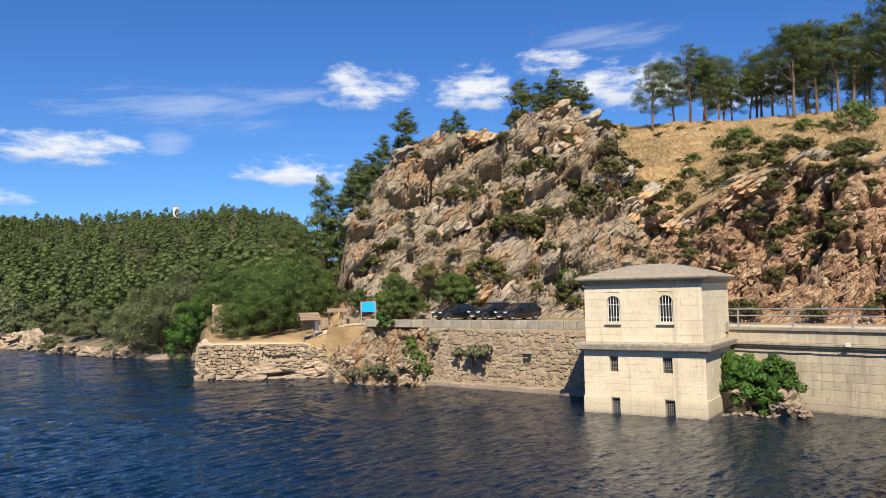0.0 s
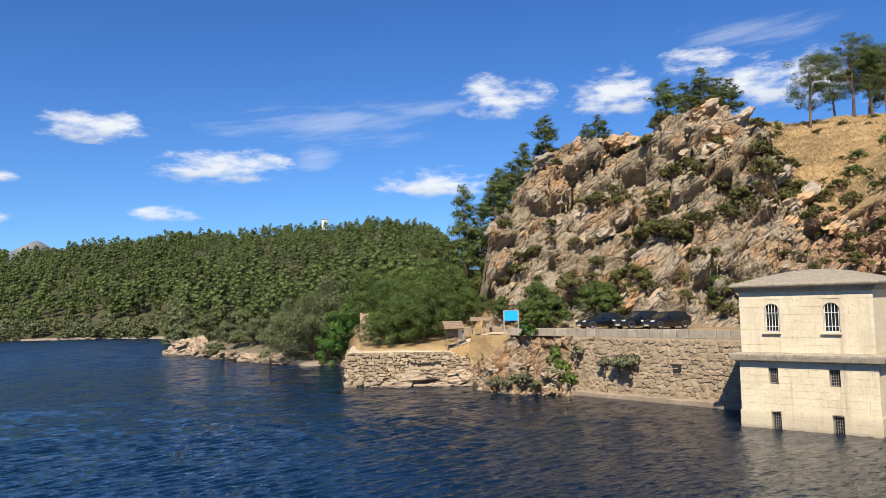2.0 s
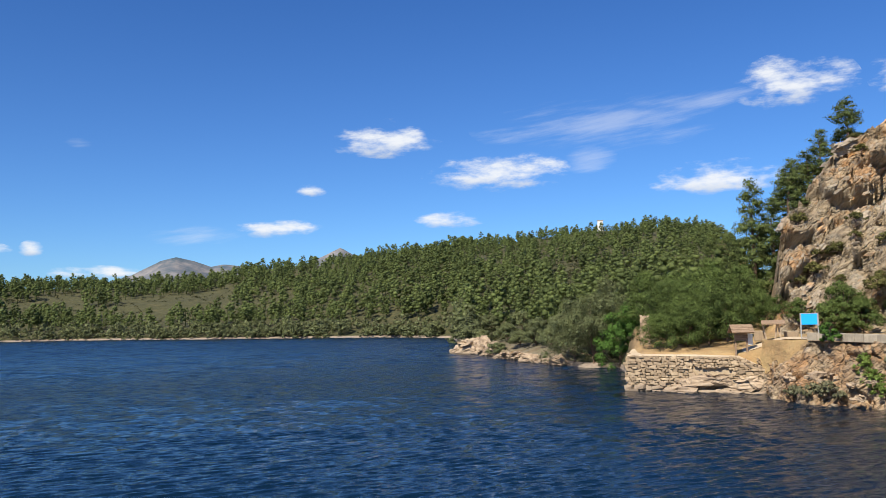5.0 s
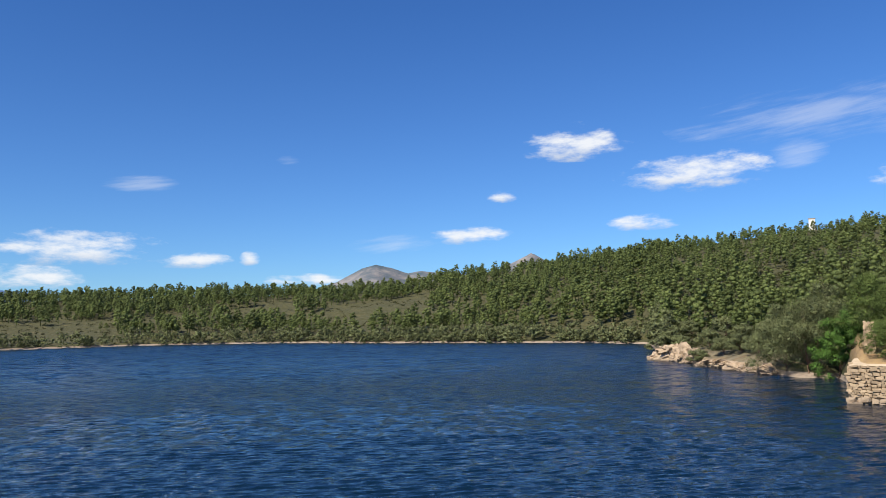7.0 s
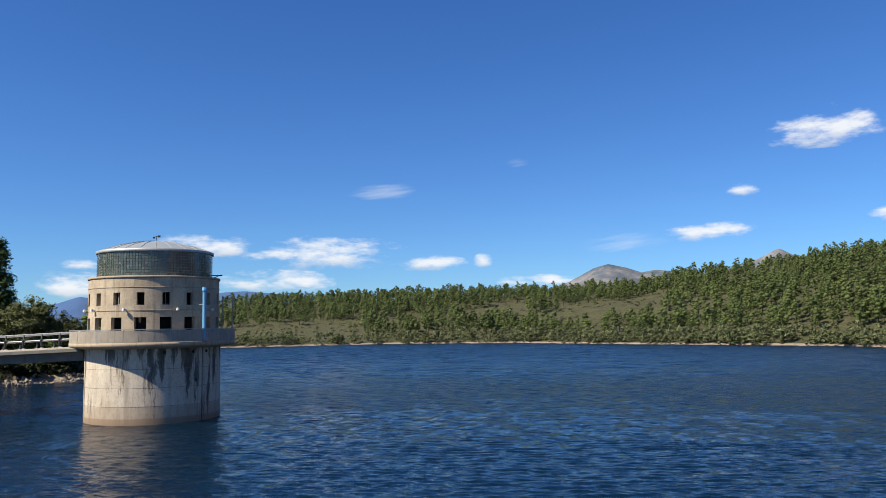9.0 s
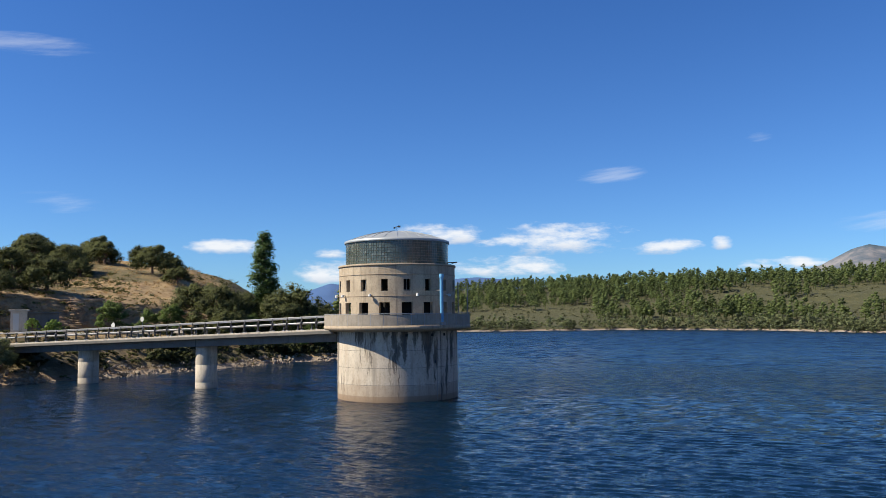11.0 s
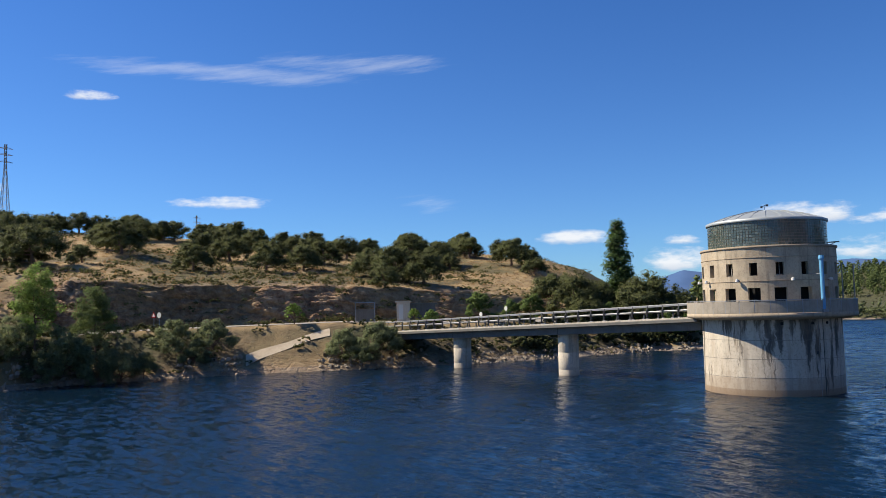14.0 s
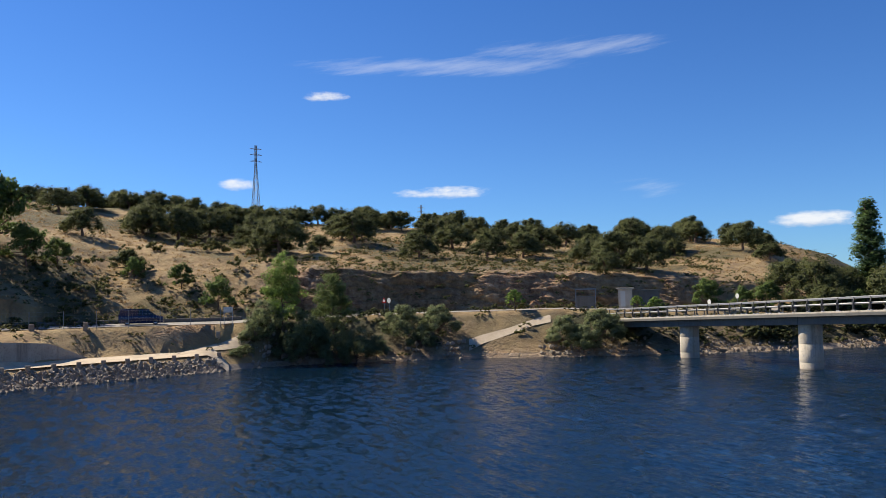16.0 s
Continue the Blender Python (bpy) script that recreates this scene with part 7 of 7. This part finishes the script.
# low broom and scrub, on the crag, the left hill and its cutting
brooms = kinds(lambda i: bush("broom_bush", "low olive-green broom bush", broom_leaf, 1.1, 1.3, 16, 1100, 0.1, 150 + i, 0.05, "broom bushes", 0.4), 3)
sp = []
CRAG_BUSHES = [(-1.0, 84, 1.7), (-4.4, 82, 1.6), (-3.3, 79, 1.8), (-5.6, 80, 1.9), (-6.7, 80, 1.6), (-7.6, 81, 1.8), (-8.0, 84, 1.3), (-6.3, 86, 1.5), (-5.2, 85, 1.4), (-10.9, 80, 1.9), (-12.2, 80, 1.7), (-9.6, 79, 1.4), (-13.6, 81, 1.6), (-4.7, 87, 1.0),
               (3.0, 78, 2.0), (1.2, 78, 1.4), (-2.2, 80, 1.1), (0.6, 82, 0.9), (-11.7, 84, 1.4), (-16.0, 63, 1.4), (-17.4, 62, 1.2), (-20.6, 59, 1.3), (-25.0, 57, 0.9), (-29.2, 57, 1.3), (-8.6, 76, 1.0), (-10.4, 75, 1.2)]
for a, r_, s in CRAG_BUSHES:
    sp.append(spot(a, r_, s, 0.95, -0.2))
    sp.append(spot(a + rr_(-0.5, 0.5), r_ + rr_(-0.8, 0.8), s * rr_(0.4, 0.7), 0.9, -0.2))
for k in range(185):
    a = -29 + 35 * rng.random()
    sp.append(spot(a, along(a, [-29, -14, 5], [58, 70, 79]) + rng.random() * 16, rr_(0.4, 1.2), 0.9, -0.25))
for k in range(40):  # along the brow of the cutting
    a = -30 + 17 * rng.random()
    sp.append(spot(a, float(along(a, [-29, -24, -20.5, -16.7, -14, -12], [69, 70, 72, 76, 82, 86])) + rr_(-1.5, 2), rr_(0.3, 0.9), rr_(0.6, 0.9), 0.0))
for k in range(45):  # the dry slope above
    a = -30 + 18 * rng.random()
    sp.append(spot(a, 78 + 36 * rng.random(), rr_(0.3, 1.0), rr_(0.4, 0.9), 0.1))
for k in range(105):  # the left hill
    a = 92 + 56 * rng.random()
    lo = along(a, [92, 101, 117, 132, 147], [126, 112, 106, 101, 86])
    sp.append(spot(a, lo + (185 - lo) * rng.random() ** 1.5, rr_(0.35, 1.15), rr_(0.5, 0.95), 0.1))
for k in range(60):  # the left bank
    a = 85 + 46 * rng.random()
    r0_ = float(along(np.array([a]), *SHORE)[0])
    sp.append(spot(a, r0_ + 1.0 + 9 * rng.random(), rr_(0.35, 0.9), rr_(0.6, 1), 0.1))
for k in range(46):  # scrub above the far road
    a = 128 + 20 * rng.random()
    lo = along(a, [128, 132, 141, 147], [104, 102, 97, 86])
    sp.append(spot(a, lo + 24 * rng.random() ** 1.3, rr_(0.7, 1.6), rr_(0.8, 1.2), 0.1))
for k in range(70):  # dense scrub below the bridge and the road
    a = 95 + 36 * rng.random()
    r0_ = float(along(np.array([a]), *SHORE)[0])
    if not 110 < a < 117:
        sp.append(spot(a, r0_ + 3.5 + 7 * rng.random(), rr_(0.5, 1.15), rr_(0.6, 1), 0.1))
for k in range(34):  # weeds on the bank above the track
    a = 132.5 + 15 * rng.random()
    rn_ = float(along(a, *RAMP_ROAD))
    sp.append(spot(a, rn_ - 0.8 - 3.2 * rng.random(), rr_(0.15, 0.5), rr_(0.4, 0.9), 0.05))
away(brooms, sp[:295], 4)


def join_bushes(spots, name, label, leaf):
    """Small scrub too thick to count."""
    r = np.random.default_rng(170)
    vs, fs, ls, ts, n = [], [], [], [], 0
    for x, y, z, s, st in spots:
        cl = np.array(dome_clumps(r, 1.1, 1.3, 0.05, 9, 0.22))
        v, f, ln, tn_ = leaves(r, cl[:, :3], cl[:, 3:], 420, 0.1, core=0.6)
        vs.append(v * np.array([s, s, s * st]) + np.array([x, y, z]))
        fs.append(f + n)
        ls.append(ln)
        ts.append(tn_)
        n += len(v)
    me = soft(quads(name, np.concatenate(vs), np.concatenate(fs), leaf), np.concatenate(ls), np.concatenate(ts))
    return tagged(new(name, me), label, "bushes", kind="stuff")


# scrub in a darkened leaf colour that carries the bank's shade too
under_ = []
for k in range(230):
    a = 86 + 45 * rng.random()
    if not 109.5 < a < 117.5:
        under_.append(spot(a, float(along(np.array([a]), *SHORE)[0]) + 2.2 + 8.5 * rng.random(), rr_(0.3, 0.95), rr_(0.6, 1.1), 0.1))
for k in range(190):  # thick growth on the cove's bank
    a = 84.6 + 13 * rng.random()
    under_.append(spot(a, float(along(np.array([a]), *SHORE)[0]) + 2.5 + 14 * rng.random(), rr_(0.6, 1.7), rr_(0.7, 1.2), 0.1))
join_bushes(under_, "bank_scrub", "dark scrub with painted shade on the steep bank below road and bridge", shaded_scrub)
join_bushes(sp[295:], "broom_scrub", "olive-green scrub crowding the bank and the roadside", broom_leaf)
away([bush("green_bush", "dense green shrub on the dry slope", ash_leaf, 2.0, 2.4, 22, 2400, 0.13, 160)], [spot(-20.9, 88, 1.05), spot(-17.6, 86, 0.6), spot(-17.9, 92, 0.55), spot(-24.9, 92, 0.7), spot(-27.9, 90, 1.0, 1.4), spot(-15.6, 66, 0.75), spot(-17.0, 65, 0.7), spot(-26.3, 96, 0.5), spot(-19.6, 95, 0.5)])
away([bush("green_bush", "dark green bush at the foot of the cliff", ash_leaf, 1.9, 3.6, 24, 5500, 0.10, 162)], [spot(3.4, 77.5, 1.15), spot(4.2, 76, 0.9), spot(2.2, 77, 1.0), spot(-0.4, 77.5, 1.1), spot(-1.3, 78, 0.9), spot(6.0, 77, 0.7), spot(-8.9, 76, 0.7)])

# the pine woods beyond the water, too many to count
def far_trees(count, seed, make, name, label, leaf, place):
    r = np.random.default_rng(seed)
    protos = [make(np.random.default_rng(seed + 1 + i)) for i in range(8)]
    vs, fs, ls, tones, n = [], [], [], [], 0
    for k in range(count):
        at = place(r)
        if at is None:
            continue
        (x, y, z), s, st = at
        v, f, ln, tn_ = protos[r.integers(8)]
        a = r.random() * 6.28
        rot_ = np.array([[math.cos(a), -math.sin(a), 0], [math.sin(a), math.cos(a), 0], [0, 0, 1]])
        vs.append((v @ rot_.T * np.array([1, 1, st])) * s + np.array([x, y, z]))
        ls.append(ln @ rot_.T)
        fs.append(f + n)
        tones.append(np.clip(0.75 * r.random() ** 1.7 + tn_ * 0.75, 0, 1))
        n += len(v)
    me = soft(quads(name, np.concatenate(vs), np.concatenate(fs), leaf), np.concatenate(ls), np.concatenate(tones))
    return tagged(new(name, me), label, "trees", kind="stuff")


def far_pine(r):
    """A pine with an uneven rounded crown on a bare lower trunk."""
    cl, h, lean_ = [], 7.0 + 1.2 * r.random(), r.normal() * 0.35
    w0 = 1.45 + 0.7 * r.random()
    for i in range(12):
        f = (i + r.random()) / 12
        w = w0 * (0.55 + 0.6 * math.sin(math.pi * min(1, 0.25 + 0.75 * f) ** 1.1)) * (0.75 + 0.4 * r.random())
        a = i * 2.4 + r.normal() * 0.5
        d = w * 0.75 * (1 - 0.5 * f)
        s_ = (0.6 + 0.45 * r.random()) * (1.15 - 0.35 * f)
        cl.append((math.cos(a) * d + lean_ * f, math.sin(a) * d, 2.6 + (h - 3.2) * f, s_ * 1.1, s_ * 1.1, s_ * 0.8))
    cl = np.array(cl)
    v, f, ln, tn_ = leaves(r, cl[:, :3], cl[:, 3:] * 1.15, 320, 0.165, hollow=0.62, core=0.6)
    geo = Geo().tube([(0, 0, -0.4), (lean_ * 0.2, 0, 3.0), (lean_ * 0.7, 0, 6.4)], [0.17, 0.13, 0.06], 4)
    tv, tf = np.array(geo.v), np.array([q for q in geo.f if len(q) == 4])
    tf = np.concatenate([tf[:, [0, 1, 2]], tf[:, [0, 2, 3]]])
    td = tv * np.array([1, 1, 0]) + 1e-3
    td /= np.linalg.norm(td, axis=1)[:, None]
    return np.concatenate([v, tv]), np.concatenate([f, tf + len(v)]), np.concatenate([ln, td]), np.concatenate([tn_, np.full(len(tv), 0.95)])


clearing = lambda x, y: fractal(np.array([[x * 0.018, y * 0.018, 0.0]]), 3, 91)[0]


def wood_place(r):
    a = 9.5 + 75 * r.random() if r.random() > 0.02 else 27.8 + 1.3 * r.random()
    r0_ = float(along(np.array([a]), *SHORE)[0])
    lo = r0_ + (20 if a > 29.4 else 30)
    far_ = 515
    d = math.sqrt(lo * lo + (far_ * far_ - lo * lo) * r.random() ** 1.15)
    p = polar(a, d)
    c = clearing(p.x, p.y)
    low = d < lo + 75 and a > 37
    if c > (0.57 if low else 0.66 if a > 37 else 0.78) or (a > 60 and low and r.random() < 0.25):
        return None
    return (p.x, p.y, surface_z(a, d) - 0.2), (0.45 + 0.75 * r.random() ** 1.2) * (0.85 if a < 29 else 1.0), 0.8 + 0.35 * r.random()


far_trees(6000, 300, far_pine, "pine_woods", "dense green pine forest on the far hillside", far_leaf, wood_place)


def far_bush(r):
    cl = np.array(dome_clumps(r, 2.0, 3.0, 0.2, 9))
    return leaves(r, cl[:, :3], cl[:, 3:], 190, 0.2, core=0.6)


def shore_place(r):
    a = 29.6 + 53.5 * r.random()
    r0_ = float(along(np.array([a]), *SHORE)[0])
    d = r0_ + 1.2 + 14 * r.random() ** 1.8
    if r.random() < 0.2:  # the flank of the spit
        a = 27.9 + 1.3 * r.random()
        d = 136 + 85 * r.random()
    if a > 58 and r.random() < 0.35:
        return None
    p = polar(a, d)
    return (p.x, p.y, surface_z(a, d) - 0.3), 0.8 + 0.9 * r.random(), 0.85 + 0.35 * r.random()


far_trees(620, 320, far_bush, "shore_willows", "pale green willows along the far shore", willow_leaf, shore_place)


def scrub_place(r):
    a = 10 + 73 * r.random()
    r0_ = float(along(np.array([a]), *SHORE)[0])
    if r.random() < 0.3:
        a = 16.5 + 13 * r.random()
        r0_ = float(along(np.array([a]), *SHORE)[0])
    d = r0_ + 10 + 190 * r.random()
    p = polar(a, d)
    return (p.x, p.y, surface_z(a, d) - 0.3), 0.2 + 0.5 * r.random() ** 1.4, 0.8


far_trees(4600, 340, far_bush, "hillside_scrub", "olive-green scrub between the far pines, darkened like the shaded gaps", shaded_scrub, scrub_place)


def left_scrub(r):
    a = 90 + 58 * r.random()
    lo = along(a, [90, 101, 117, 132, 147], [124, 110, 105, 100, 85])
    d = lo + (190 - lo) * r.random() ** 1.3
    p = polar(a, d)
    if fractal(np.array([[p.x * 0.06, p.y * 0.06, 4.0]]), 2, 15)[0] < 0.47 and d > lo + 14:
        return None
    return (p.x, p.y, surface_z(a, d) - 0.1), 0.14 + 0.36 * r.random() ** 1.8, 0.75


far_trees(4200, 360, far_bush, "low_scrub", "low olive scrub over the dry left hill", broom_leaf, left_scrub)
grass_leaf = leaf_mat("dry_grass", (0.34, 0.21, 0.09), (0.52, 0.36, 0.17), 0.3, False)


def tuft(r):
    n_ = 9
    c = r.normal(size=(n_, 3)) * np.array([0.22, 0.22, 0])
    t = c + r.normal(size=(n_, 3)) * np.array([0.16, 0.16, 0.05]) + np.array([0, 0, 0.42])
    s = r.normal(size=(n_, 3)) * np.array([0.05, 0.05, 0])
    return np.stack([c - s, c + s, t], 1).reshape(-1, 3), np.arange(n_ * 3).reshape(-1, 3), np.tile((0.0, 0.0, 1.0), (n_ * 3, 1)), np.zeros(n_ * 3)


def grass_right(r):
    a = -31 + 18.5 * r.random()
    d = along(a, [-29, -20, -14], [70, 73, 84]) + 42 * r.random()
    p = polar(a, d)
    return (p.x, p.y, surface_z(a, d) - 0.05), 0.4 + 0.5 * r.random(), 0.5 + 0.4 * r.random()


def grass_left(r):
    a = 93 + 55 * r.random()
    lo = along(a, [90, 101, 117, 132, 147], [130, 118, 112, 104, 88])
    d = lo + 75 * r.random()
    p = polar(a, d)
    return (p.x, p.y, surface_z(a, d) - 0.05), 0.4 + 0.6 * r.random(), 0.5 + 0.4 * r.random()


straw_leaf = leaf_mat("straw", (0.44, 0.32, 0.16), (0.64, 0.49, 0.27), 0.3, False)
far_trees(12000, 380, tuft, "dry_grass", "tall golden dry grass on the slope", straw_leaf, grass_right)
far_trees(8000, 390, tuft, "dry_grass_left", "short golden dry grass on the far hill", grass_leaf, grass_left).name = "dry_grass"

# ---- rocks of the crag and of the cutting ----
CRAGS = [worn_rock(crag_mat, 400 + i, 0.9) for i in range(8)]
CHIPS = [rock_mesh(crag_mat, 420 + i, 0.9, 10) for i in range(6)]
REDS = [rock_mesh(red_rock, 430 + i, 0.7, 9) for i in range(6)]
_r = random.Random(77)
idx_c = np.where((steep > 0.8) & (A_ > -31.5) & (A_ < 6.8) & (S_ > 3.06) & (S_ < 4.08))[0]
rr2 = np.random.default_rng(55)


def rock_spot(i, s, red_):
    q = pts[i] - out_dir[i] * 0.27 * s
    yaw = A_[i] + _r.uniform(-28, 28)
    m_ = Matrix.Translation(Vector(q)) @ pose(0, 0, 0, 0, 0, yaw) @ pose(0, 0, 0, _r.uniform(0, 50), -40 + _r.uniform(-14, 14), 0)
    if red_:
        m_ = m_ @ pose(0, 0, 0, _r.uniform(-40, 40), _r.uniform(-40, 40), _r.uniform(-60, 60))
    return m_ @ Matrix.Diagonal((s * _r.uniform(1.2, 2.2), s * _r.uniform(0.7, 1.1), s * _r.uniform(0.5, 0.95), 1))


for i in rr2.choice(idx_c, 200, replace=False):
    red_ = A_[i] < -14.5
    s = _r.uniform(0.7, 1.6) if red_ else _r.uniform(0.9, 2.2)
    ob = tagged(new("rock", (REDS if red_ else CRAGS)[_r.randrange(6)]), "reddish broken rock in the road cutting" if red_ else "angular grey-brown rock of the crag", "rock", "rocks of the cutting" if red_ else "rocks of the crag")
    ob.matrix_basis = rock_spot(i, s, red_)
for x, r_, z, s, yaw in ((-8.5, 86.5, 26.6, 3.6, 10), (-9.5, 87, 25.4, 3.2, 30), (-8.9, 85, 24.2, 3.0, -20), (-10.8, 87, 25.3, 3.4, 0), (-9.0, 83.5, 21.5, 3.6, 15), (-11.6, 86, 23.6, 3.0, 40), (-7.5, 86, 24.4, 2.6, 70), (-14.2, 80, 15.6, 4.4, 5), (2.6, 87, 22.6, 3.0, 20), (-3.0, 88.5, 24.2, 3.0, 0)):
    p = polar(x, r_ + 0.8)
    s *= 0.9
    ob = tagged(new("rock", CRAGS[int(abs(x * 7)) % 8]), "great angular block on top of the crag", "rock", "rocks of the crag")
    ob.matrix_basis = pose(p.x, p.y, z, 14, -20, yaw) @ Matrix.Diagonal((s * 1.35, s, s * 0.95, 1))


brow = np.where((A_ > -31) & (A_ < -12.5) & (np.abs(S_ - 4.0) < 0.045))[0]
for i in rr2.choice(brow, 46, replace=False):  # outcrops along the cutting's brow
    s = _r.uniform(0.8, 2.3)
    ob = tagged(new("rock", REDS[_r.randrange(6)] if A_[i] < -18 and s < 1.5 else CRAGS[_r.randrange(8)]), "grey-brown outcrop along the brow of the cutting", "rock", "rocks of the cutting")
    ob.matrix_basis = Matrix.Translation(Vector(pts[i]) - Vector((0, 0, 0.25 * s))) @ pose(0, 0, 0, _r.uniform(-15, 25), -30 + _r.uniform(-12, 12), A_[i] + _r.uniform(-25, 25)) @ Matrix.Diagonal((s * 1.7, s, s * 0.8, 1))


def joined_rocks(name, label, meshes, indices, lo, hi, red_):
    vs, fs, n = [], [], 0
    data = [(np.array([v.co for v in me.vertices]), [tuple(p.vertices) for p in me.polygons]) for me in meshes]
    geo = Geo()
    for i in indices:
        v, f = data[_r.randrange(len(data))]
        m_ = np.array(rock_spot(i, _r.uniform(lo, hi), red_))
        geo.add((v @ m_[:3, :3].T + m_[:3, 3]).tolist(), f)
    return tagged(new(name, geo.mesh(name, meshes[0].materials[0])), label, "rocks", kind="stuff")


grey_i, red_i = idx_c[A_[idx_c] > -14.5], idx_c[A_[idx_c] <= -14.5]
joined_rocks("crag_rocks", "countless smaller broken rocks over the crag", CHIPS, rr2.choice(grey_i, 650), 0.25, 0.8, False)
joined_rocks("cutting_rocks", "countless small reddish rocks in the cutting", REDS, rr2.choice(red_i, 900), 0.25, 0.8, True)
# stones of the left shore
riprap_mat = masonry("brown_riprap", (0.40, 0.33, 0.24), (0.25, 0.20, 0.145), (0.10, 0.085, 0.065), 1.6, vary=0.6)
SHORE_ST = [rock_mesh(riprap_mat, 460 + i, 0.7, 11) for i in range(6)]
geo = Geo()
data = [([v.co.copy() for v in me.vertices], [tuple(p.vertices) for p in me.polygons]) for me in SHORE_ST]
for k in range(4400):
    u = _r.random()
    a = 133.4 + 15 * _r.random() if u < 0.5 else 84.5 + 47 * _r.random()
    w_ = 3.4 if u < 0.5 else 4.2
    f = _r.random()
    d = shore_at(a) - 0.6 + w_ * f
    if u >= 0.5 and fractal(np.array([[a * 0.4, 0.0, 2.0]]), 2, 5)[0] < 0.42:
        continue
    p = polar(a, d)
    s = 0.18 + 0.5 * _r.random() ** 1.8 if u < 0.5 else 0.16 + 0.55 * _r.random() ** 2
    z = (ground_z(p.x, p.y) if a > 133 else surface_z(a, max(d, shore_at(a)))) + _r.uniform(-0.06, 0.06)
    m_ = pose(p.x, p.y, max(z, -0.05), _r.uniform(0, 360), _r.uniform(0, 360), _r.uniform(0, 360)) @ Matrix.Diagonal((s * 1.2, s, s, 1))
    v, fc = data[k % 6]
    geo.add([m_ @ q for q in v], fc)
tagged(new("shore_stones", geo.mesh("shore_stones", riprap_mat)), "grey-brown riprap stones along the far shore", "stones", kind="stuff")
# plants on and below the walls
def wall_bush(kind, label, leaf, w, h, count, seed, places, group=""):
    protos = [bush(kind, label, leaf, w, h, 14, count, 0.11, seed, 0.05, group, 0.3)]
    away(protos, places)


def wp(x, y, z, s, st=1.0):
    q = WM @ Vector((x, y, z))
    return (q.x, q.y, q.z, s, st)


wall_bush("sage_bush", "pale grey-green tussock growing from the wall", sage_leaf, 0.55, 0.7, 700, 501, [wp(7.6, -0.3, 2.75, 1.0, 1.3), wp(10.0, -0.3, 2.0, 0.85, 1.4), wp(11.3, -0.35, 2.0, 1.2, 1.3), wp(12.3, -0.4, 1.95, 1.45, 1.2)], "tussocks on the wall")
wall_bush("fig_bush", "bright green creeper hanging down the bank", lime_leaf, 0.8, 1.3, 1000, 503, [wp(6.0, -0.7, 2.0, 0.9, 1.2), wp(6.5, -0.9, 1.3, 1.0, 1.0), wp(7.2, -0.9, 0.7, 0.9, 0.9), wp(5.7, -0.6, 2.8, 0.6)])
wall_bush("fig_bush", "dark green bush beside the parapet", fig_leaf, 0.8, 1.7, 1300, 505, [wp(2.9, -0.5, 4.0, 0.95, 0.95)])
wall_bush("sage_bush", "dusty grey-green weeds at the bank's foot", sage_leaf, 0.9, 1.0, 900, 507, [wp(3.2, -2.6, 0.5, 1.0), wp(2.2, -2.7, 0.3, 0.9), wp(4.2, -2.2, 0.8, 0.9), wp(1.4, -2.5, 0.5, 0.7), wp(5.0, -2.0, 0.5, 0.6)])
hq = lambda x, y, z: HM @ Vector((x, y, z))
fig2 = [bush("fig_bush", "dense bright green fig bush beside the house", fig_leaf, 1.5, 3.4, 44, 8500, 0.115, 509, -0.2)]
q1, q2, q3 = hq(HW + 1.5, 3.0, 0.1), hq(HW + 2.7, 3.4, 0.25), hq(HW + 0.5, 3.6, 1.6)
away(fig2, [(q1.x, q1.y, q1.z, 0.95, 0.95), (q2.x, q2.y, q2.z, 0.9, 0.95), (q3.x, q3.y, q3.z, 0.55, 0.9)])

# ---- stones of the retaining wall ----
rubble_face(wall_r, IDM, 7.0, 22.5, lambda x: 0.25, lambda x: 4.15, 0.25, 0.37, 61, 300, 0.02)
